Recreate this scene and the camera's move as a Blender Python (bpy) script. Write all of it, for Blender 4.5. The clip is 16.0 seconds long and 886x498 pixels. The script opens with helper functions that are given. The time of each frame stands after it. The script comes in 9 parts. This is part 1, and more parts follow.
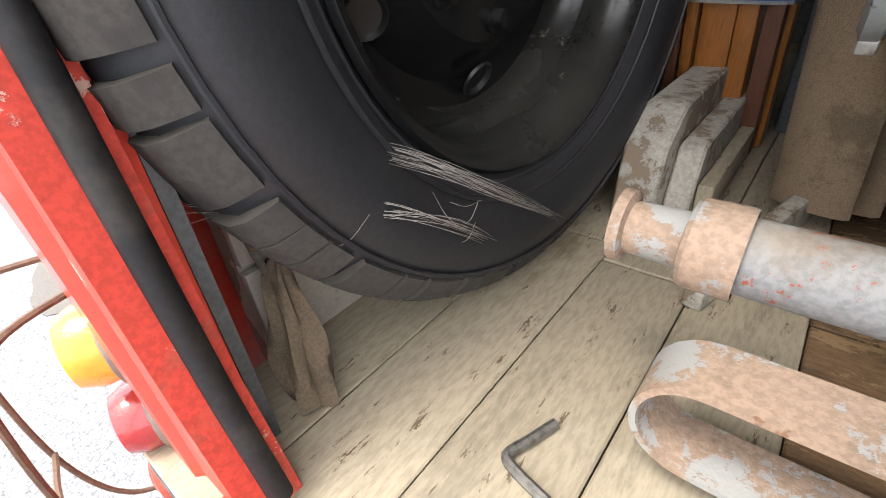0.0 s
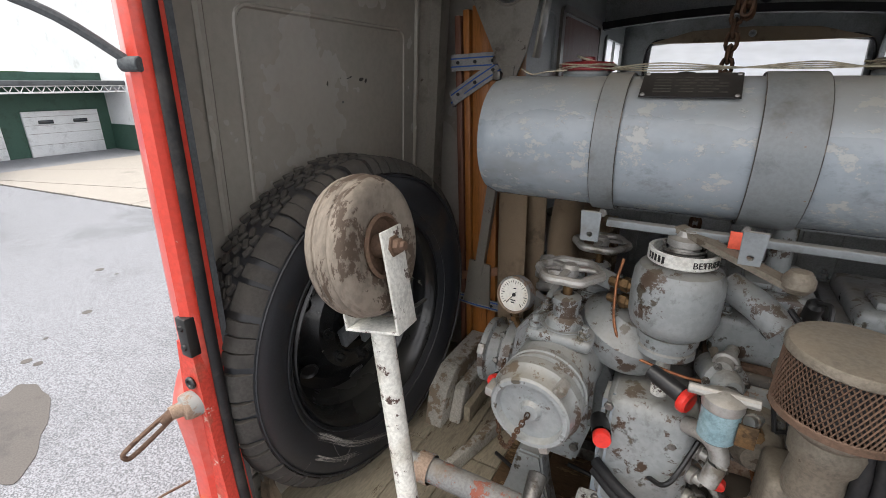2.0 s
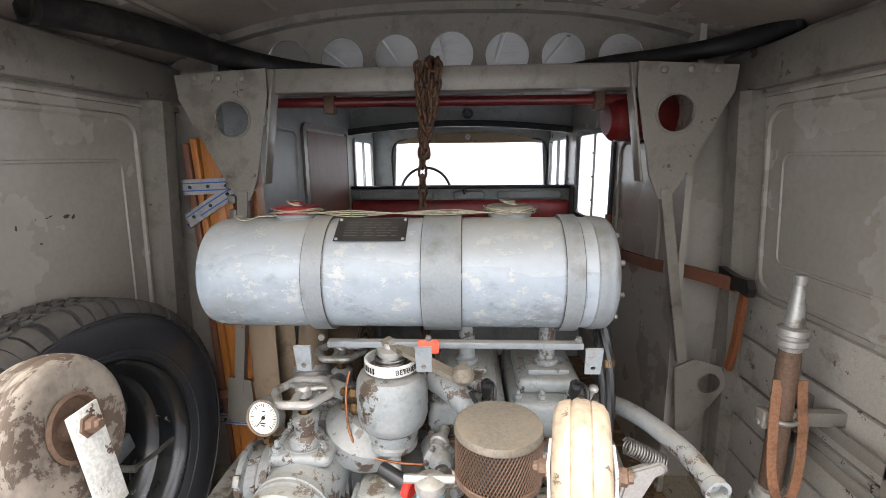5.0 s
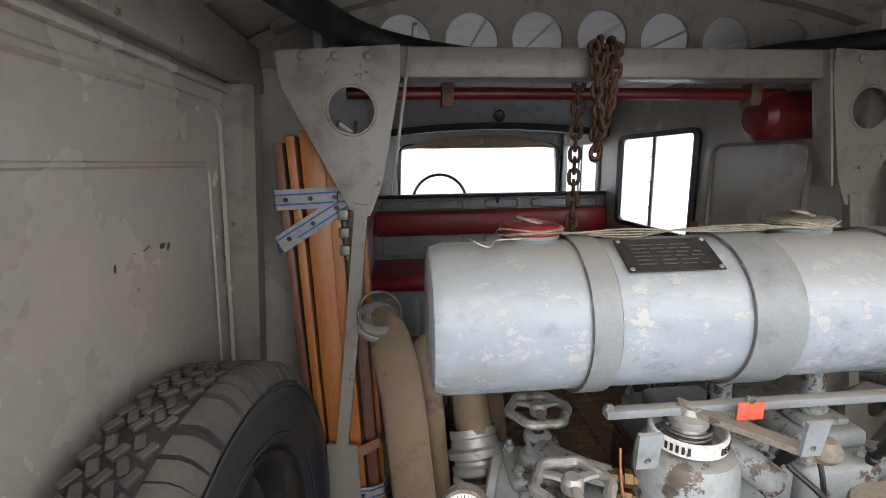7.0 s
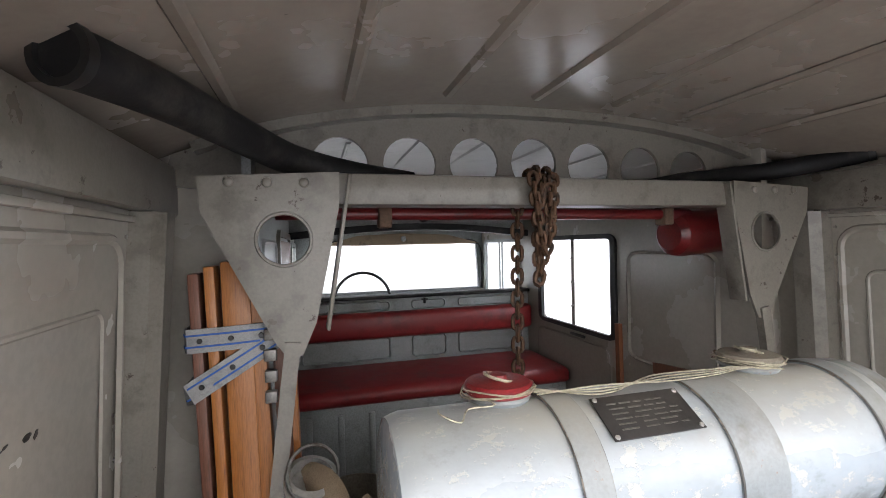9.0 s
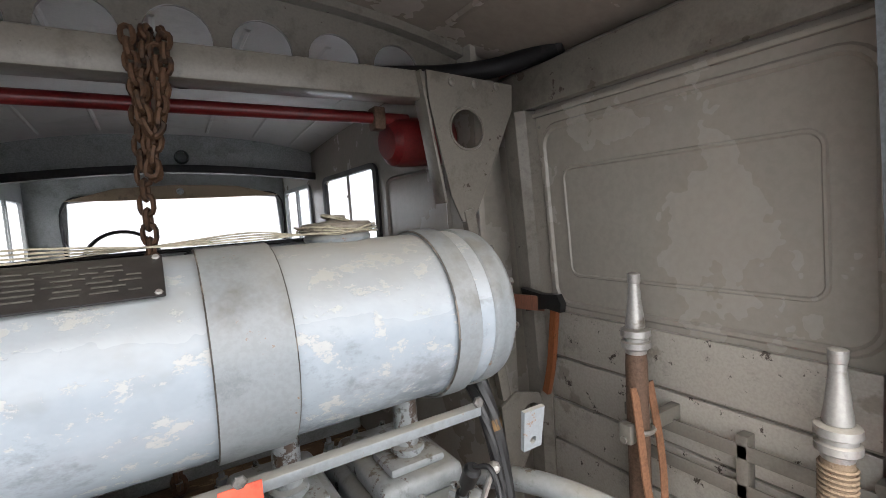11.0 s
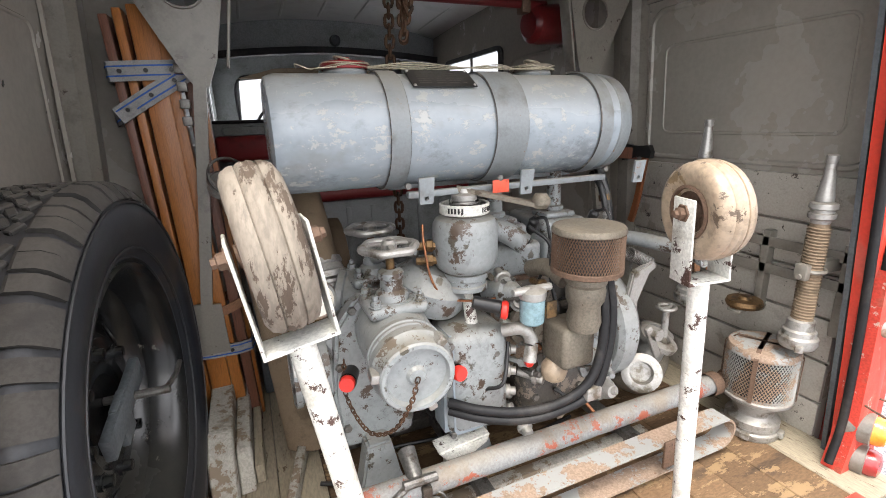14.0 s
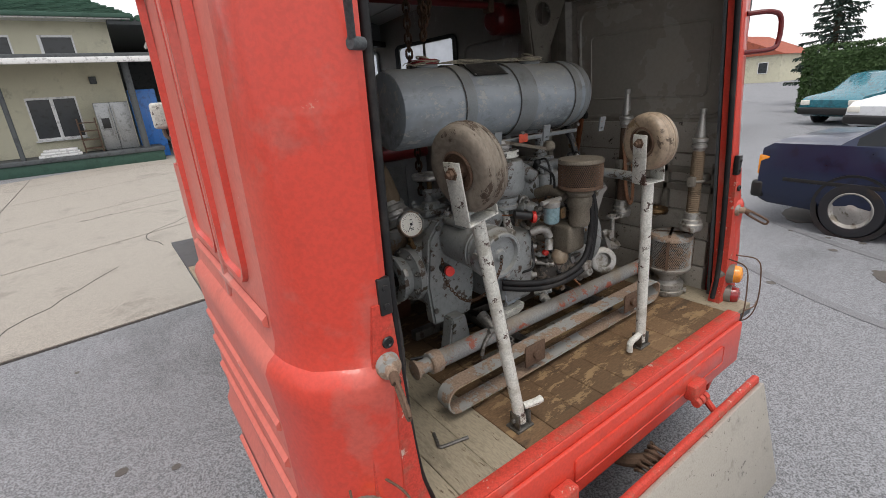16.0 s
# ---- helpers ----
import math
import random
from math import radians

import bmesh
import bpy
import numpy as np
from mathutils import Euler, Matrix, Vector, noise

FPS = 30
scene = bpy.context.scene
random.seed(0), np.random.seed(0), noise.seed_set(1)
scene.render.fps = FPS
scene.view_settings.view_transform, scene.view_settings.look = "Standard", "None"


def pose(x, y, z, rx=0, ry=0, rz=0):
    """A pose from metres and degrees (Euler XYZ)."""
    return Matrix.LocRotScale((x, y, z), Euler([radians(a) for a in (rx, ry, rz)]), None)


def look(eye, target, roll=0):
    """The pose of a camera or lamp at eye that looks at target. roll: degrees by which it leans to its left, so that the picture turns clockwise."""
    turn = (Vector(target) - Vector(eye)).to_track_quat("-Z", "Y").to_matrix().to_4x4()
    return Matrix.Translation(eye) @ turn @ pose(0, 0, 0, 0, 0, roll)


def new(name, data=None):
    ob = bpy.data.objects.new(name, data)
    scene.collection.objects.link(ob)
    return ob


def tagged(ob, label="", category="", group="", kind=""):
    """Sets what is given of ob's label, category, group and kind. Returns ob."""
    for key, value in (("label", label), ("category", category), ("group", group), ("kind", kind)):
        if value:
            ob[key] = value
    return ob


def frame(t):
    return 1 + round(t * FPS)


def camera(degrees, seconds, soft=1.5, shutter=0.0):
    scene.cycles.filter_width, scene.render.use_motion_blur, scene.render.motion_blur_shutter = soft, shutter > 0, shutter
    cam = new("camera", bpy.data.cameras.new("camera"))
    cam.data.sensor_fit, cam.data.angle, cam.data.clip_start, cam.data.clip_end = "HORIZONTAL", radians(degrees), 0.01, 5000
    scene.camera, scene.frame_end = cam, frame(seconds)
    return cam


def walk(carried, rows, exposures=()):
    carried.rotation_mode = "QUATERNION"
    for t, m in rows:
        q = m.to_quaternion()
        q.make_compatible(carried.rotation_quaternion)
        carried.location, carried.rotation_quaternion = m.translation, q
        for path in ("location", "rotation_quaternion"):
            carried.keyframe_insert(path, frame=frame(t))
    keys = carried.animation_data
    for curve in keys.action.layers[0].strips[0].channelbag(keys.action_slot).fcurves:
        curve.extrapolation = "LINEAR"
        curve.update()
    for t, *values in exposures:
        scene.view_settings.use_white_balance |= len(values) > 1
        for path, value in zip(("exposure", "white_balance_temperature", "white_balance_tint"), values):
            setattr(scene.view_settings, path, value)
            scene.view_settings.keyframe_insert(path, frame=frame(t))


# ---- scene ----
cam = camera(88.0, 16.0, soft=0.5)
# seconds, place in metres, turn in degrees
PATH = [
    (0.0, -0.539, -0.090, 0.402, 56.86, 4.74, 38.93),
    (0.5, -0.487, -0.131, 0.467, 58.87, 5.24, 37.96),
    (1.0, -0.376, -0.275, 0.703, 62.08, 1.29, 35.44),
    (1.5, -0.264, -0.385, 0.938, 66.40, -0.42, 33.09),
    (2.0, -0.122, -0.477, 1.078, 69.84, -0.13, 28.66),
    (2.5, 0.035, -0.448, 1.121, 72.45, 0.23, 23.17),
    (3.0, 0.236, -0.326, 1.165, 74.47, 0.70, 18.78),
    (5.5, -0.061, -0.538, 1.225, 78.64, 0.54, -0.11),
    (6.0, -0.199, -0.499, 1.217, 78.41, 0.63, -1.91),
    (6.5, -0.367, -0.318, 1.225, 78.00, 0.58, -2.92),
    (7.0, -0.559, -0.221, 1.216, 79.36, 0.83, -5.29),
    (7.5, -0.656, -0.119, 1.231, 81.30, 0.85, -6.04),
    (8.0, -0.685, -0.093, 1.285, 84.47, 1.15, -6.12),
    (8.5, -0.681, -0.111, 1.301, 87.55, 1.31, -8.34),
    (9.0, -0.611, -0.117, 1.323, 89.40, 1.24, -15.92),
    (9.5, -0.407, -0.117, 1.314, 89.86, 1.94, -23.04),
    (12.0, -0.049, -0.163, 1.019, 82.10, 3.17, -32.72),
    (12.5, -0.274, -0.286, 1.016, 80.22, 2.78, -30.05),
    (13.0, -0.445, -0.396, 1.052, 76.97, 2.55, -26.89),
    (13.5, -0.549, -0.457, 1.059, 75.53, 1.72, -24.93),
    (14.0, -0.570, -0.552, 0.984, 74.27, 1.82, -23.05),
    (14.5, -0.582, -0.738, 0.971, 72.49, 1.96, -22.09),
    (15.0, -0.786, -0.899, 0.981, 70.40, 2.34, -22.70),
    (15.5, -1.107, -0.963, 0.971, 69.49, 3.26, -28.00),
    (16.0, -1.271, -0.815, 1.016, 70.86, 4.00, -36.65),
]
EXPOSURES = [(0.0, 1.95), (0.5, 1.75), (1.0, 1.15), (1.5, 1.05), (2.0, 0.9), (2.5, 0.85), (3.0, 1.25), (5.5, 2.1), (6.0, 2.1), (7.0, 1.95), (8.0, 1.95), (8.5, 2.1), (9.0, 2.42), (9.7, 2.55), (12.0, 1.65), (12.5, 1.6), (13.5, 1.65), (14.0, 1.8), (14.5, 1.6), (15.0, 0.9), (15.5, 0.3), (16.0, 0.0)]
walk(cam, [(t, pose(*row)) for t, *row in PATH], EXPOSURES)

# ---- light ----
world = bpy.data.worlds.new("overcast_sky")
scene.world = world
world.use_nodes = True
wn = world.node_tree
sky = wn.nodes.new("ShaderNodeTexSky")
sky.sky_type = "NISHITA"
sky.sun_disc = False
sky.sun_elevation, sky.sun_rotation = radians(68), radians(200)
sky.air_density, sky.dust_density = 1.2, 5.0
soft_white = wn.nodes.new("ShaderNodeMix")
soft_white.data_type = "RGBA"
soft_white.inputs[0].default_value = 0.75
soft_white.inputs[7].default_value = (9.5, 9.3, 9.45, 1)
wn.links.new(sky.outputs[0], soft_white.inputs[6])
wn.links.new(soft_white.outputs[2], wn.nodes["Background"].inputs[0])
wn.nodes["Background"].inputs[1].default_value = 0.15
sun = new("sun", bpy.data.lights.new("sun", "SUN"))
sun.data.energy, sun.data.angle, sun.data.color = 1.5, radians(25), (1.0, 0.96, 0.9)
sun.matrix_world = look((0, 0, 0), (0.22, 0.3, -0.93))

# ---- materials ----
def mat(name, base, rough=0.5, metal=0.0, dark=None, scale=12.0, amount=0.5, bump=0.15, fine=160.0,
        chip=None, chip_size=9.0, chip_amount=0.36, dust=None, dust_amount=0.0, coat=0.0, stretch=(1, 1, 1), spread=0.0, grime=0.22, speckle=0.24):
    """A painted, metal or fabric surface: base colour with blotches, fine grain, flaked paint and dust on faces that look up."""
    m = bpy.data.materials.new(name)
    m.use_nodes = True
    nt = m.node_tree
    n, ln = nt.nodes, nt.links
    b = n["Principled BSDF"]
    co = n.new("ShaderNodeTexCoord")
    mp = n.new("ShaderNodeMapping")
    mp.inputs["Scale"].default_value = stretch
    ln.new(co.outputs["Object"], mp.inputs[0])

    def noise_at(size, detail=4.0, roughness=0.6):
        k = n.new("ShaderNodeTexNoise")
        k.inputs["Scale"].default_value, k.inputs["Detail"].default_value, k.inputs["Roughness"].default_value = size, detail, roughness
        ln.new(mp.outputs[0], k.inputs["Vector"])
        return k.outputs[0]

    def ramp(src, lo, hi):
        k = n.new("ShaderNodeMapRange")
        k.inputs[1].default_value, k.inputs[2].default_value = lo, hi
        ln.new(src, k.inputs[0])
        return k.outputs[0]

    def mix(fac, a, c):
        k = n.new("ShaderNodeMix")
        k.data_type = "RGBA"
        for slot, v in ((0, fac), (6, a), (7, c)):
            if isinstance(v, (int, float)):
                k.inputs[slot].default_value = v
            elif isinstance(v, tuple):
                k.inputs[slot].default_value = (*v[:3], 1)
            else:
                ln.new(v, k.inputs[slot])
        return k.outputs[2]

    dark = dark or tuple(c * 0.62 for c in base)
    blot, grain = noise_at(scale, 5), noise_at(fine, 3)
    col = mix(ramp(blot, 0.62 - 0.3 * amount, 0.42 - 0.1 * amount), base, dark)
    if spread:
        oi = n.new("ShaderNodeObjectInfo")
        hs = n.new("ShaderNodeHueSaturation")
        mr = n.new("ShaderNodeMapRange")
        mr.inputs[3].default_value, mr.inputs[4].default_value = 1 - spread, 1 + spread
        ln.new(oi.outputs["Random"], mr.inputs[0])
        ln.new(mr.outputs[0], hs.inputs["Value"])
        ln.new(col, hs.inputs["Color"])
        col = hs.outputs[0]
    col = mix(ramp(grain, 0.41, 0.61), col, mix(speckle, col, (0, 0, 0)))
    if grime:
        col = mix(ramp(noise_at(scale * 1.7, 9, 0.74), 0.56, 0.64), col, mix(grime, col, (0.01, 0.008, 0.006)))
    r = n.new("ShaderNodeMapRange")
    r.inputs[3].default_value, r.inputs[4].default_value = max(rough - 0.14, 0.04), min(rough + 0.16, 1)
    ln.new(blot, r.inputs[0])
    rr = r.outputs[0]
    height = grain
    if chip:
        c1 = ramp(noise_at(chip_size, 9, 0.74), chip_amount + 0.055, chip_amount + 0.035)
        col = mix(c1, col, chip)
        mh = n.new("ShaderNodeMath")
        mh.operation = "MULTIPLY_ADD"
        mh.inputs[1].default_value = -1.4
        ln.new(c1, mh.inputs[0])
        ln.new(grain, mh.inputs[2])
        height = mh.outputs[0]
    if dust:
        g = n.new("ShaderNodeNewGeometry")
        sx = n.new("ShaderNodeSeparateXYZ")
        ln.new(g.outputs["Normal"], sx.inputs[0])
        up = ramp(sx.outputs[2], 0.1, 0.95)
        mm = n.new("ShaderNodeMath")
        mm.operation = "MULTIPLY"
        ln.new(up, mm.inputs[0])
        ln.new(ramp(noise_at(scale * 0.6, 6), 0.25, 0.65), mm.inputs[1])
        m2 = n.new("ShaderNodeMath")
        m2.operation = "MULTIPLY"
        m2.inputs[1].default_value = dust_amount
        ln.new(mm.outputs[0], m2.inputs[0])
        col = mix(m2.outputs[0], col, dust)
        ra = n.new("ShaderNodeMath")
        ra.operation = "MULTIPLY_ADD"
        ra.inputs[1].default_value, ra.use_clamp = 0.5, True
        ln.new(m2.outputs[0], ra.inputs[0])
        ln.new(rr, ra.inputs[2])
        rr = ra.outputs[0]
    ln.new(col, b.inputs["Base Color"])
    ln.new(rr, b.inputs["Roughness"])
    b.inputs["Metallic"].default_value = metal
    b.inputs["Specular IOR Level"].default_value = 0.5 if rough < 0.5 else 0.3
    b.inputs["Coat Weight"].default_value = coat
    if bump:
        bp = n.new("ShaderNodeBump")
        bp.inputs["Strength"].default_value, bp.inputs["Distance"].default_value = bump, 0.002
        ln.new(height, bp.inputs["Height"])
        ln.new(bp.outputs[0], b.inputs["Normal"])
    return m


def wood_mat(name, base, dark, scale=1.0, along="Y", rough=0.7, spread=0.12, dust=None):
    """Timber with grain along one axis."""
    st = {"X": (1.2, 22, 22), "Y": (22, 1.2, 22), "Z": (22, 22, 1.2)}[along]
    return mat(name, base, rough, 0, dark, 2.2 * scale, 0.9, 0.3, 30, stretch=st, spread=spread, dust=dust, dust_amount=0.5 if dust else 0)


RED = mat("red_body_paint", (0.58, 0.05, 0.028), 0.4, dark=(0.52, 0.085, 0.06), scale=5, amount=0.6, bump=0.04, fine=90, coat=0.25, chip=(0.55, 0.25, 0.18), chip_size=14, chip_amount=0.26, grime=0.12, speckle=0.12)
RED_FADED = mat("faded_red_body_paint", (0.60, 0.155, 0.12), 0.5, dark=(0.56, 0.22, 0.185), scale=3, amount=0.8, bump=0.05, fine=60, coat=0.1, chip=(0.58, 0.30, 0.25), chip_size=9, chip_amount=0.30, grime=0.15, speckle=0.08)
RED_WORN = mat("worn_red_paint", (0.55, 0.06, 0.04), 0.5, dark=(0.42, 0.09, 0.06), scale=16, bump=0.12, chip=(0.5, 0.36, 0.3), chip_size=22, chip_amount=0.335)
RED_DARK = mat("dark_red_enamel", (0.14, 0.0112, 0.0126), 0.32, dark=(0.084, 0.0084, 0.0098), scale=8, bump=0.05)
RED_SEAT = mat("red_leatherette", (0.216, 0.015, 0.0168), 0.42, dark=(0.144, 0.012, 0.012), scale=7, bump=0.25, fine=240)
WALL = mat("grey_wall_paint", (0.32, 0.295, 0.255), 0.26, dark=(0.275, 0.254, 0.22), scale=2.2, amount=0.0, bump=0.03, fine=60, chip=(0.03, 0.025, 0.02), chip_size=30, chip_amount=0.235, grime=0.0, speckle=0.06)
WALL_WORN = mat("scratched_grey_paint", (0.355, 0.33, 0.285), 0.34, dark=(0.245, 0.225, 0.185), scale=7, amount=0.8, bump=0.1, chip=(0.04, 0.028, 0.02), chip_size=26, chip_amount=0.335, speckle=0.12)
ROOF = mat("roof_lining_paint", (0.25, 0.218, 0.182), 0.25, dark=(0.21, 0.18, 0.148), scale=2.2, amount=0.0, bump=0.04, fine=50, speckle=0.06, chip=(0.05, 0.035, 0.025), chip_size=16, chip_amount=0.25, grime=0.03)
FRAME = mat("grey_frame_paint", (0.18, 0.166, 0.14), 0.32, dark=(0.13, 0.118, 0.097), scale=9, bump=0.08, chip=(0.05, 0.035, 0.025), chip_size=22, chip_amount=0.31, speckle=0.1)
CAB = mat("pale_cab_paint", (0.26, 0.275, 0.27), 0.4, dark=(0.21, 0.22, 0.21), scale=6, bump=0.06, chip=(0.062, 0.0496, 0.0372), chip_size=22, chip_amount=0.25)
CAB_ROOF = mat("pale_cab_roof_paint", (0.54, 0.54, 0.515), 0.36, dark=(0.45, 0.45, 0.425), scale=4, bump=0.05, speckle=0.05, grime=0.12)
TANK = mat("blue_grey_tank_paint", (0.25, 0.285, 0.312), 0.20, dark=(0.215, 0.235, 0.245), scale=3.5, amount=0.7, bump=0.35, fine=26, chip=(0.325, 0.335, 0.325), chip_size=24, chip_amount=0.385, dust=(0.30, 0.265, 0.195), dust_amount=0.85, grime=0.30, speckle=0.08, stretch=(0.9, 1.3, 1.3))
STRAP = mat("tank_strap_paint", (0.175, 0.193, 0.20), 0.34, dark=(0.11, 0.112, 0.105), scale=8, bump=0.12, chip=(0.16, 0.10, 0.065), chip_size=20, chip_amount=0.33, dust=(0.26, 0.23, 0.175), dust_amount=0.7, speckle=0.1)
ENGINE = mat("grey_engine_paint", (0.235, 0.25, 0.25), 0.30, dark=(0.075, 0.066, 0.05), scale=17, amount=0.8, bump=0.25, fine=90, chip=(0.06, 0.04, 0.028), chip_size=15, chip_amount=0.385, dust=(0.21, 0.175, 0.12), dust_amount=0.55, grime=0.3, speckle=0.12)
# oil-dark metal, darkened further to paint the shade between parts
OILY_SHADED = mat("oily_casting_with_gap_shade", (0.055, 0.05, 0.042), 0.38, dark=(0.03, 0.024, 0.018), scale=12, bump=0.3, chip=(0.17, 0.14, 0.11), chip_size=11, chip_amount=0.40, dust=(0.15, 0.12, 0.085), dust_amount=0.6)
TRACK = mat("faint_tyre_marks", (0.245, 0.25, 0.265), 0.88, dark=(0.21, 0.215, 0.23), scale=2, bump=0.8, fine=130, speckle=0.55)
ALU = mat("dull_cast_aluminium", (0.36, 0.352, 0.33), 0.36, metal=0.5, dark=(0.16, 0.14, 0.11), scale=13, amount=0.6, bump=0.2, fine=150, dust=(0.27, 0.23, 0.17), dust_amount=0.5, grime=0.3, speckle=0.12)
ALU_OLD = mat("oxidised_aluminium", (0.18, 0.158, 0.124), 0.55, metal=0.3, dark=(0.0806, 0.062, 0.0434), scale=20, amount=0.9, bump=0.4, dust=(0.223, 0.186, 0.136), dust_amount=0.7)
BRASS = mat("tarnished_brass", (0.169, 0.104, 0.0488), 0.5, metal=0.7, dark=(0.078, 0.052, 0.0292), scale=30, bump=0.2)
COPPER = mat("dull_copper", (0.32, 0.136, 0.064), 0.4, metal=0.8, dark=(0.16, 0.072, 0.04), scale=30, bump=0.1)
STEEL = mat("greasy_steel", (0.182, 0.175, 0.161), 0.42, metal=0.7, dark=(0.084, 0.07, 0.056), scale=25, bump=0.25)
RUST = mat("rusty_steel", (0.135, 0.085, 0.058), 0.7, metal=0.2, dark=(0.072, 0.043, 0.03), scale=22, amount=0.9, bump=0.5)
RUST_LIGHT = mat("dusty_rusted_paint", (0.3, 0.217, 0.158), 0.75, dark=(0.203, 0.112, 0.0675), scale=15, amount=0.9, bump=0.4, chip=(0.27, 0.27, 0.255), chip_size=10, chip_amount=0.44)
TUBE_PAINT = mat("grey_tube_over_red", (0.204, 0.211, 0.211), 0.5, dark=(0.184, 0.163, 0.143), scale=14, bump=0.25, chip=(0.245, 0.068, 0.0408), chip_size=17, chip_amount=0.375, dust=(0.252, 0.211, 0.156), dust_amount=0.6)
WHITE = mat("chipped_white_paint", (0.607, 0.603, 0.552), 0.38, dark=(0.46, 0.442, 0.386), scale=9, bump=0.3, chip=(0.0552, 0.0276, 0.0202), chip_size=24, chip_amount=0.368)
RUBBER = mat("black_rubber", (0.011, 0.011, 0.012), 0.55, dark=(0.03, 0.028, 0.026), scale=9, bump=0.15)
TYRE = mat("tyre_rubber", (0.016, 0.018, 0.022), 0.46, dark=(0.034, 0.027, 0.022), scale=4, amount=0.7, bump=0.12, dust=(0.075, 0.062, 0.05), dust_amount=0.4)
TREAD = mat("dusty_tyre_tread", (0.048, 0.045, 0.041), 0.8, dark=(0.024, 0.023, 0.022), scale=10, bump=0.25, dust=(0.111, 0.0978, 0.0808), dust_amount=0.7)
RIM = mat("black_enamel_rim", (0.0084, 0.0091, 0.0098), 0.16, dark=(0.014, 0.0154, 0.0154), scale=7, bump=0.05, chip=(0.112, 0.112, 0.091), chip_size=16, chip_amount=0.30, dust=(0.112, 0.105, 0.084), dust_amount=0.35)
CREAM = mat("scuffed_cream_rubber", (0.33, 0.255, 0.18), 0.42, dark=(0.2, 0.136, 0.068), scale=10, amount=0.9, bump=0.35, fine=70, chip=(0.085, 0.06, 0.04), chip_size=9, chip_amount=0.39)
GREY_RUBBER = mat("dusty_tan_rubber", (0.205, 0.175, 0.140), 0.68, dark=(0.112, 0.0825, 0.0561), scale=11, amount=0.9, bump=0.4, fine=70, chip=(0.075, 0.055, 0.04), chip_size=10, chip_amount=0.41, stretch=(2.2, 0.7, 0.7))
CANVAS = mat("canvas_hose", (0.22, 0.163, 0.108), 0.9, dark=(0.143, 0.109, 0.0714), scale=8, amount=0.7, bump=0.6, fine=420)
CLOTH = mat("brown_tarpaulin", (0.136, 0.105, 0.0713), 0.9, dark=(0.0806, 0.062, 0.0434), scale=10, bump=0.4, fine=300)
WEBBING = mat("grey_webbing", (0.294, 0.294, 0.287), 0.85, dark=(0.231, 0.231, 0.231), scale=20, bump=0.7, fine=500)
BLUE = mat("blue_webbing_stripe", (0.04, 0.11, 0.36), 0.85, dark=(0.03, 0.08, 0.26), scale=30, bump=0.4)
LEATHER = mat("tan_leather_strap", (0.25, 0.125, 0.07), 0.55, dark=(0.16, 0.078, 0.045), scale=14, bump=0.3)
ORANGE_WOOD = wood_mat("varnished_orange_wood", (0.336, 0.124, 0.028), (0.224, 0.068, 0.016), along="Z", rough=0.35)
BROWN_WOOD = wood_mat("dark_brown_wood", (0.13, 0.052, 0.03), (0.06, 0.023, 0.014), along="Z", rough=0.45)
AXE_WOOD = wood_mat("axe_handle_wood", (0.192, 0.068, 0.028), (0.12, 0.04, 0.016), along="Z", rough=0.5)
FLOOR_WOOD = mat("painted_floor_boards", (0.322, 0.276, 0.199), 0.72, dark=(0.238, 0.193, 0.13), scale=3.2, amount=0.8, bump=0.5, fine=60, stretch=(3, 0.7, 1), spread=0.09, chip=(0.119, 0.084, 0.0525), chip_size=18, chip_amount=0.345, speckle=0.2)
BARE_WOOD = mat("worn_bare_boards", (0.16, 0.098, 0.052), 0.75, dark=(0.085, 0.055, 0.033), scale=5, amount=0.6, bump=0.5, fine=60, stretch=(1.0, 2.8, 1), spread=0.25, chip=(0.25, 0.165, 0.085), chip_size=7, chip_amount=0.40)
BLOCK = mat("chipped_white_timber", (0.39, 0.367, 0.315), 0.7, dark=(0.27, 0.247, 0.203), scale=8, amount=0.8, bump=0.5, chip=(0.195, 0.15, 0.105), chip_size=10, chip_amount=0.42)
ORANGE_LENS = mat("orange_lens", (0.85, 0.30, 0.02), 0.2, dark=(0.75, 0.23, 0.01), scale=12, bump=0.4, fine=260, coat=0.5, grime=0.0, speckle=0.1)
RED_LENS = mat("red_lens", (0.30, 0.02, 0.02), 0.15, dark=(0.22, 0.015, 0.015), scale=12, bump=0.4, fine=260, coat=0.5, grime=0.0, speckle=0.1)
RED_CAP = mat("red_plastic", (0.62, 0.03, 0.02), 0.35, scale=20, bump=0.05, grime=0.0, speckle=0.1)
RED_TAG = mat("red_tag", (0.65, 0.10, 0.055), 0.6, scale=30, bump=0.1, grime=0.0, speckle=0.1)
BLUE_PART = mat("pale_blue_filter_glass", (0.22, 0.33, 0.36), 0.25, dark=(0.16, 0.25, 0.28), scale=20, bump=0.1)
PLATE = mat("black_enamel_plate", (0.012, 0.012, 0.012), 0.28, dark=(0.02, 0.019, 0.017), scale=12, bump=0.05, dust=(0.12, 0.10, 0.08), dust_amount=0.3)
PRINT = mat("worn_pale_print", (0.10, 0.095, 0.08), 0.5, scale=30, bump=0.0, grime=0.0)
DIAL = mat("white_dial", (0.78, 0.76, 0.68), 0.4, dark=(0.7, 0.66, 0.56), scale=20, bump=0.0, grime=0.0, speckle=0.1)
BLACK = mat("black_paint", (0.012, 0.012, 0.012), 0.4, scale=20, bump=0.05)
WIRE = mat("galvanised_wire", (0.42, 0.38, 0.28), 0.5, metal=0.4, scale=60, bump=0.0)
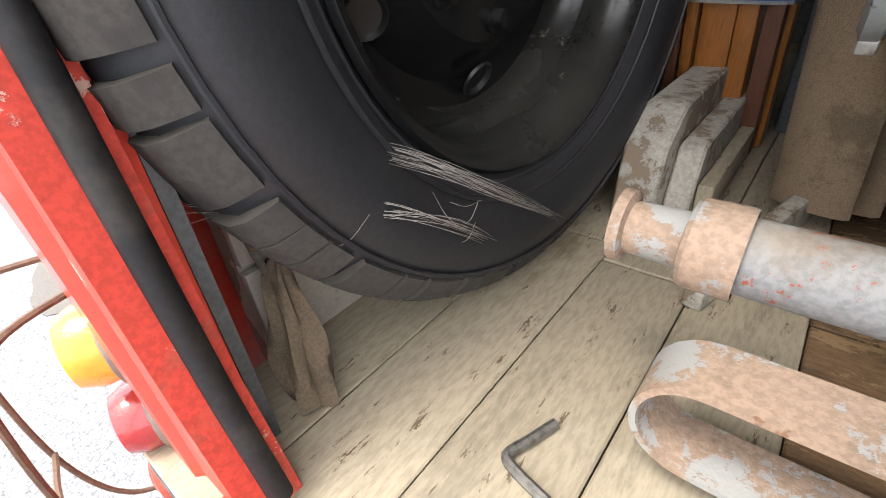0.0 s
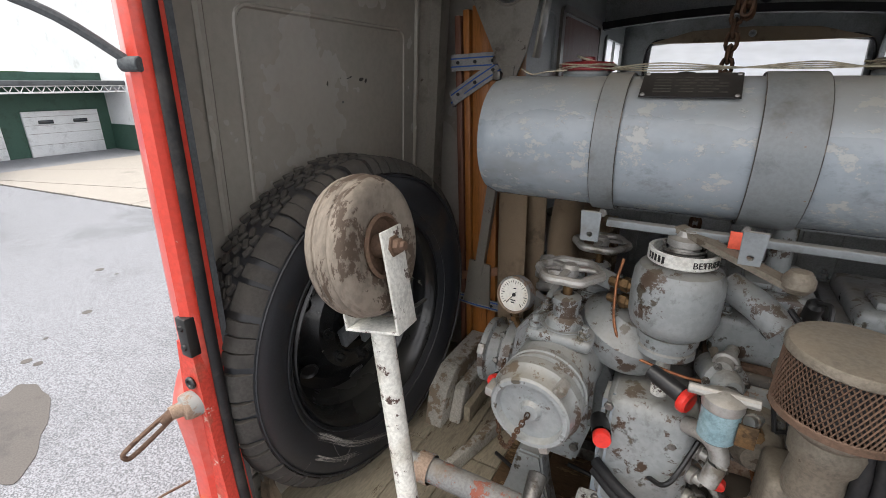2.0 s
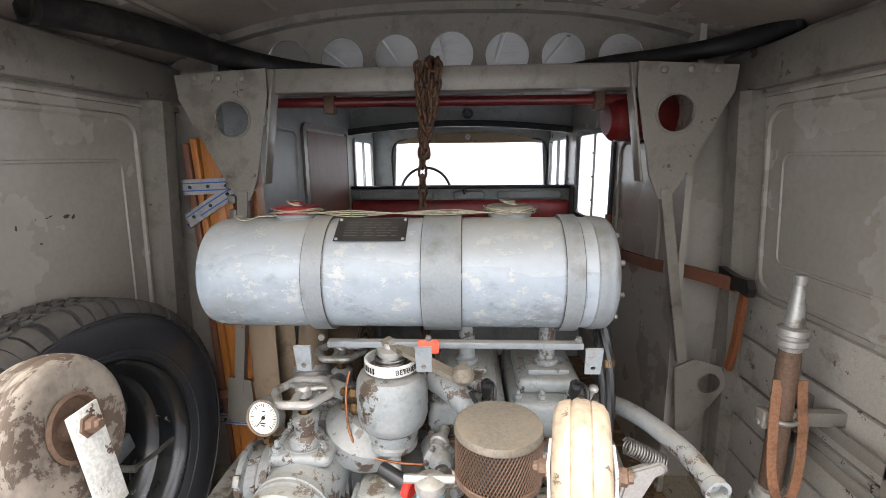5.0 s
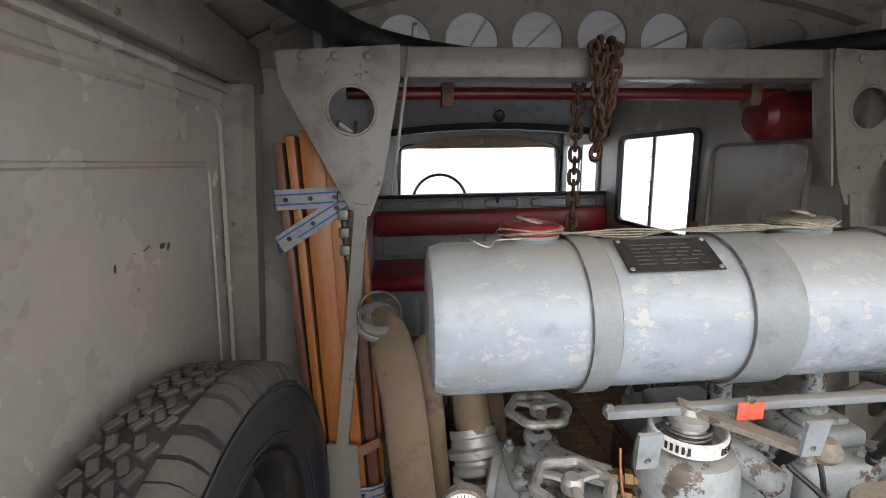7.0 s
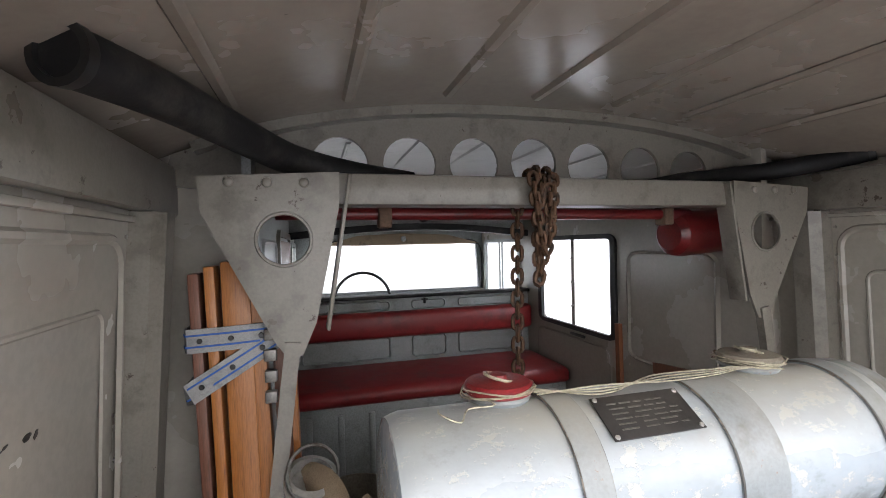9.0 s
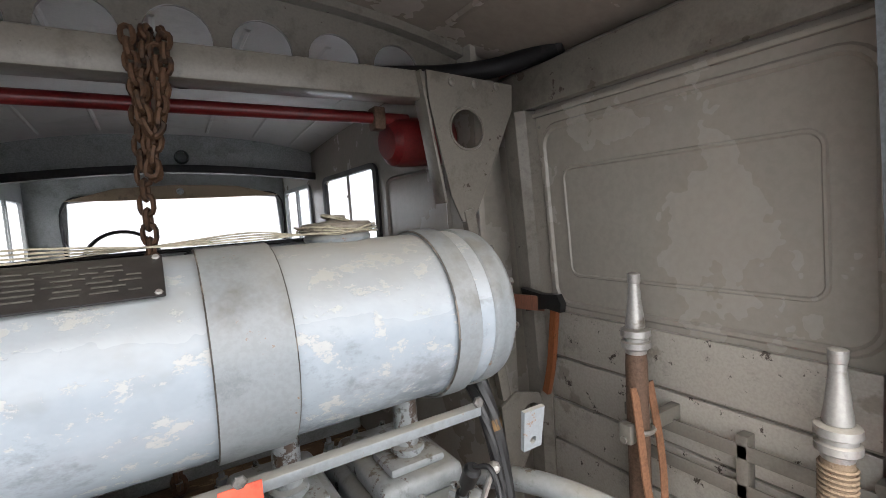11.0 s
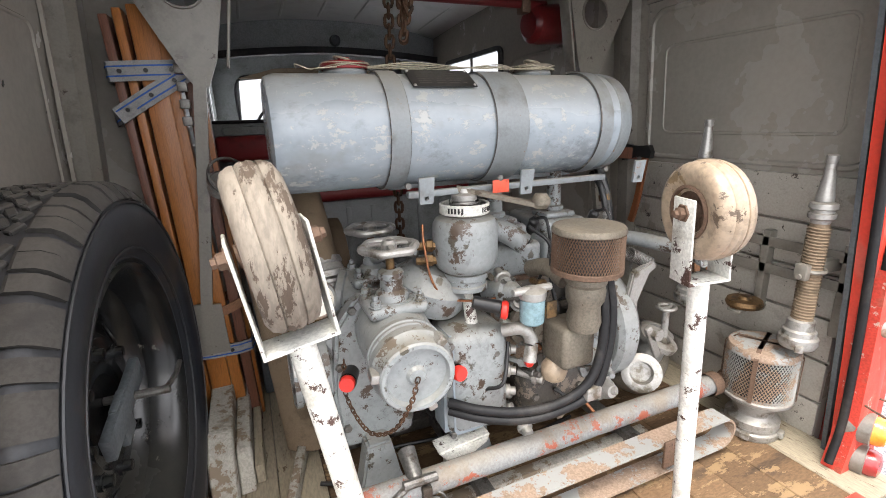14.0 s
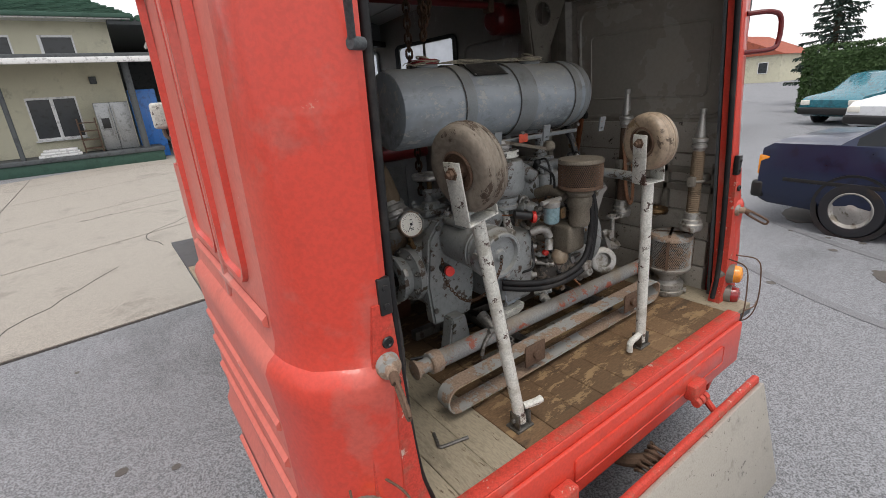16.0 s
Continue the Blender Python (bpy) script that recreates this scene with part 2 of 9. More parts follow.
CHAIN = mat("oily_rusty_chain", (0.11, 0.06, 0.035), 0.6, metal=0.4, dark=(0.05, 0.033, 0.024), scale=40, bump=0.4)
WEB = mat("dusty_cobweb", (0.275, 0.26, 0.235), 0.9, scale=60, bump=0.0)
ASPHALT = mat("pale_asphalt", (0.305, 0.315, 0.335), 0.9, dark=(0.245, 0.255, 0.27), scale=0.6, amount=0.6, bump=1.0, fine=130, chip=(0.10, 0.10, 0.105), chip_size=75, chip_amount=0.36, grime=0.12, speckle=0.62)
CONCRETE = mat("concrete_slabs", (0.40, 0.37, 0.325), 0.88, dark=(0.31, 0.285, 0.25), scale=0.9, amount=0.8, bump=0.6, fine=110, chip=(0.2, 0.185, 0.165), chip_size=40, chip_amount=0.33, speckle=0.45)
PATCH = mat("oil_stain", (0.12, 0.11, 0.10), 0.7, dark=(0.085, 0.08, 0.075), scale=3, bump=0.5, fine=130)
CRACK = mat("tarred_joint", (0.05, 0.045, 0.04), 0.8, scale=20, bump=0.2)
RENDER = mat("cream_wall_render", (0.62, 0.60, 0.46), 0.9, dark=(0.56, 0.54, 0.41), scale=1.2, bump=0.3)
WHITE_WALL = mat("white_wall_render", (0.75, 0.77, 0.78), 0.85, dark=(0.66, 0.68, 0.69), scale=1.2, bump=0.2)
GREEN_TRIM = mat("dark_green_trim", (0.045, 0.10, 0.075), 0.55, dark=(0.035, 0.08, 0.06), scale=4, bump=0.1)
ROOF_TILE = mat("green_roof_tiles", (0.055, 0.12, 0.085), 0.7, dark=(0.035, 0.085, 0.06), scale=3, bump=0.3, spread=0.2)
RED_TILE = mat("red_roof_tiles", (0.36, 0.10, 0.06), 0.8, dark=(0.25, 0.07, 0.045), scale=3, bump=0.4)
GREY_DARK = mat("dark_grey_metal", (0.09, 0.10, 0.105), 0.6, dark=(0.06, 0.065, 0.07), scale=6, bump=0.1)
PVC = mat("white_window_frame", (0.74, 0.75, 0.75), 0.35, scale=10, bump=0.02, grime=0.0, speckle=0.1)
FRIDGE = mat("brushed_grey_steel", (0.36, 0.37, 0.37), 0.35, metal=0.6, scale=6, bump=0.05)
BLUE_BODY = mat("bright_blue_paint", (0.02, 0.16, 0.52), 0.35, scale=6, bump=0.04, coat=0.3, grime=0.0, speckle=0.1)
NAVY_BODY = mat("navy_car_paint", (0.006, 0.014, 0.045), 0.32, scale=6, bump=0.0, coat=0.25, grime=0.0, speckle=0.05)
WHITE_BODY = mat("white_van_paint", (0.74, 0.76, 0.78), 0.3, dark=(0.69, 0.71, 0.73), scale=6, bump=0.02, coat=0.5, grime=0.0, speckle=0.1)
TEAL_BODY = mat("teal_car_paint", (0.015, 0.16, 0.21), 0.25, scale=6, bump=0.02, coat=0.6, grime=0.0, speckle=0.1)
HEDGE = mat("hedge_leaves", (0.05, 0.095, 0.028), 0.6, dark=(0.022, 0.045, 0.014), scale=5, amount=0.9, bump=0.2, fine=20)
SPRUCE = mat("blue_spruce_needles", (0.045, 0.075, 0.06), 0.7, dark=(0.02, 0.035, 0.03), scale=4, amount=0.9, bump=0.2, fine=20)
BARK = mat("bark", (0.09, 0.065, 0.045), 0.9, scale=8, bump=0.6)


def glass_mat(name, tint, rough=0.02, clear=0.85):
    m = bpy.data.materials.new(name)
    m.use_nodes = True
    nt = m.node_tree
    gl, tr, mx, fr = (nt.nodes.new("ShaderNode" + k) for k in ("BsdfGlossy", "BsdfTransparent", "MixShader", "Fresnel"))
    gl.inputs["Roughness"].default_value = rough
    tr.inputs[0].default_value = (*[c * clear for c in tint], 1)
    nt.links.new(fr.outputs[0], mx.inputs[0])
    nt.links.new(tr.outputs[0], mx.inputs[1])
    nt.links.new(gl.outputs[0], mx.inputs[2])
    nt.links.new(mx.outputs[0], nt.nodes["Material Output"].inputs[0])
    return m


def glare_glass(name, glare):
    """Old cab glass; a translucent white layer stands in for daylight glare."""
    m = glass_mat(name, (0.93, 0.97, 1.0))
    nt = m.node_tree
    tl, mx = nt.nodes.new("ShaderNodeBsdfTranslucent"), nt.nodes.new("ShaderNodeMixShader")
    tl.inputs[0].default_value = (0.9, 0.92, 0.95, 1)
    ns, rg = nt.nodes.new("ShaderNodeTexNoise"), nt.nodes.new("ShaderNodeMapRange")
    ns.inputs["Scale"].default_value = 6.0
    rg.inputs[3].default_value, rg.inputs[4].default_value = glare - 0.15, glare + 0.15
    old = nt.nodes["Material Output"].inputs[0].links[0].from_socket
    nt.links.new(ns.outputs[0], rg.inputs[0])
    nt.links.new(rg.outputs[0], mx.inputs[0])
    nt.links.new(old, mx.inputs[1])
    nt.links.new(tl.outputs[0], mx.inputs[2])
    nt.links.new(mx.outputs[0], nt.nodes["Material Output"].inputs[0])
    return m


CAB_GLASS = glare_glass("glare_white_cab_glass", 0.62)
GLASS = glass_mat("window_glass", (0.93, 0.97, 1.0))
DARK_GLASS = mat("dark_window_glass", (0.03, 0.035, 0.04), 0.06, scale=4, bump=0.0, grime=0.0, speckle=0.1)


# ---- shape helpers ----
BAY_END = 1.1                           # where the load bay gives way to the crew cab


def thing(name, at=(0, 0, 0), label="", category="", group="", kind="", depth=1.0):
    """An Empty that parents the parts of one thing; depth draws out what lies ahead of the load bay's end."""
    ob = new(name)
    ob.location = at
    ob.empty_display_size = 0.05
    ob["base"] = at
    ob["depth"] = depth
    return tagged(ob, label, category, group, kind)


def part(name, bm, material, parent=None, label="", smooth=35.0):
    """Links a bmesh, built in world places, as ONE mesh object under a thing or part."""
    me = bpy.data.meshes.new(name)
    base = Vector((0, 0, 0))
    top = parent
    while top is not None:
        if "base" in top:
            base = Vector(top["base"])
            if top["depth"] != 1.0:
                for v in bm.verts:
                    v.co.y += max(0.0, v.co.y - BAY_END) * (top["depth"] - 1)
        top = top.parent
    bm.transform(Matrix.Translation(-base))
    bmesh.ops.recalc_face_normals(bm, faces=bm.faces)
    for f in bm.faces:
        f.smooth = True
    lim = radians(smooth)
    for e in bm.edges:
        if len(e.link_faces) == 2 and e.calc_face_angle(0) > lim:
            e.smooth = False
    bm.to_mesh(me)
    bm.free()
    me.materials.append(material)
    ob = new(name, me)
    if parent is not None:
        ob.parent = parent
    return tagged(ob, label)


def solo(name, bm, material, label, category="", group="", kind="", smooth=35.0):
    """A top-level thing or piece of the setting that is one mesh."""
    return tagged(part(name, bm, material, None, label, smooth), "", category, group, kind)


def B():
    return bmesh.new()


def box(bm, lo, hi, bevel=0.0, m=None, seg=2):
    """A box between two corners, its edges rounded by bevel, then moved by m."""
    lo, hi = Vector(lo), Vector(hi)
    r = bmesh.ops.create_cube(bm, size=1)
    vs = r["verts"]
    c, s = (lo + hi) / 2, hi - lo
    bmesh.ops.transform(bm, matrix=Matrix.Translation(c) @ Matrix.Diagonal((*s, 1)), verts=vs)
    if bevel:
        es = list({e for v in vs for e in v.link_edges})
        out = bmesh.ops.bevel(bm, geom=es, offset=bevel, segments=seg, profile=0.5, affect="EDGES")
        vs = list({v for f in out["faces"] for v in f.verts} | {v for v in vs if v.is_valid})
    if m is not None:
        bmesh.ops.transform(bm, matrix=m, verts=vs)
    return vs


def axis_matrix(p, d):
    """A pose at p whose z axis looks along d."""
    return Matrix.Translation(p) @ Vector(d).to_track_quat("Z", "Y").to_matrix().to_4x4()


def lathe(bm, profile, p=(0, 0, 0), d=(0, 0, 1), seg=28, spin=None):
    """Turns a profile of (radius, height) about an axis at p along d; ends at radius 0 close it."""
    m = axis_matrix(p, d)
    rings = []
    for r, h in profile:
        if r < 1e-6:
            rings.append([bm.verts.new(m @ Vector((0, 0, h)))])
        else:
            rings.append([bm.verts.new(m @ Vector((r * math.cos(2 * math.pi * k / seg), r * math.sin(2 * math.pi * k / seg), h))) for k in range(seg)])
    for a, b in zip(rings, rings[1:]):
        for k in range(seg):
            j = (k + 1) % seg
            if len(a) == 1 and len(b) == 1:
                continue
            if len(a) == 1:
                bm.faces.new((a[0], b[k], b[j]))
            elif len(b) == 1:
                bm.faces.new((a[k], a[j], b[0]))
            else:
                bm.faces.new((a[k], a[j], b[j], b[k]))
    return rings


def cyl(bm, p0, p1, r0, r1=None, seg=20, bevel=0.0):
    """A closed round bar from p0 to p1 with softened ends."""
    p0, p1 = Vector(p0), Vector(p1)
    r1 = r0 if r1 is None else r1
    L = (p1 - p0).length
    c = bevel or min(r0, r1, L) * 0.12
    lathe(bm, [(0, 0), (r0 - c, 0), (r0, c), (r1, L - c), (r1 - c, L), (0, L)], p0, p1 - p0, seg)


def bolt(bm, p, d, r=0.009, h=0.007):
    """A hexagon head."""
    lathe(bm, [(0, 0), (r, 0), (r, h * 0.8), (r * 0.85, h), (0, h)], p, d, 6)


def smooth_path(pts, n=8):
    """A Catmull-Rom line through the points."""
    P = [Vector(p) for p in pts]
    if len(P) < 3:
        return P
    P = [2 * P[0] - P[1]] + P + [2 * P[-1] - P[-2]]
    out = []
    for i in range(1, len(P) - 2):
        for k in range(n):
            t = k / n
            a, b, c, d = P[i - 1], P[i], P[i + 1], P[i + 2]
            out.append(0.5 * (2 * b + (c - a) * t + (2 * a - 5 * b + 4 * c - d) * t * t + (3 * b - a - 3 * c + d) * t ** 3))
    return out + [P[-2]]


def sweep(bm, pts, section, up=(0, 0, 1), closed=False, cap=True):
    """Sweeps a closed section of (side, up) along points."""
    rings, n = [], len(pts)
    upv = Vector(up)
    for i, p in enumerate(pts):
        a = pts[(i - 1) % n] if closed or i else pts[i]
        b = pts[(i + 1) % n] if closed or i < n - 1 else pts[i]
        t = (Vector(b) - Vector(a)).normalized()
        s = t.cross(upv)
        if s.length < 1e-3:
            s = t.cross(Vector((0.3, 0.9, 0.1)))
        s.normalize()
        u = s.cross(t).normalized()
        rings.append([bm.verts.new(Vector(p) + s * x + u * y) for x, y in section])
    k = len(section)
    for i in range(n if closed else n - 1):
        a, b = rings[i], rings[(i + 1) % n]
        for j in range(k):
            bm.faces.new((a[j], a[(j + 1) % k], b[(j + 1) % k], b[j]))
    if cap and not closed:
        bm.faces.new(rings[0][::-1])
        bm.faces.new(rings[-1])
    return rings


def round_section(r, n=10, flat=1.0):
    return [(r * math.cos(2 * math.pi * k / n), flat * r * math.sin(2 * math.pi * k / n)) for k in range(n)]


def tube(bm, pts, r, n=10, smooth=8, closed=False):
    sweep(bm, smooth_path(pts, smooth) if smooth else [Vector(p) for p in pts], round_section(r, n), (0.13, 0.21, 0.97), closed)


def torus(bm, p, d, R, r, seg=32, n=10):
    m = axis_matrix(p, d)
    lathe_pts = [m @ Vector((R * math.cos(2 * math.pi * k / seg), R * math.sin(2 * math.pi * k / seg), 0)) for k in range(seg)]
    sweep(bm, lathe_pts, round_section(r, n), Vector(d), True)


def coil(bm, p, d, R, r, pitch, turns):
    """A wire wound round an axis at p along d."""
    m = axis_matrix(p, d)
    n = 14
    sweep(bm, [m @ Vector((R * math.cos(2 * math.pi * k / n), R * math.sin(2 * math.pi * k / n), pitch * k / n)) for k in range(n * turns + 1)], round_section(r, 6), Vector(d))


def prism(bm, outline, m, depth, holes=()):
    """A plate: a flat outline of (x, y) with holes, given depth along z, moved by m."""
    from_loops = [outline, *holes]
    edges = []
    for loop in from_loops:
        vs = [bm.verts.new((x, y, 0)) for x, y in loop]
        edges += [bm.edges.new((vs[i], vs[(i + 1) % len(vs)])) for i in range(len(vs))]
    out = bmesh.ops.triangle_fill(bm, use_beauty=True, use_dissolve=False, edges=edges)
    faces = [f for f in out["geom"] if isinstance(f, bmesh.types.BMFace)]
    ext = bmesh.ops.extrude_face_region(bm, geom=faces)
    vs2 = [v for v in ext["geom"] if isinstance(v, bmesh.types.BMVert)]
    bmesh.ops.translate(bm, verts=vs2, vec=(0, 0, depth))
    allv = list({v for f in faces if f.is_valid for v in f.verts} | set(vs2))
    bmesh.ops.transform(bm, matrix=m, verts=allv)
    return allv


def circle(cx, cy, r, n=24):
    return [(cx + r * math.cos(2 * math.pi * k / n), cy + r * math.sin(2 * math.pi * k / n)) for k in range(n)]


def rounded_rect(x0, y0, x1, y1, r, n=5):
    out = []
    for cx, cy, a in ((x1 - r, y1 - r, 0), (x0 + r, y1 - r, 90), (x0 + r, y0 + r, 180), (x1 - r, y0 + r, 270)):
        out += [(cx + r * math.cos(radians(a + 90 * k / n)), cy + r * math.sin(radians(a + 90 * k / n))) for k in range(n + 1)]
    return out


# plate frames: local x, y, z to the world
FACE_REAR = Matrix(((1, 0, 0, 0), (0, 0, 1, 0), (0, 1, 0, 0), (0, 0, 0, 1)))      # x right, y up, depth ahead
FACE_SIDE = Matrix(((0, 0, 1, 0), (1, 0, 0, 0), (0, 1, 0, 0), (0, 0, 0, 1)))      # x ahead, y up, depth right


def at_y(y):
    return Matrix.Translation((0, y, 0)) @ FACE_REAR


def at_x(x):
    return Matrix.Translation((x, 0, 0)) @ FACE_SIDE

# ---- the van's shell ----
GROUND = -0.72
SEAL_L, SEAL_R = -0.852, 0.765          # edges of the rear opening
LEAN_R = 0.15                           # how far the far edge leans in with height
WALL_L, WALL_R = -0.985, 0.945          # inner faces of the load bay
RAIL_Z = 1.44


def body_side(sgn, plan, lean_in, name, label):
    """The pressed red side of the body with its rounded rear corner: one sheet from the door edge round to the front."""
    prof = [(-0.52, -0.03), (-0.46, 0.0), (-0.40, 0.012), (-0.20, 0.018), (-0.145, 0.034), (-0.105, 0.034), (-0.07, 0.018), (0.05, 0.018), (0.30, 0.022), (0.405, 0.03), (0.45, 0.034),
            (0.475, 0.024), (0.49, 0.006), (0.52, 0.0), (0.56, 0.0), (0.9, -0.002), (1.3, -0.008), (1.5, -0.012), (1.62, -0.025), (1.7, -0.06), (1.74, -0.10)]
    rows = []
    for z, off in prof:
        row = []
        for i, (x, y) in enumerate(plan):
            a, b = Vector(plan[max(i - 1, 0)]), Vector(plan[min(i + 1, len(plan) - 1)])
            t = (b - a).normalized()
            nx, ny = (t.y, -t.x)
            if sgn < 0:
                nx, ny = -t.y, t.x
            w = 0.0 if i < 3 else min(1.0, (i - 2) / 2)
            o = off if i >= 3 else min(off, 0.0)
            row.append(((x + nx * o * w + sgn * lean_in * (0.9 - max(z, 0.1)) * (1.0 if i < 6 else 0.6 if i < 8 else 0.25), y + ny * o * w, z)))
        rows.append(row)
    seam = len(plan) - 7
    for nm, i0, i1, m_, lab in (("corner_panel", 0, seam, RED, "red pressed steel rear corner"), (name, seam, len(plan) - 1, RED_FADED, label)):
        bm = B()
        grid = [[bm.verts.new(c) for c in row[i0:i1 + 1]] for row in rows]
        for a, b in zip(grid, grid[1:]):
            for i in range(i1 - i0):
                bm.faces.new((a[i], a[i + 1], b[i + 1], b[i]))
        bmesh.ops.recalc_face_normals(bm, faces=bm.faces)
        bmesh.ops.solidify(bm, geom=bm.faces[:], thickness=0.006)
        part(nm, bm, m_, van, lab)


van = thing("fire_van", (0, 0, GROUND), "worn red fire van body with open rear", "van", kind="structure")
FLANK = 1.02                                # where the left flank turns in towards the cab
body_side(-1, [(-0.866, 0.0), (-0.864, -0.03), (-0.872, -0.05), (-0.89, -0.058), (-0.92, -0.05), (-0.955, -0.034), (-0.99, -0.012), (-1.025, 0.015), (-1.045, 0.05), (-1.058, 0.09), (-1.065, 0.14)]
          + [(-1.065, 0.14 + (FLANK - 0.14) * k / 6) for k in range(1, 7)], 0.02, "side_panel", "faded red pressed steel side")
body_side(1, [(SEAL_R + 0.014, 0.07), (SEAL_R + 0.010, 0.04), (SEAL_R + 0.018, 0.022), (SEAL_R + 0.035, 0.015), (SEAL_R + 0.06, 0.018), (SEAL_R + 0.10, 0.03), (SEAL_R + 0.15, 0.05), (SEAL_R + 0.20, 0.08), (SEAL_R + 0.235, 0.12), (SEAL_R + 0.25, 0.17)]
          + [(SEAL_R + 0.255, 0.17 + 1.18 * k / 6) for k in range(1, 7)], LEAN_R, "side_panel", "faded red pressed steel side")

for sgn, xo, y0, xi in ((-1, -1.065, FLANK, -0.765), (1, 1.03, 1.35, 0.78)):
    bm = B()
    y0 += 0.14 if sgn < 0 else 0.0
    prism(bm, [(xo, y0 - 0.14), (xo, y0), (xi + sgn * 0.02, y0 + 0.22), (xi + sgn * 0.02, 3.62), (xi, 3.62), (xi - sgn * 0.02, y0 + 0.2), (xo - sgn * 0.02, y0 - 0.01), (xo - sgn * 0.02, y0 - 0.14)][::sgn], Matrix.Translation((0, 0, -0.5)), 1.33)
    part("cab_skin", bm, RED, van)
# pressed frames on the outside of the left flank
for y0, y1, z0, z1 in ((0.27, 0.50, 0.62, 1.36), (0.58, 0.92, 0.62, 1.36)):
    bm = B()
    loop = [Vector((-1.062, a, b)) for a, b in rounded_rect(y0, z0, y1, z1, 0.05)]
    sweep(bm, loop, [(-0.012, -0.004), (-0.008, 0.016), (0.004, 0.016), (0.016, -0.004)], (-1, 0, 0), True)
    part("pressed_frame", bm, RED, van)
for z in (0.56, 0.40, 0.29, 0.18, 0.06, -0.3):
    bm = B()
    sweep(bm, [Vector((-1.068 - (0.02 if z < 0.4 else 0), y, z)) for y in (0.16, 0.5, 0.8, 1.0)], [(-0.016, 0), (-0.006, 0.012), (0.006, 0.012), (0.016, 0)], (-1, 0, 0))
    part("waist_moulding", bm, RED_FADED, van)
bm = B()
box(bm, (-1.078, 0.53, 0.5), (-1.058, 0.554, 1.42), 0.005)
part("seam_strip", bm, RED_FADED, van)
# grey linings behind both door edges
for sgn, xe, xw, y, ln in ((-1, SEAL_L - 0.012, WALL_L - 0.02, 0.0, 0.02), (1, SEAL_R + 0.016, WALL_R + 0.02, 0.075, LEAN_R)):
    bm = B()
    lev = []
    for z in (-0.02, 0.5, 1.0, 1.55):
        d = sgn * ln * (0.9 - max(z, 0.1))
        lev.append([bm.verts.new((xa, ya, z)) for xa, ya in ((xe + d, y), (xw, y + 0.01), (xw, y + 0.022), (xe + d, y + 0.012))])
    for p, q in zip(lev, lev[1:]):
        for i in range(4):
            bm.faces.new((p[i], p[(i + 1) % 4], q[(i + 1) % 4], q[i]))
    bm.faces.new(lev[0])
    bm.faces.new(lev[-1][::-1])
    part("jamb_lining", bm, GREY_DARK, van, "dark jamb lining behind the seal")

# outer roof skin, bowed, over load bay and cab
bm = B()
rows = []
for y, hw in ((-0.075, 0.93), (0.4, 0.96), (1.09, 0.96), (1.4, 0.83), (2.6, 0.82), (3.66, 0.78)):
    rows.append([bm.verts.new((0.0 + hw * (i / 12 - 1), y, 1.765 - 0.16 * abs(i / 12 - 1) ** 2.6 - 0.03 * max(0.0, y - 1.6))) for i in range(25)])
for a, b in zip(rows, rows[1:]):
    for i in range(24):
        bm.faces.new((a[i], a[i + 1], b[i + 1], b[i]))
bmesh.ops.recalc_face_normals(bm, faces=bm.faces)
bmesh.ops.solidify(bm, geom=bm.faces[:], thickness=0.015)
part("roof_skin", bm, RED_FADED, van, "faded red steel roof skin")
# road wheels under the flanks
for sgn in (-1, 1):
    for y in (0.62, 2.95):
        c = Vector((sgn * (0.80 if y < 1 else 0.58), y, GROUND + 0.31))
        bm = B()
        lathe(bm, [(0.19, -0.08), (0.26, -0.09), (0.295, -0.08), (0.31, -0.06), (0.31, 0.06), (0.295, 0.08), (0.26, 0.09), (0.19, 0.08)], c, (1, 0, 0), 40)
        w = part("road_wheel", bm, TYRE, van, "black road tyre")
        bm = B()
        lathe(bm, [(0.195, -0.075), (0.18, -0.06), (0.1, -0.03), (0.0, -0.03)], c, (-sgn, 0, 0), 32)
        lathe(bm, [(0.195, 0.075), (0.18, 0.02), (0.0, 0.02)], c, (-sgn, 0, 0), 32)
        part("wheel_disc", bm, FRAME, w)

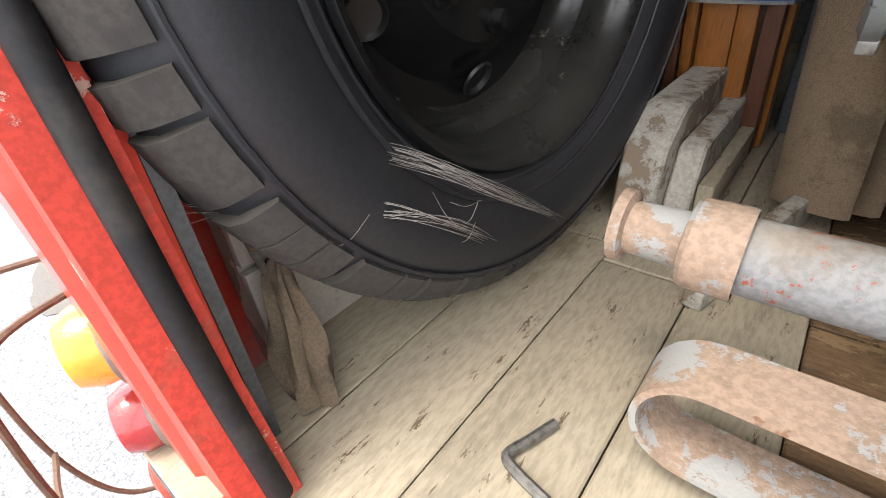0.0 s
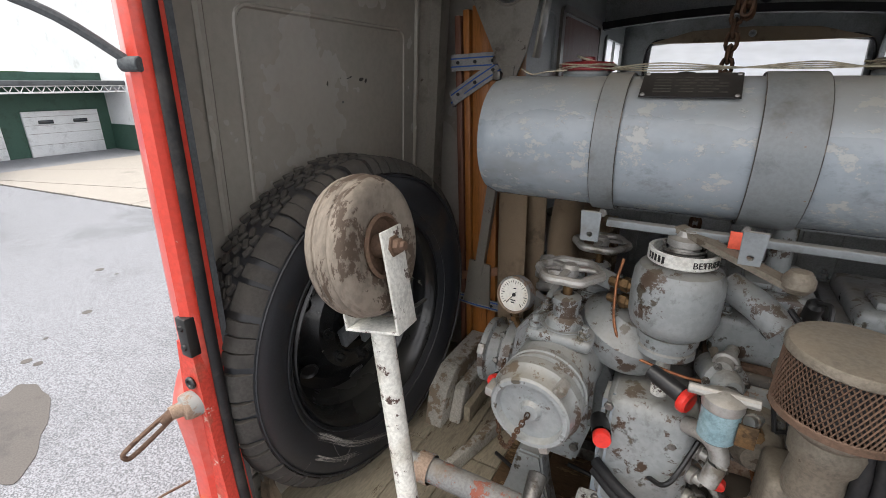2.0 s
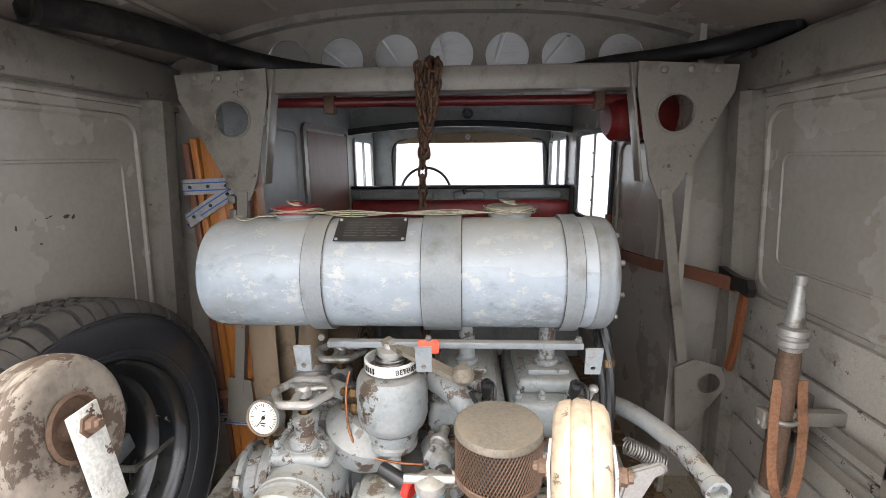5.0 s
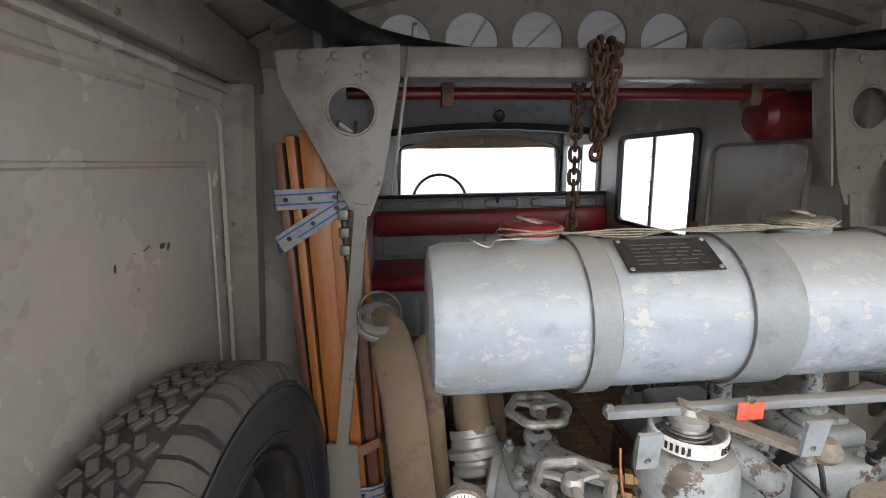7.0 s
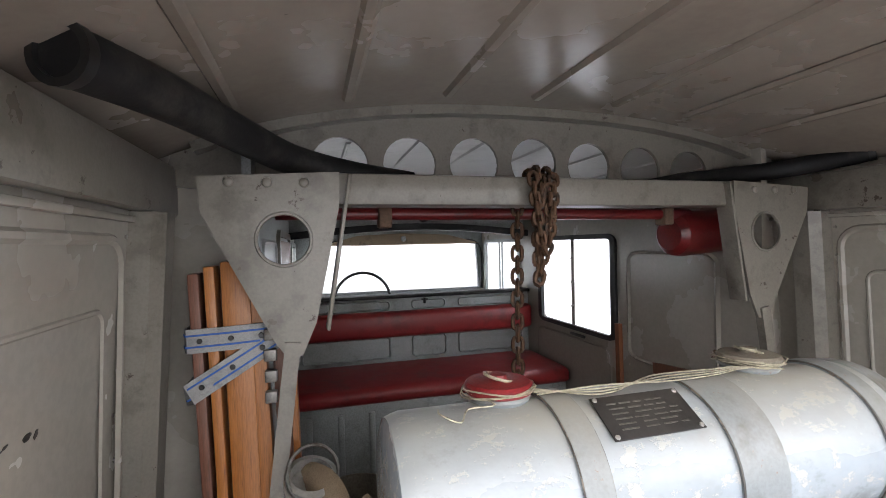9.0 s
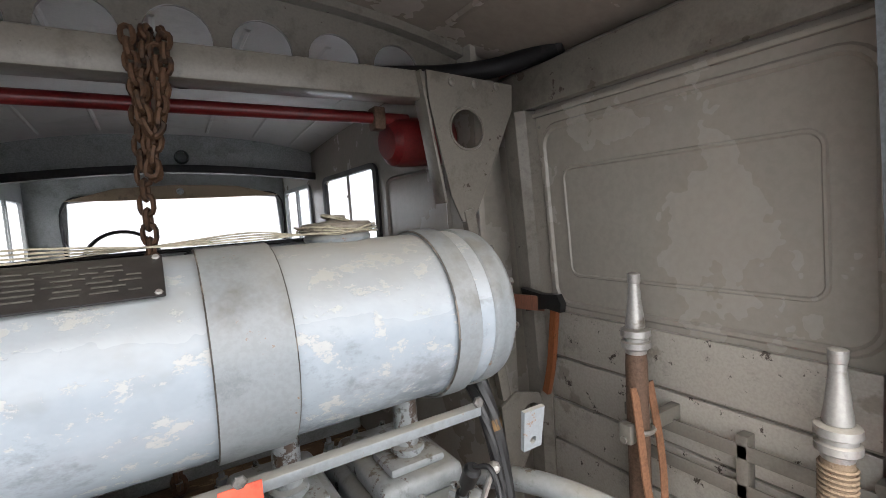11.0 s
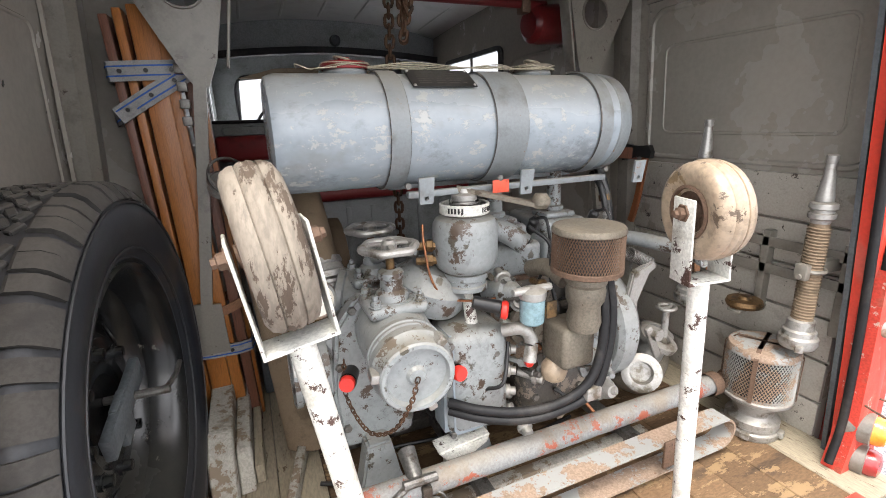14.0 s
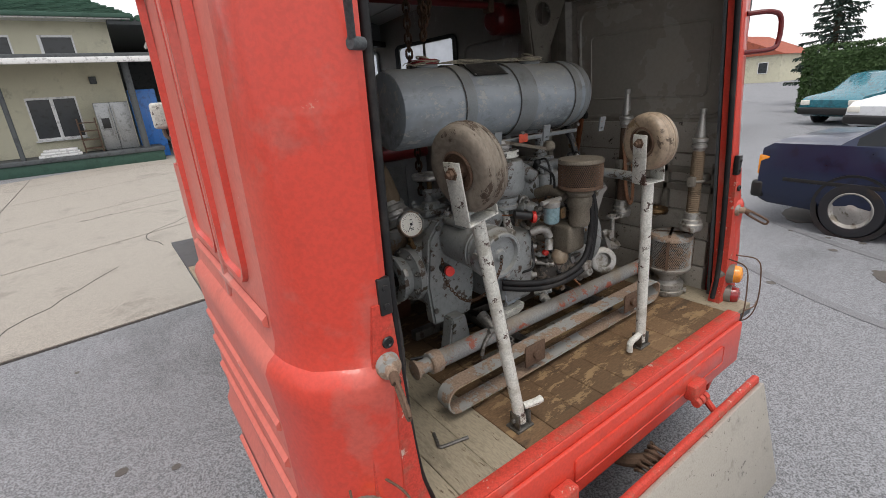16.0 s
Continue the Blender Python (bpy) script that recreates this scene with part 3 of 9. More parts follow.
# rubber seals along both door edges
for sgn, x, ys, ln in ((-1, SEAL_L, -0.03, 0.02), (1, SEAL_R, 0.03, LEAN_R)):
    def lx(dx, z):
        return x + sgn * (dx + ln * (0.9 - max(z, 0.1)))

    bm = B()
    pts = [(lx(dx, z), ys, z) for dx, z in ((-0.06, 0.02), (-0.03, 0.14), (-0.01, 0.34), (0, 0.6), (0.0, 0.95), (-0.004, 1.3), (-0.03, 1.6))]
    tube(bm, pts, 0.0105, 18, 6)
    part("door_seal", bm, RUBBER, van, "cracked black rubber door seal")
    # red jamb strip that fills the foot of the door edge
    bm = B()
    edge = [(lx(0.02, 0.62), 0.62), (lx(0.0, 0.34), 0.34), (lx(-0.02, 0.14), 0.14), (lx(-0.055, 0), 0.0), (lx(-0.04, 0), -0.22), (lx(0.115, 0), -0.25), (lx(0.10, 0.25), 0.25), (lx(0.06, 0.62), 0.62)]
    prism(bm, edge, at_y(ys - 0.03), 0.05)
    part("jamb_foot", bm, RED_WORN, van, "chipped red steel door jamb")
    bm = B()
    xs_ = lx(0.03, 0.6)
    box(bm, (xs_ - 0.014, ys - 0.034, 0.595), (xs_ + 0.014, ys - 0.012, 0.675), 0.003)
    for dz in (0.615, 0.655):
        lathe(bm, [(0.007, 0), (0.006, 0.004), (0, 0.005)], (xs_, ys - 0.034, dz), (0, -1, 0), 10)
    part("striker_plate", bm, BLACK, van, "black steel striker plate")
    bm = B()
    torus(bm, (lx(0.035, 0.5), ys - 0.034, 0.535), (0, -1, 0), 0.0095, 0.004, 18, 6)
    lathe(bm, [(0, 0), (0.0085, 0)], (lx(0.035, 0.5), ys - 0.0345, 0.535), (0, -1, 0), 16)
    part("bolt_hole", bm, BLACK, van)

bm = B()
box(bm, (-0.93, -0.075, 1.56), (0.80, -0.02, 1.74), 0.01)
part("rear_header", bm, RED, van, "red steel header over the rear opening")
# sill below the floor edge
bm = B()
box(bm, (-0.86, -0.105, -0.035), (0.80, -0.065, 0.004), 0.008)
box(bm, (-0.86, -0.12, -0.23), (0.80, -0.095, -0.03), 0.012)
box(bm, (-0.35, -0.128, -0.16), (0.62, -0.115, -0.075), 0.012)
part("rear_sill", bm, RED, van, "scuffed red steel rear sill")
bm = B()
box(bm, (-0.86, -0.10, 0.0035), (0.79, -0.055, 0.0075), 0.001)
part("sill_edge", bm, RED_WORN, van, "rubbed bare red sill edge")
for x in (-0.42, 0.36):
    bm = B()
    box(bm, (x - 0.045, -0.165, -0.19), (x + 0.045, -0.118, -0.12), 0.01)
    for k in range(3):
        cyl(bm, (x - 0.04 + 0.03 * k, -0.165, -0.19), (x - 0.018 + 0.03 * k, -0.165, -0.19), 0.018, seg=12)
    tube(bm, [(x + 0.03, -0.16, -0.19), (x + 0.05, -0.2, -0.25), (x + 0.03, -0.235, -0.26)], 0.014, 8, 5)
    part("tailgate_hinge", bm, RED_WORN, van, "worn red steel hinge")

tailgate = thing("tailgate", (0, -0.26, -0.26), "lowered tailgate, red outside and scratched grey inside", "tailgate")
bm = B()
box(bm, (-0.84, -0.235, -0.30), (0.74, -0.205, -0.225), 0.012)
part("edge_frame", bm, RED_WORN, tailgate, "chipped red steel edge")
bm = B()
gate = Matrix.Translation((0, -0.245, -0.245)) @ Matrix.Rotation(radians(-14), 4, "X")
box(bm, (-0.83, -0.012, -0.46), (0.73, 0.012, 0.0), 0.008, gate)
part("inner_panel", bm, WALL_WORN, tailgate, "scratched pale grey inner panel")
bm = B()
box(bm, (-0.84, 0.012, -0.47), (0.74, 0.03, 0.005), 0.008, gate)
part("outer_skin", bm, RED, tailgate)

# exhaust and tow coupling under the sill
coupling = thing("tow_coupling", (0.1, 0.0, -0.4), "rusty tow coupling below the rear sill", "coupling")
bm = B()
tube(bm, [(0.02, 0.2, -0.36), (0.02, -0.02, -0.36), (0.06, -0.12, -0.33), (0.1, -0.15, -0.3)], 0.025, 10)
part("hook", bm, RUST, coupling)
bm = B()
coil(bm, (0.02, -0.14, -0.36), (1, 0, 0.75), 0.028, 0.006, 0.02, 6)
part("spring", bm, RUST, coupling)


def lever(x, y, z, sgn):
    """A door lock lever on its round boss."""
    t = thing("lock_lever", (x, y, z), "rusty red steel lock lever with a slotted handle", "lever", "door levers")
    bm = B()
    d = Vector((sgn * 0.25, -1, 0))
    lathe(bm, [(0.027, -0.03), (0.027, 0.0), (0.024, 0.008), (0.015, 0.010), (0.013, 0.03), (0, 0.032)], (x, y, z), d, 22)
    part("boss", bm, RUST_LIGHT, t, "grey weathered boss")
    bm = B()
    e = Vector((x + sgn * 0.006, y - 0.026, z))
    end = e + Vector((sgn * 0.02, -0.085, -0.045))
    ax = (end - e).normalized()
    side = Vector((0, 0.35, -1)).cross(ax).cross(ax).normalized() * 0.010
    tube(bm, [e + side * 0.6, e + ax * 0.03 + side, end - ax * 0.010 + side, end, end - ax * 0.010 - side, e + ax * 0.03 - side, e - side * 0.6], 0.0045, 8, 5)
    cyl(bm, e - ax * 0.01, e + ax * 0.022, 0.011, seg=12)
    part("handle", bm, RUST, t, "slotted rusty handle")
    return t


lever(-0.905, -0.075, 0.485, -1)
lever(0.885, 0.0, 0.435, 1)


def tail_lamp(x, y, sgn):
    """Orange and red round lenses, reflector and a wire guard."""
    t = thing("tail_lamp", (x, y, 0.0), "orange and red tail lamps behind a bent wire guard", "lamp", "tail lamps")
    for z, r, m, nm in ((0.13, 0.04, ORANGE_LENS, "indicator_lens"), (0.03, 0.038, RED_LENS, "brake_lens"), (-0.06, 0.036, RED_WORN, "lamp_base")):
        bm = B()
        lathe(bm, [(r * 1.12, -0.04), (r * 1.12, 0.014), (r * 1.0, 0.016)], (x, y, z), (sgn * 0.3, -1, 0), 24)
        part("bezel", bm, RED_WORN if nm == "lamp_base" else FRAME, t)
        bm = B()
        lathe(bm, [(r, 0.012), (r, 0.03), (r * 0.85, 0.044), (r * 0.4, 0.05), (0, 0.051)], (x, y, z), (sgn * 0.3, -1, 0), 24)
        part(nm, bm, m, t)
    for dx in (-0.05, 0.05):
        bm = B()
        tube(bm, [(x + dx * 0.7, y, 0.21), (x + dx * 1.2, y - 0.08, 0.20), (x + dx * 1.4, y - 0.10, 0.12), (x + dx * 1.4, y - 0.10, -0.02), (x + dx * 1.1, y - 0.07, -0.10), (x + dx * 0.7, y, -0.12)], 0.003, 7)
        part("guard_wire", bm, RUST, t, "bent dark red guard wire")
    bm = B()
    tube(bm, [(x - 0.07, y - 0.10, 0.0), (x, y - 0.112, 0.0), (x + 0.07, y - 0.10, 0.0)], 0.003, 7)
    part("guard_crossbar", bm, RUST, t)


tail_lamp(-0.985, -0.045, -1)
tail_lamp(0.905, 0.0, 1)
grab = thing("grab_handle", (SEAL_R + 0.05, 0.0, 1.1), "dark red bent steel grab handle", "handle")
bm = B()
tube(bm, [(0.80, 0.03, 1.205), (0.86, -0.03, 1.205), (0.895, -0.05, 1.18), (0.90, -0.05, 1.10), (0.875, -0.035, 1.075), (0.81, 0.03, 1.07)], 0.009, 9)
part("bar", bm, RED_DARK, grab)
stay = thing("door_stay", (SEAL_L, -0.03, 1.1), "dark steel folding door stay bolted to the jamb", "stay")
bm = B()
tube(bm, [(-0.96, -0.20, 1.20), (-0.92, -0.12, 1.16), (-0.885, -0.05, 1.10)], 0.007, 8, 4)
cyl(bm, (-0.895, -0.06, 1.10), (-0.865, -0.05, 1.10), 0.011, seg=12)
part("arm", bm, GREY_DARK, stay)
step = thing("mud_flap", (-1.08, 0.1, -0.4), "black rubber mud flap behind the rear wheel", "flap")
bm = B()
box(bm, (-1.17, 0.0, -0.42), (-1.11, 0.03, -0.2), 0.01, Matrix.Translation((-1.13, 0, -0.3)) @ Matrix.Rotation(radians(10), 4, "Y") @ Matrix.Translation((1.13, 0, 0.3)))
part("flap", bm, RUBBER, step)

# ---- load bay ----
def wall_slab(name, x_in, sgn, label):
    """A leaning side wall with its rounded pressed panel."""
    w = thing(name, (x_in, 0.5, 0), label, "wall", kind="structure")
    bm = B()
    sect = [(x_in, -0.02), (x_in, 1.0), (x_in - sgn * 0.045, RAIL_Z + 0.08), (x_in - sgn * 0.02, RAIL_Z + 0.10), (x_in + sgn * 0.03, 1.0), (x_in + sgn * 0.03, -0.02)]
    y0 = 0.07 if sgn < 0 else 0.13
    a = [bm.verts.new((x, y0, z)) for x, z in sect]
    b = [bm.verts.new((x, 1.13, z)) for x, z in sect]
    k = len(sect)
    for i in range(k):
        bm.faces.new((a[i], a[(i + 1) % k], b[(i + 1) % k], b[i]))
    bm.faces.new(a)
    bm.faces.new(b[::-1])
    part("wall_sheet", bm, WALL, w)
    return w


def lean(x_in, sgn, z):
    return x_in - sgn * max(0.0, (z - 1.0)) * 0.087


def bead(bm, x_in, sgn, outline, w=0.011, h=0.0065, closed=True):
    pts = [Vector((lean(x_in, sgn, z) + sgn * 0.0005, y, z)) for y, z in outline]
    sweep(bm, pts, [(-w, 0), (-w * 0.4, h), (w * 0.4, h), (w, 0)], (-sgn, 0, 0), closed)


wall_l = wall_slab("wall_left", WALL_L, -1, "grey painted steel wall with a pressed panel")
wall_r = wall_slab("wall_right", WALL_R, 1, "grey painted steel wall above worn boards")
CHIPPED = mat("bare_dark_steel", (0.03, 0.026, 0.022), 0.6, dark=(0.018, 0.015, 0.012), scale=60, bump=0.1)
chip_rng = random.Random(31)
# knocks where the paint is off the left wall, in one row: along, up, half length, half height, slope
for cy, cz, ra, rb, slope in ((0.475, 1.070, 0.0035, 0.0065, 0.0), (0.525, 1.083, 0.002, 0.0015, 0.0), (0.556, 1.083, 0.006, 0.0016, 0.25),
                              (0.566, 1.086, 0.006, 0.0022, 0.3), (0.612, 1.080, 0.010, 0.0048, 0.1), (0.633, 1.077, 0.005, 0.006, 0.4), (0.835, 1.030, 0.002, 0.004, 0.3)):
    bm = B()
    ring = []
    for k in range(12):
        a = math.tau * k / 12
        q = chip_rng.uniform(0.7, 1.15)
        dy, dz = ra * q * math.cos(a), rb * q * math.sin(a)
        z = cz + dz + slope * dy
        ring.append((cy + dy, z))
    low = [bm.verts.new((lean(WALL_L, -1, z) - 0.001, y, z)) for y, z in ring]
    top = [bm.verts.new((lean(WALL_L, -1, z) + 0.0008, y, z)) for y, z in ring]
    bm.faces.new(top)
    for k in range(12):
        bm.faces.new((low[k], low[(k + 1) % 12], top[(k + 1) % 12], top[k]))
    bmesh.ops.recalc_face_normals(bm, faces=bm.faces)
    part("paint_chip", bm, CHIPPED, wall_l, "dark chip in the paint")
for w, x_in, sgn, z0 in ((wall_l, WALL_L, -1, 0.62), (wall_r, WALL_R, 1, 0.82)):
    bm = B()
    bead(bm, x_in, sgn, rounded_rect(0.13, z0, 0.885, 1.345, 0.06))
    part("panel_bead", bm, WALL, w)
    bm = B()
    bead(bm, x_in, sgn, rounded_rect(0.21, z0 + 0.09, 0.82, 1.22, 0.03), 0.006, 0.004)
    part("panel_bead", bm, WALL, w)
    bm = B()
    x = lean(x_in, sgn, RAIL_Z)
    box(bm, (min(x, x - sgn * 0.035), 0.0, RAIL_Z - 0.04), (max(x, x - sgn * 0.035), 1.1, RAIL_Z + 0.075), 0.008)
    part("top_rail", bm, FRAME, w, "grey boxed steel top rail")
    for dz in (-0.05,):
        bm = B()
        box(bm, (min(x + sgn * 0.012, x - sgn * 0.008), 0.0, RAIL_Z - 0.062), (max(x + sgn * 0.012, x - sgn * 0.008), 1.1, RAIL_Z - 0.05), 0.002)
        part("rail_lip", bm, WALL, w)
    # corner post, leaning with the wall
    bm = B()
    xb = x_in - sgn * 0.01
    xt = lean(x_in, sgn, RAIL_Z) - sgn * 0.055
    vs = []
    for z, xi in ((0.0, xb - sgn * 0.03), (0.55, xb - sgn * 0.032), (RAIL_Z - 0.04, xt)):
        vs.append([bm.verts.new((xa, ya, z)) for xa, ya in ((xi, 0.93), (xi, 0.985), (x_in + sgn * 0.01, 0.985), (x_in + sgn * 0.01, 0.905), (xi + sgn * 0.02, 0.905))])
    for p, q in zip(vs, vs[1:]):
        for i in range(5):
            bm.faces.new((p[i], p[(i + 1) % 5], q[(i + 1) % 5], q[i]))
    bm.faces.new(vs[0])
    bm.faces.new(vs[-1][::-1])
    part("corner_post", bm, FRAME, w, "grey folded steel corner post")
    bm = B()
    for k in range(11):
        z = 0.5 + 0.085 * k
        xx = lean(x_in, sgn, z)
        lathe(bm, [(0.005, 0), (0.004, 0.003), (0, 0.0035)], (xx, 0.895, z), (-sgn, 0, 0), 8)
    part("rivet_row", bm, FRAME, w)

# boards along the lower right wall
for z0, z1 in ((0.0, 0.115), (0.12, 0.25), (0.255, 0.385), (0.39, 0.52), (0.525, 0.655), (0.66, 0.80)):
    bm = B()
    box(bm, (WALL_R - 0.014, 0.13, z0), (WALL_R + 0.002, 0.905, z1 - 0.004), 0.003)
    part("board", bm, WALL_WORN, wall_r, "scratched grey painted board")
for z0, z1 in ((0.0, 0.13), (0.135, 0.27), (0.275, 0.41)):
    bm = B()
    box(bm, (WALL_L - 0.002, 0.07, z0), (WALL_L + 0.012, 0.905, z1 - 0.004), 0.003)
    part("board", bm, WALL_WORN, wall_l)

# dents and long scratches in the left wall paint
bm = B()
for y, z, ly, lz in ((0.535, 1.03, 0.004, 0.010), (0.645, 1.045, 0.012, 0.003), (0.675, 1.047, 0.008, 0.003), (0.70, 1.05, 0.012, 0.005)):
    box(bm, (WALL_L - 0.001, y - ly, z - lz), (WALL_L + 0.0022, y + ly, z + lz), 0.0008, seg=1)
part("paint_chips", bm, BLACK, wall_l, "dark chips in the paint")

# roof: a bowed sheet with ribs along it
roof = thing("roof", (0, 1, 1.75), "bowed grey painted steel roof lining with pressed ribs", "ceiling", kind="structure")


def roof_z(x):
    return 1.695 - 0.16 * (abs(x) / 0.95) ** 2.6


bm = B()
nx = 28
rows = []
for y in (-0.07, 0.3, 0.7, 1.09):
    rows.append([bm.verts.new((-0.97 + 1.92 * i / nx, y, roof_z(-0.97 + 1.92 * i / nx))) for i in range(nx + 1)])
for a, b in zip(rows, rows[1:]):
    for i in range(nx):
        bm.faces.new((a[i], a[i + 1], b[i + 1], b[i]))
bmesh.ops.recalc_face_normals(bm, faces=bm.faces)
bmesh.ops.solidify(bm, geom=bm.faces[:], thickness=-0.02)
ceiling = solo("ceiling", bm, ROOF, "bowed grey painted steel roof lining", "ceiling", kind="structure")
for x in (-0.76, -0.525, -0.285, -0.05, 0.185, 0.42, 0.655):
    bm = B()
    sweep(bm, [Vector((x, y, roof_z(x) - 0.0005)) for y in (-0.05, 0.02, 0.5, 0.90, 0.95)], [(-0.016, 0), (-0.007, 0.009), (0.007, 0.009), (0.016, 0)], (0, 0, -1))
    part("roof_rib", bm, ROOF, roof)
bm = B()
sweep(bm, [Vector((0.9 * math.sin(radians(a)), 1.055, roof_z(0.9 * math.sin(radians(a))) - 0.012)) for a in range(-75, 76, 10)], [(-0.02, -0.012), (0.02, -0.012), (0.02, 0.012), (-0.02, 0.012)], (0, 0, 1))
part("roof_hoop", bm, FRAME, roof, "grey steel roof hoop")

# arched bulkhead with a row of round holes
arch = thing("arched_bulkhead", (0, 1.08, 1.6), "grey arched steel rib with round lightening holes", "bulkhead", kind="structure")
bm = B()
out = [(-0.94, 1.47)] + [(x / 100, roof_z(x / 100) - 0.004) for x in range(-92, 93, 8)] + [(0.92, 1.47), (0.60, 1.45), (-0.60, 1.45)]
holes = [circle(0.005 + 0.181 * k, 1.548 - 0.006 * abs(k), 0.071) for k in range(-3, 4)]
prism(bm, out, at_y(1.075), 0.012, holes)
part("arch_plate", bm, FRAME, arch)

# beam with its two pierced brackets
beam = thing("cross_beam", (0, 0.93, 1.45), "grey painted steel cross beam with pierced corner brackets", "beam", kind="structure")
bm = B()
box(bm, (-0.575, 0.925, 1.415), (0.575, 1.005, 1.487), 0.008)
part("channel", bm, FRAME, beam)
for sgn in (-1, 1):
    bm = B()
    s = sgn
    shape = [(s * 0.835, 1.472), (s * 0.55, 1.487), (s * 0.552, 1.41), (s * 0.605, 1.16), (s * 0.635, 1.09), (s * 0.665, 1.085), (s * 0.69, 1.12), (s * 0.83, 1.40)]
    if s > 0:
        shape = shape[::-1]
    prism(bm, shape, at_y(0.915), 0.008, [circle(s * 0.668, 1.34, 0.055)])
    part("bracket", bm, FRAME, beam, "triangular bracket with a round hole")
    bm = B()
    torus(bm, (s * 0.668, 0.914, 1.34), (0, 1, 0), 0.056, 0.004, 28, 6)
    part("hole_lip", bm, FRAME, beam)
    bm = B()
    box(bm, (s * 0.551 - 0.004, 0.905, 1.14), (s * 0.551 + 0.004, 0.96, 1.485), 0.002, Matrix.Translation((s * 0.56, 0, 1.3)) @ Matrix.Rotation(radians(s * -9), 4, "Y") @ Matrix.Translation((-s * 0.555, 0, -1.3)))
    part("flange", bm, FRAME, beam)
    for k in range(3):
        bm = B()
        lathe(bm, [(0.011, 0), (0.010, 0.004), (0.006, 0.007), (0, 0.0075)], (s * (0.625 + 0.075 * k), 0.915, 1.462), (0, -1, 0), 12)
        part("bolt", bm, FRAME, beam)
    # slanting stay from the bracket's foot to the floor frame
    bm = B()
    if s < 0:
        p = [(-0.655, 0.92, 1.12), (-0.70, 0.93, 0.75), (-0.745, 0.94, 0.42)]
    else:
        p = [(0.655, 0.92, 1.12), (0.715, 0.93, 0.80), (0.765, 0.94, 0.55)]
    sweep(bm, [Vector(q) for q in p], [(-0.016, -0.012), (0.016, -0.012), (0.016, 0.012), (-0.016, 0.012)], (0, 1, 0))
    part("stay_bar", bm, FRAME, beam, "chipped grey flat bar stay")
    bm = B()
    if s < 0:
        prism(bm, [(-0.80, 0.30), (-0.695, 0.30), (-0.70, 0.46), (-0.78, 0.47)], at_y(0.93), 0.008)
    else:
        prism(bm, [(0.76, 0.30), (0.74, 0.53), (0.80, 0.56), (0.89, 0.535), (0.915, 0.47), (0.87, 0.40), (0.80, 0.30)], at_y(0.925), 0.008, [circle(0.855, 0.475, 0.036)])
    part("foot_bracket", bm, FRAME, beam, "pierced grey foot bracket")

# ---- crew cab beyond the beam ----
CX = 0.06                                   # the cab's middle
cab = thing("crew_cab", (CX, 2, 0), "pale grey crew cab with white windows", "cab", kind="structure", depth=1.68)


def cab_plate(name, outline, y, depth, material, holes=(), label=""):
    bm = B()
    prism(bm, outline, at_y(y), depth, holes)
    return part(name, bm, material, cab, label)


def side_plate(name, outline, x, depth, material, holes=(), label=""):
    bm = B()
    prism(bm, outline, at_x(x), depth, holes)
    return part(name, bm, material, cab, label)


# partition behind the bench
bm = B()
box(bm, (-0.74, 2.02, -0.02), (0.755, 2.05, 1.0), 0.006)
part("partition", bm, CAB, cab, "pale grey pressed partition")
for x0, x1 in ((-0.68, -0.17), (-0.03, 0.18), (0.27, 0.70)):
    for z0, z1 in ((0.64, 0.765), (0.935, 0.985), (0.30, 0.58)):
        bm = B()
        sweep(bm, [Vector((a, 2.019, b)) for a, b in rounded_rect(x0, z0, x1, z1, 0.02)], [(-0.006, 0), (0, 0.005), (0.006, 0)], (0, -1, 0), True)
        part("pressed_frame", bm, CAB, cab)
bm = B()
box(bm, (-0.74, 2.005, 1.0), (0.755, 2.06, 1.022), 0.008)
part("rubber_rail", bm, RUBBER, cab, "black rubber rail")
bm = B()
cyl(bm, (0.043, 2.0, 0.965), (0.043, 2.0, 1.0), 0.009, seg=10)
box(bm, (0.025, 1.995, 0.985), (0.061, 2.01, 0.995), 0.002)
part("latch", bm, BLACK, cab)
# front pillars and header round the far opening
cab_plate("front_frame", [(-0.76, 0.95), (0.775, 0.95), (0.775, 1.62), (-0.76, 1.62)], 2.52, 0.02, CAB,
          [[(-0.56, 0.965), (0.72, 0.965), (0.70, 1.32), (0.42, 1.345), (0.06, 1.36), (-0.28, 1.345), (-0.54, 1.32)]], "pale grey windscreen surround")
bm = B()
tube(bm, [(-0.57, 2.51, 0.96), (-0.55, 2.51, 1.32), (-0.28, 2.505, 1.348), (0.06, 2.50, 1.362), (0.42, 2.505, 1.348), (0.71, 2.51, 1.32), (0.73, 2.51, 0.96)], 0.009, 8)
part("windscreen_rubber", bm, RUBBER, cab)
bm = B()
prism(bm, [(-0.54, 1.33), (-0.3, 1.325), (0.4, 1.325), (0.69, 1.33), (0.42, 1.40), (0.06, 1.415), (-0.28, 1.40)], at_y(2.46), 0.02)
part("sun_visor", bm, CANVAS, cab, "tan sun visor")
bm = B()
lathe(bm, [(0.022, 0), (0.02, 0.006), (0.012, 0.008), (0.01, 0.004), (0, 0.004)], (0.07, 2.458, 1.372), (0, -1, 0), 18)
part("visor_knob", bm, CAB, cab)
bm = B()
m = Matrix.Translation((-0.27, 2.36, 0.93)) @ Matrix.Rotation(radians(28), 4, "X")
torus(bm, m.translation, m.to_3x3() @ Vector((0, -0.9, 0.5)), 0.20, 0.011, 36, 8)
part("steering_wheel", bm, BLACK, cab, "black steering wheel rim")
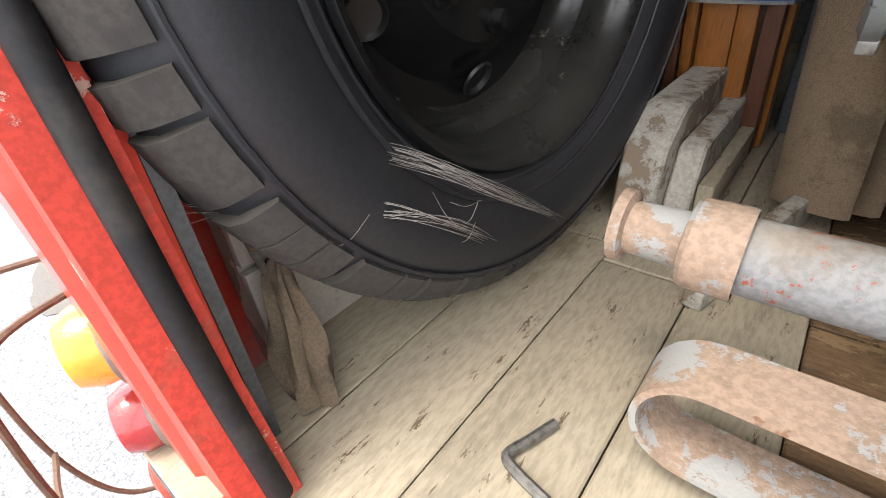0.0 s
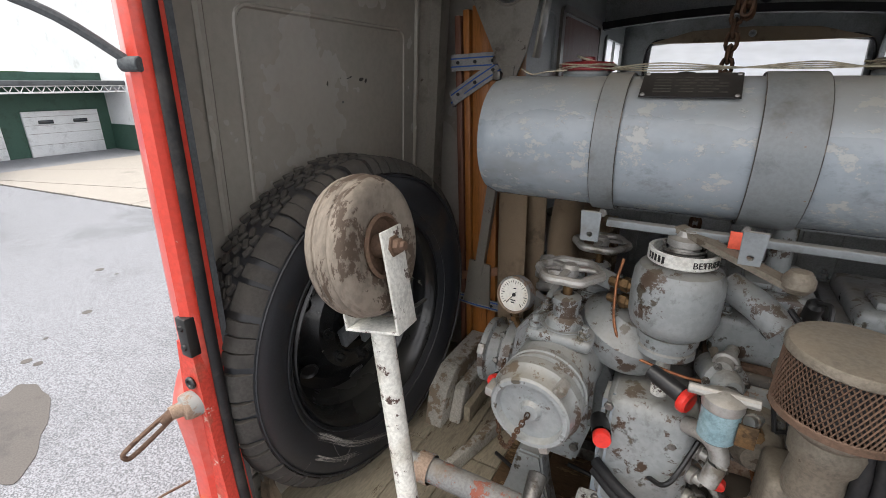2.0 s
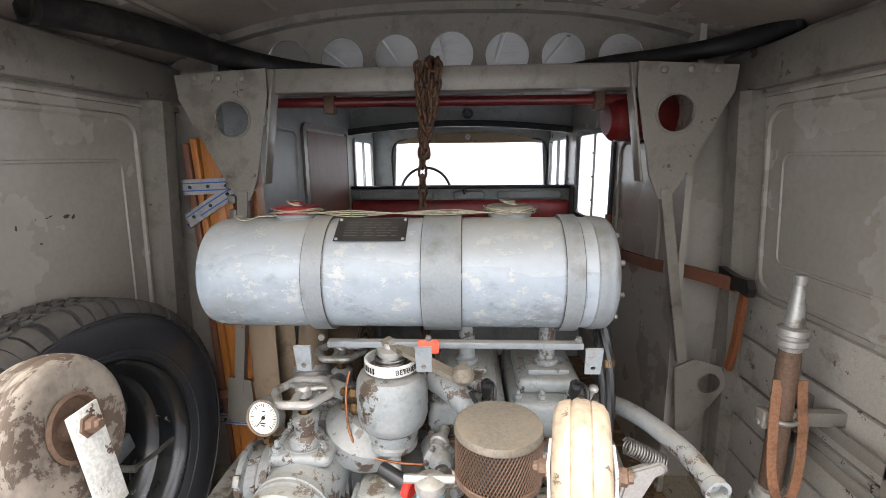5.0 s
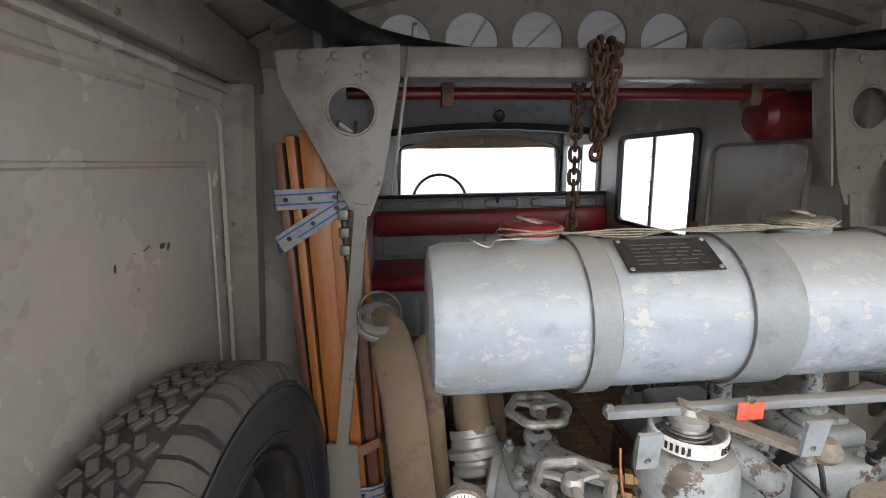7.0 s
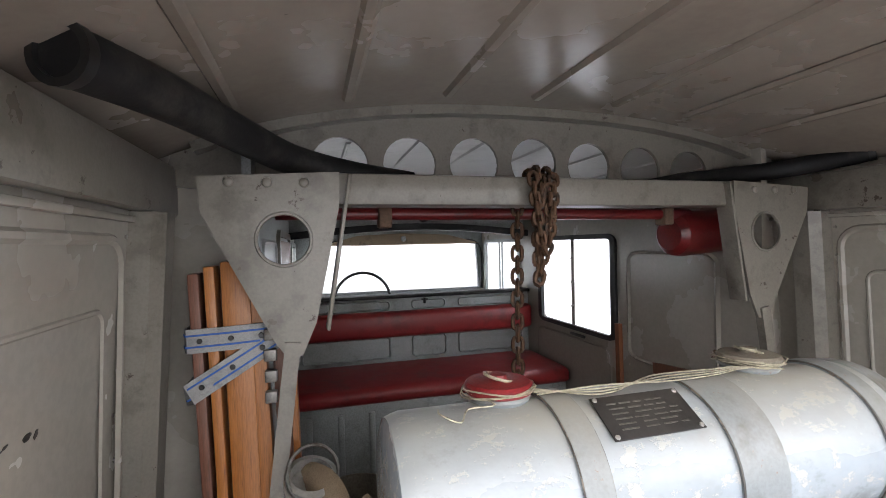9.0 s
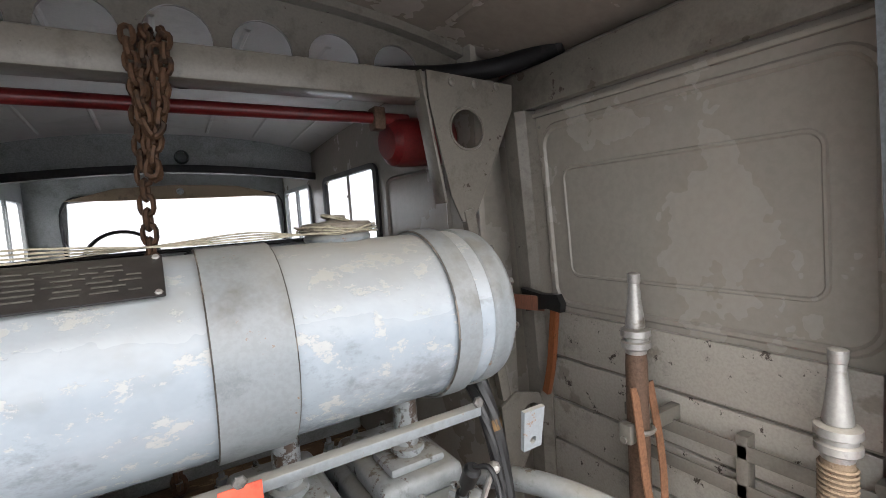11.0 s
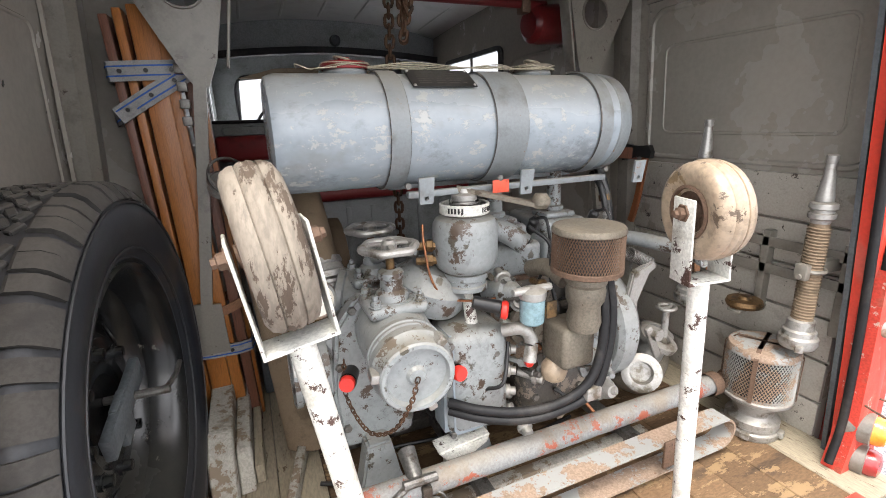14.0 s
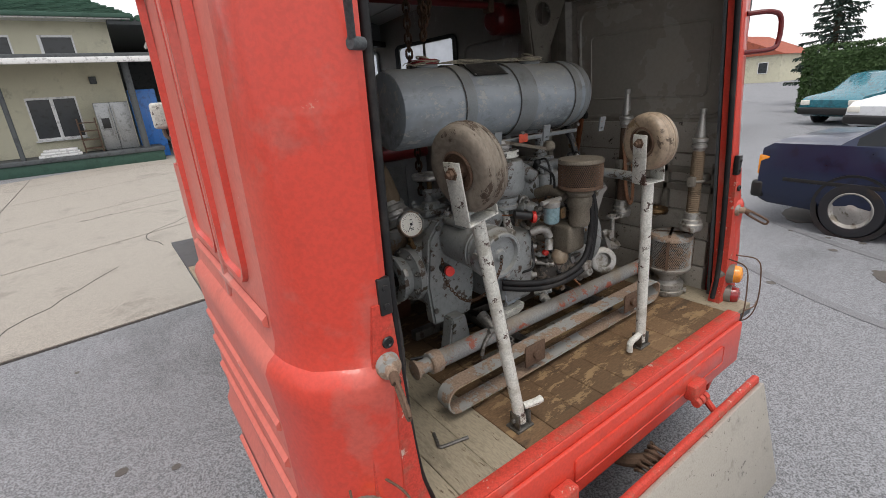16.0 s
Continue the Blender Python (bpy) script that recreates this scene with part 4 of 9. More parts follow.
# dark header above the opening, with a round lamp
bm = B()
sweep(bm, [Vector((-0.74 + 0.1495 * k, 2.03, 1.385 + 0.05 * math.sin(math.pi * k / 10))) for k in range(11)], [(-0.02, -0.02), (0.02, -0.02), (0.02, 0.02), (-0.02, 0.02)], (0, 0, 1))
part("header_rail", bm, RUBBER, cab, "black header rail")
bm = B()
prism(bm, [(-0.74, 1.39), (-0.35, 1.43), (0.06, 1.44), (0.45, 1.43), (0.755, 1.39), (0.755, 1.66), (-0.74, 1.66)], at_y(2.05), 0.02)
part("header_panel", bm, CAB, cab)
bm = B()
lathe(bm, [(0.036, 0), (0.036, 0.01), (0.03, 0.02), (0.026, 0.012), (0, 0.018)], (0.065, 2.048, 1.50), (0, -1, 0), 22)
part("dome_lamp", bm, GREY_DARK, cab, "round roof lamp, unlit")
# pale cab roof with ribs across it
bm = B()
rows = []
for y in (1.10, 1.4, 1.8, 2.2, 2.58):
    rows.append([bm.verts.new((-0.80 + 1.62 * i / 20, y, 1.665 - 0.10 * (abs(-0.80 + 1.62 * i / 20) / 0.8) ** 2.4 - 0.10 * max(0.0, y - 1.6))) for i in range(21)])
for a, b in zip(rows, rows[1:]):
    for i in range(20):
        bm.faces.new((a[i], a[i + 1], b[i + 1], b[i]))
bmesh.ops.recalc_face_normals(bm, faces=bm.faces)
bmesh.ops.solidify(bm, geom=bm.faces[:], thickness=-0.02)
part("cab_roof", bm, CAB_ROOF, cab, "pale grey painted cab roof")
for x in (-0.5, -0.27, -0.04, 0.19, 0.42, 0.62):
    bm = B()
    sweep(bm, [Vector((x, y, 1.665 - 0.10 * (abs(x) / 0.8) ** 2.4 - 0.10 * max(0.0, y - 1.6))) for y in (1.2, 1.6, 2.0)], [(-0.010, 0), (-0.004, 0.007), (0.004, 0.007), (0.010, 0)], (0, 0, -1))
    part("cab_roof_rib", bm, CAB_ROOF, cab)
# cab walls
side_plate("cab_wall", [(1.0, -0.02), (2.56, -0.02), (2.56, 1.66), (1.0, 1.66)], -0.76, 0.02, CAB, [rounded_rect(2.10, 0.90, 2.46, 1.33, 0.03)], "pale grey cab wall")
bm = B()
prism(bm, rounded_rect(1.50, 0.88, 1.95, 1.35, 0.02), at_x(-0.74), 0.012)
part("brown_panel", bm, BROWN_WOOD, cab, "dark brown hardboard panel in the window")
bm = B()
sweep(bm, [Vector((-0.734, a, b)) for a, b in rounded_rect(1.48, 0.86, 1.97, 1.38, 0.03)], [(-0.014, -0.008), (0.014, -0.008), (0.014, 0.008), (-0.014, 0.008)], (1, 0, 0), True)
part("window_surround", bm, FRAME, cab)
bm = B()
sweep(bm, [Vector((-0.737, a, b)) for a, b in rounded_rect(1.14, 0.92, 1.42, 1.34, 0.03)], [(-0.008, 0), (0, 0.006), (0.008, 0)], (1, 0, 0), True)
part("pressed_frame", bm, CAB, cab)
side_plate("cab_wall", [(1.0, -0.02), (2.56, -0.02), (2.56, 1.66), (1.0, 1.66)], 0.755, 0.02, WALL, [rounded_rect(1.49, 0.865, 1.90, 1.335, 0.03), rounded_rect(2.10, 0.90, 2.46, 1.33, 0.03)], "grey cab door with a sliding window")
bm = B()
sweep(bm, [Vector((0.753, a, b)) for a, b in rounded_rect(1.48, 0.855, 1.91, 1.345, 0.03)], [(-0.012, -0.008), (0.012, -0.008), (0.012, 0.01), (-0.012, 0.01)], (-1, 0, 0), True)
part("window_rubber", bm, RUBBER, cab, "black rubber window seal")
bm = B()
box(bm, (0.758, 1.695, 0.86), (0.77, 1.709, 1.34), 0.002)
for z in (0.97, 1.1, 1.23):
    cyl(bm, (0.75, 1.702, z), (0.762, 1.702, z), 0.006, seg=8)
part("window_bar", bm, FRAME, cab)
bm = B()
sweep(bm, [Vector((0.752, a, b)) for a, b in rounded_rect(1.5, 0.2, 1.93, 0.80, 0.04)], [(-0.007, 0), (0, 0.005), (0.007, 0)], (-1, 0, 0), True)
part("pressed_frame", bm, WALL, cab)
bm = B()
sweep(bm, [Vector((0.752, a, b)) for a, b in rounded_rect(1.14, 0.80, 1.42, 1.27, 0.04)], [(-0.008, 0), (0, 0.006), (0.008, 0)], (-1, 0, 0), True)
part("pressed_frame", bm, WALL, cab)
bm = B()
box(bm, (0.735, 1.62, 0.815), (0.748, 1.70, 0.83), 0.004)
part("door_pull", bm, BLACK, cab)
# wing walls that close the gap between load bay and cab
for sgn, xi, xo in ((-1, -0.76, -1.0), (1, 0.775, 0.96)):
    bm = B()
    box(bm, (min(xi, xo), 1.09, -0.02), (max(xi, xo), 1.12, 1.66), 0.0)
    part("wing_wall", bm, WALL, cab)
bm = B()
box(bm, (-0.76, 2.56, -0.3), (0.775, 2.58, 0.95), 0.006)
part("cab_front", bm, CAB, cab)
# the pane's white is daylight glare put into its material
bm = B()
prism(bm, [(-0.66, 0.96), (0.80, 0.96), (0.76, 1.38), (-0.62, 1.38)], at_y(2.54), 0.003)
pane = part("windscreen", bm, CAB_GLASS, cab, "windscreen glass whitened by built-in daylight glare")
pane.visible_shadow = False
bm = B()
prism(bm, rounded_rect(1.48, 0.855, 1.91, 1.345, 0.03), at_x(0.765), 0.004)
pane = part("side_window", bm, CAB_GLASS, cab, "sliding window glass whitened by built-in daylight glare")
pane.visible_shadow = False
for x, sgn in ((-0.75, 1), (0.765, -1)):
    bm = B()
    prism(bm, rounded_rect(2.09, 0.89, 2.47, 1.34, 0.03), at_x(x), 0.004)
    pane = part("door_window", bm, CAB_GLASS, cab, "front door glass whitened by built-in daylight glare")
    pane.visible_shadow = False
    bm = B()
    sweep(bm, [Vector((x + sgn * 0.012, a, b)) for a, b in rounded_rect(2.09, 0.89, 2.47, 1.34, 0.03)], [(-0.012, -0.008), (0.012, -0.008), (0.012, 0.01), (-0.012, 0.01)], (sgn, 0, 0), True)
    part("window_rubber", bm, CAB, cab, "pale grey window frame")
    for y in (2.27, 2.30):
        bm = B()
        box(bm, (min(x, x + sgn * 0.012), y, 0.89), (max(x, x + sgn * 0.012), y + 0.008, 1.34), 0.002)
        part("glazing_bar", bm, CAB, cab)

bench = thing("bench_seat", (0.05, 1.85, 0), "worn red leatherette bench on a grey steel box", "bench", depth=1.68)
bm = B()
box(bm, (-0.735, 1.70, 0.545), (0.745, 2.01, 0.63), 0.03, seg=3)
part("cushion", bm, RED_SEAT, bench, "red leatherette cushion")
bm = B()
box(bm, (-0.73, 1.965, 0.775), (0.745, 2.018, 0.93), 0.03, seg=3)
part("backrest", bm, RED_SEAT, bench, "red leatherette backrest")
bm = B()
box(bm, (-0.735, 1.735, 0.0), (0.745, 1.76, 0.544), 0.006)
part("seat_box", bm, CAB, bench, "pale grey steel seat box")
for k in range(9):
    bm = B()
    box(bm, (-0.66 + 0.15 * k, 1.729, 0.12), (-0.63 + 0.15 * k, 1.737, 0.50), 0.003)
    part("pressed_rib", bm, CAB, bench)

# ---- floor of boards ----
floor = thing("floor", (0, 0.8, 0), "worn timber boards, grey paint at the sides, bare in the middle", "floor", kind="structure")
bm = B()
box(bm, (-0.985, -0.09, -0.05), (0.945, 3.5, -0.027), 0.0)
part("underfloor", bm, GREY_DARK, floor)
xs, w = -0.985, 0.126
k = 0
while xs < 0.93:
    x1 = min(xs + w - 0.0018, 0.94)
    c = (xs + x1) / 2
    bare = -0.46 < c < 0.72
    for y0, y1 in ((-0.088, 0.47 + 0.05 * (k % 2)), (0.474 + 0.05 * (k % 2), 2.6)):
        bm = B()
        box(bm, (xs, y0, -0.026), (x1, y1, 0.0006 * ((k * 7) % 3)), 0.002, seg=1)
        part("plank", bm, BARE_WOOD if bare else FLOOR_WOOD, floor)
    xs += w
    k += 1

# ---- spare wheel ----
TC = Vector((-0.975, 0.49, 0.452))
spare = thing("spare_wheel", (-0.9, 0.49, 0), "dusty black truck spare tyre on a glossy black rim", "wheel")
R = 0.45
bm = B()
lathe(bm, [(0.272, 0.075), (0.275, 0.10), (0.288, 0.112), (0.305, 0.125), (0.33, 0.142), (0.362, 0.152), (0.392, 0.150), (0.412, 0.140), (0.424, 0.128), (0.436, 0.118),
           (0.441, 0.10), (0.443, 0.06), (0.441, 0.02), (0.43, 0.005), (0.40, -0.008), (0.35, -0.008), (0.28, 0.02), (0.272, 0.04)], TC, (1, 0, 0), 72)
part("carcass", bm, TYRE, spare, "smooth dark rubber sidewall", 50)
for r0, h0 in ((0.318, 0.1375), (0.405, 0.1475), (0.30, 0.1235)):
    bm = B()
    torus(bm, TC + Vector((h0, 0, 0)), (1, 0, 0), r0, 0.0028, 72, 6)
    part("sidewall_rib", bm, TYRE, spare)
bm = B()
n = 76
for k in range(n):
    a = 2 * math.pi * (k + 0.15 * math.sin(k * 2.3)) / n
    rot = Matrix.Translation(TC) @ Matrix.Rotation(a, 4, "X")
    # shoulder lug: wraps from the crown down the side
    sec = [(0.445, 0.088), (0.4485, 0.094), (0.446, 0.118), (0.437, 0.131), (0.422, 0.141), (0.412, 0.146), (0.408, 0.138), (0.425, 0.115), (0.436, 0.09)]
    hw = 0.0135 + 0.0012 * (k % 2)
    a1 = [bm.verts.new(rot @ Vector((h, -hw, r))) for r, h in sec]
    b1 = [bm.verts.new(rot @ Vector((h, hw, r))) for r, h in sec]
    for i in range(len(sec)):
        j = (i + 1) % len(sec)
        bm.faces.new((a1[i], a1[j], b1[j], b1[i]))
    bm.faces.new(a1[::-1])
    bm.faces.new(b1)
    for row in range(5):
        h0 = -0.002 + 0.0175 * row
        sh = 0.007 * (1 if row % 2 else -1)
        box(bm, (-0.0068, -0.0125, 0.436), (0.0068, 0.0125, 0.4485), 0.002, rot @ Matrix.Translation((h0 + 0.0068, sh, 0)) @ Matrix.Rotation(radians(28 if row % 2 else -28), 4, "Z"), 1)
part("tread", bm, TREAD, spare, "worn dusty zigzag tread", 30)
bm = B()
lathe(bm, [(0.272, 0.07), (0.285, 0.108), (0.292, 0.122), (0.287, 0.128), (0.276, 0.120), (0.262, 0.092), (0.258, 0.05), (0.240, 0.03), (0.232, 0.0), (0.20, -0.002), (0.175, 0.02), (0.15, 0.05), (0.105, 0.056),
           (0.10, 0.048), (0.078, 0.048), (0.076, 0.03), (0.0, 0.03)], TC, (1, 0, 0), 60)
rim = part("rim", bm, RIM, spare, "glossy black dished steel rim")
bm = B()
torus(bm, TC + Vector((0.112, 0, 0)), (1, 0, 0), 0.283, 0.006, 60, 8)
part("lock_ring", bm, RIM, rim)
for k in range(8):
    a = 2 * math.pi * k / 8
    bm = B()
    p = TC + Vector((0.053, 0.125 * math.cos(a), 0.125 * math.sin(a)))
    lathe(bm, [(0.017, 0), (0.017, 0.003), (0.012, 0.004), (0.011, 0.018), (0.0, 0.02)], p, (1, 0, 0), 12)
    part("wheel_stud", bm, RIM, rim)
for k in range(6):
    a = 2 * math.pi * (k + 0.5) / 6
    bm = B()
    p = TC + Vector((0.022, 0.198 * math.cos(a), 0.198 * math.sin(a)))
    lathe(bm, [(0.026, 0), (0.024, 0.004), (0.019, -0.002), (0, -0.004)], p, Vector((1, 0.6 * math.cos(a), 0.6 * math.sin(a))), 14)
    part("vent_slot", bm, BLACK, rim)
bm = B()
m = Matrix.Translation(TC + Vector((0.085, 0, 0.0))) @ Matrix.Rotation(radians(14), 4, "X")
box(bm, (-0.02, -0.10, -0.026), (0.0, 0.13, 0.026), 0.004, m)
box(bm, (-0.02, -0.03, -0.07), (-0.005, 0.03, 0.03), 0.004, m)
part("clamp_bar", bm, GREY_DARK, spare, "dull steel clamp bar")
bm = B()
cyl(bm, TC + Vector((0.03, 0.05, 0)), TC + Vector((0.15, 0.055, 0.0)), 0.009, seg=10)
tube(bm, [TC + Vector((0.14, 0.055, 0.0)), TC + Vector((0.145, 0.12, -0.005)), TC + Vector((0.14, 0.2, -0.01))], 0.006, 8, 3)
part("clamp_screw", bm, STEEL, spare)

spare.matrix_basis = pose(-0.862, 0.425, 0.0, 0, 0, -4)

# ---- chipped white timber beside the wheel ----
timber = thing("timber_chock", (-0.71, 0.8, 0), "chipped white painted timber chock beside the spare wheel", "chock")
bm = B()
prism(bm, [(0.585, 0.0), (1.16, 0.0), (1.16, 0.17), (0.70, 0.17), (0.62, 0.12)], at_x(-0.772), 0.065)
bmesh.ops.bevel(bm, geom=bm.edges[:], offset=0.004, segments=1, affect="EDGES")
part("block", bm, BLOCK, timber)
bm = B()
prism(bm, [(0.63, 0.0), (1.14, 0.0), (1.14, 0.115), (0.68, 0.115)], at_x(-0.705), 0.04)
bmesh.ops.bevel(bm, geom=bm.edges[:], offset=0.004, segments=1, affect="EDGES")
part("block", bm, BLOCK, timber)
bm = B()
box(bm, (-0.663, 0.66, 0.0), (-0.638, 1.12, 0.06), 0.004)
part("batten", bm, FLOOR_WOOD, timber)

# ---- tank ----
TY, TZ, TR = 0.508, 0.962, 0.125
tank = thing("fuel_tank", (-0.05, TY, 0.84), "blue-grey cylindrical steel tank with flaking paint over the pump", "tank")
bm = B()
lathe(bm, [(0, -0.522), (0.06, -0.523), (0.108, -0.521), (0.118, -0.517), (0.122, -0.507), (TR, -0.495), (TR, -0.2), (TR, 0.1), (TR, 0.335), (0.122, 0.338), (0, 0.339)], (0, TY, TZ), (1, 0, 0), 64)
part("shell", bm, TANK, tank, "flaked blue-grey painted steel shell", 25)
bm = B()
lathe(bm, [(0.1255, 0.318), (0.128, 0.321), (0.128, 0.335), (0.1262, 0.338), (0.1262, 0.348), (0.124, 0.356), (0.116, 0.364), (0.09, 0.370), (0.0, 0.374)], (0, TY, TZ), (1, 0, 0), 56)
cover = part("end_cover", bm, STRAP, tank, "bolted grey end cover")
for k in range(10):
    bm = B()
    a = 2 * math.pi * k / 10 + 0.2
    bolt(bm, (0.364, TY + 0.108 * math.cos(a), TZ + 0.108 * math.sin(a)), (1, 0, 0), 0.006, 0.010)
    part("bolt", bm, STEEL, cover)
for x, w in ((-0.268, 0.042), (0.0, 0.082), (0.272, 0.036)):
    bm = B()
    ring = []
    for k in range(40):
        a = 2 * math.pi * k / 40
        ring.append(Vector((x, TY + (TR + 0.0035) * math.cos(a), TZ + (TR + 0.0035) * math.sin(a))))
    sweep(bm, ring, [(-0.0035, -w / 2), (0.0035, -w / 2), (0.0035, w / 2), (-0.0035, w / 2)], (1, 0, 0), True)
    st = part("strap", bm, STRAP, tank, "grey steel strap, paint worn")
    # dark rings draw the straps' edge shadow together with rust
    for e_ in (-1, 1):
        bm = B()
        torus(bm, (x + e_ * w / 2, TY, TZ), (1, 0, 0), TR + 0.0045, 0.0017, 56, 5)
        part("strap_edge", bm, OILY_SHADED, st, "dark strap edge line, painted shadow with rust")
    bm = B()
    fx = x + (0.012 if w < 0.06 else -0.028)
    prism(bm, [(fx - 0.014, 0.834), (fx + 0.014, 0.834), (fx + 0.016, 0.886), (fx - 0.016, 0.886)], Matrix.Translation((0, 0.396, 0)) @ Matrix.Rotation(radians(8), 4, "X") @ FACE_REAR, 0.006, [circle(fx, 0.846, 0.005, 10)])
    part("strap_foot", bm, STRAP, st, "chipped pale strap foot")
    bm = B()
    bolt(bm, (fx, 0.392, 0.848), (0, -1, 0), 0.008, 0.006)
    part("strap_bolt", bm, STEEL, st)
bm = B()
box(bm, (-0.25, 0.405, 0.818), (0.30, 0.425, 0.832), 0.002)
box(bm, (-0.25, 0.555, 0.818), (0.30, 0.575, 0.832), 0.002)
part("support_rail", bm, STRAP, tank)
for x, red in ((-0.342, True), (0.15, False)):
    bm = B()
    lathe(bm, [(0.046, -0.02), (0.046, 0.0), (0.049, 0.006), (0.046, 0.012), (0.044, 0.014)], (x, 0.535, 1.085), (0, 0, 1), 26)
    part("filler_neck", bm, STRAP, tank, "threaded filler neck")
    bm = B()
    lathe(bm, [(0.050, 0.012), (0.052, 0.014), (0.052, 0.024), (0.048, 0.028), (0.02, 0.030), (0.014, 0.031), (0.013, 0.038), (0, 0.04)], (x, 0.535, 1.085), (0, 0, 1), 26)
    cap = part("filler_cap", bm, RED_SEAT if red else ALU_OLD, tank, "worn red filler cap" if red else "brass-coloured filler cap")
    bm = B()
    torus(bm, (x, 0.535, 1.118), (0.3, 0, 1), 0.022, 0.0025, 18, 6)
    part("cap_ring", bm, WIRE, cap)
bm = B()
pm = Matrix.Translation((-0.150, TY - 0.067, TZ + 0.1085)) @ Matrix.Rotation(radians(32), 4, "X")
box(bm, (-0.076, -0.036, 0.0), (0.076, 0.036, 0.003), 0.001, pm)
plate = part("data_plate", bm, PLATE, tank, "black enamel data plate")
rnd = random.Random(4)
for r in range(6):
    x = -0.056
    while x < 0.046:
        w = rnd.uniform(0.012, 0.03)
        bm = B()
        box(bm, (x, 0.0205 - r * 0.0085, 0.003), (min(x + w, 0.056), 0.0228 - r * 0.0085, 0.0034), 0, pm)
        part("print_bar", bm, PRINT, plate)
        x += w + rnd.uniform(0.004, 0.014)
for sx in (-1, 1):
    for sy in (-1, 1):
        bm = B()
        lathe(bm, [(0.004, 0), (0.003, 0.002), (0, 0.0025)], pm @ Vector((sx * 0.07, sy * 0.031, 0.003)), pm.to_3x3() @ Vector((0, 0, 1)), 8)
        part("rivet", bm, ALU, plate)
for off in (0.0, 0.011, 0.022, 0.033):
    bm = B()
    tube(bm, [(-0.30, 0.49 + off, 1.10), (-0.20, 0.475, 1.108 - off * 0.4), (-0.08, 0.48 + off, 1.10), (0.02, 0.487, 1.098 + off * 0.3), (0.09, 0.495 + off * 0.4, 1.10), (0.15, 0.485 - off * 0.5, 1.10)], 0.0012, 6, 6)
    part("cap_wire", bm, WIRE, tank, "twisted cap wire")
rnd = random.Random(9)
for c in ((-0.342, 0.535, 1.10), (0.15, 0.535, 1.10)):
    bm = B()
    pts = []
    for k in range(22):
        a = k * 1.1
        rr = 0.052 + 0.012 * rnd.random()
        pts.append((c[0] + rr * math.cos(a), c[1] + rr * math.sin(a), c[2] - 0.004 + 0.014 * rnd.random()))
    if c[0] < 0:
        pts += [(-0.41, 0.48, 1.095), (-0.43, 0.45, 1.09), (-0.455, 0.46, 1.10), (-0.45, 0.49, 1.095)]
    tube(bm, pts, 0.0013, 5, 4)
    part("wire_tangle", bm, WIRE, tank, "tangled binding wire")
bm = B()
box(bm, (-0.05, 0.386, 0.815), (-0.006, 0.3885, 0.845), 0.001, Matrix.Translation((0, 0, 0)))
part("tag", bm, RED_TAG, tank, "small red paper tag")

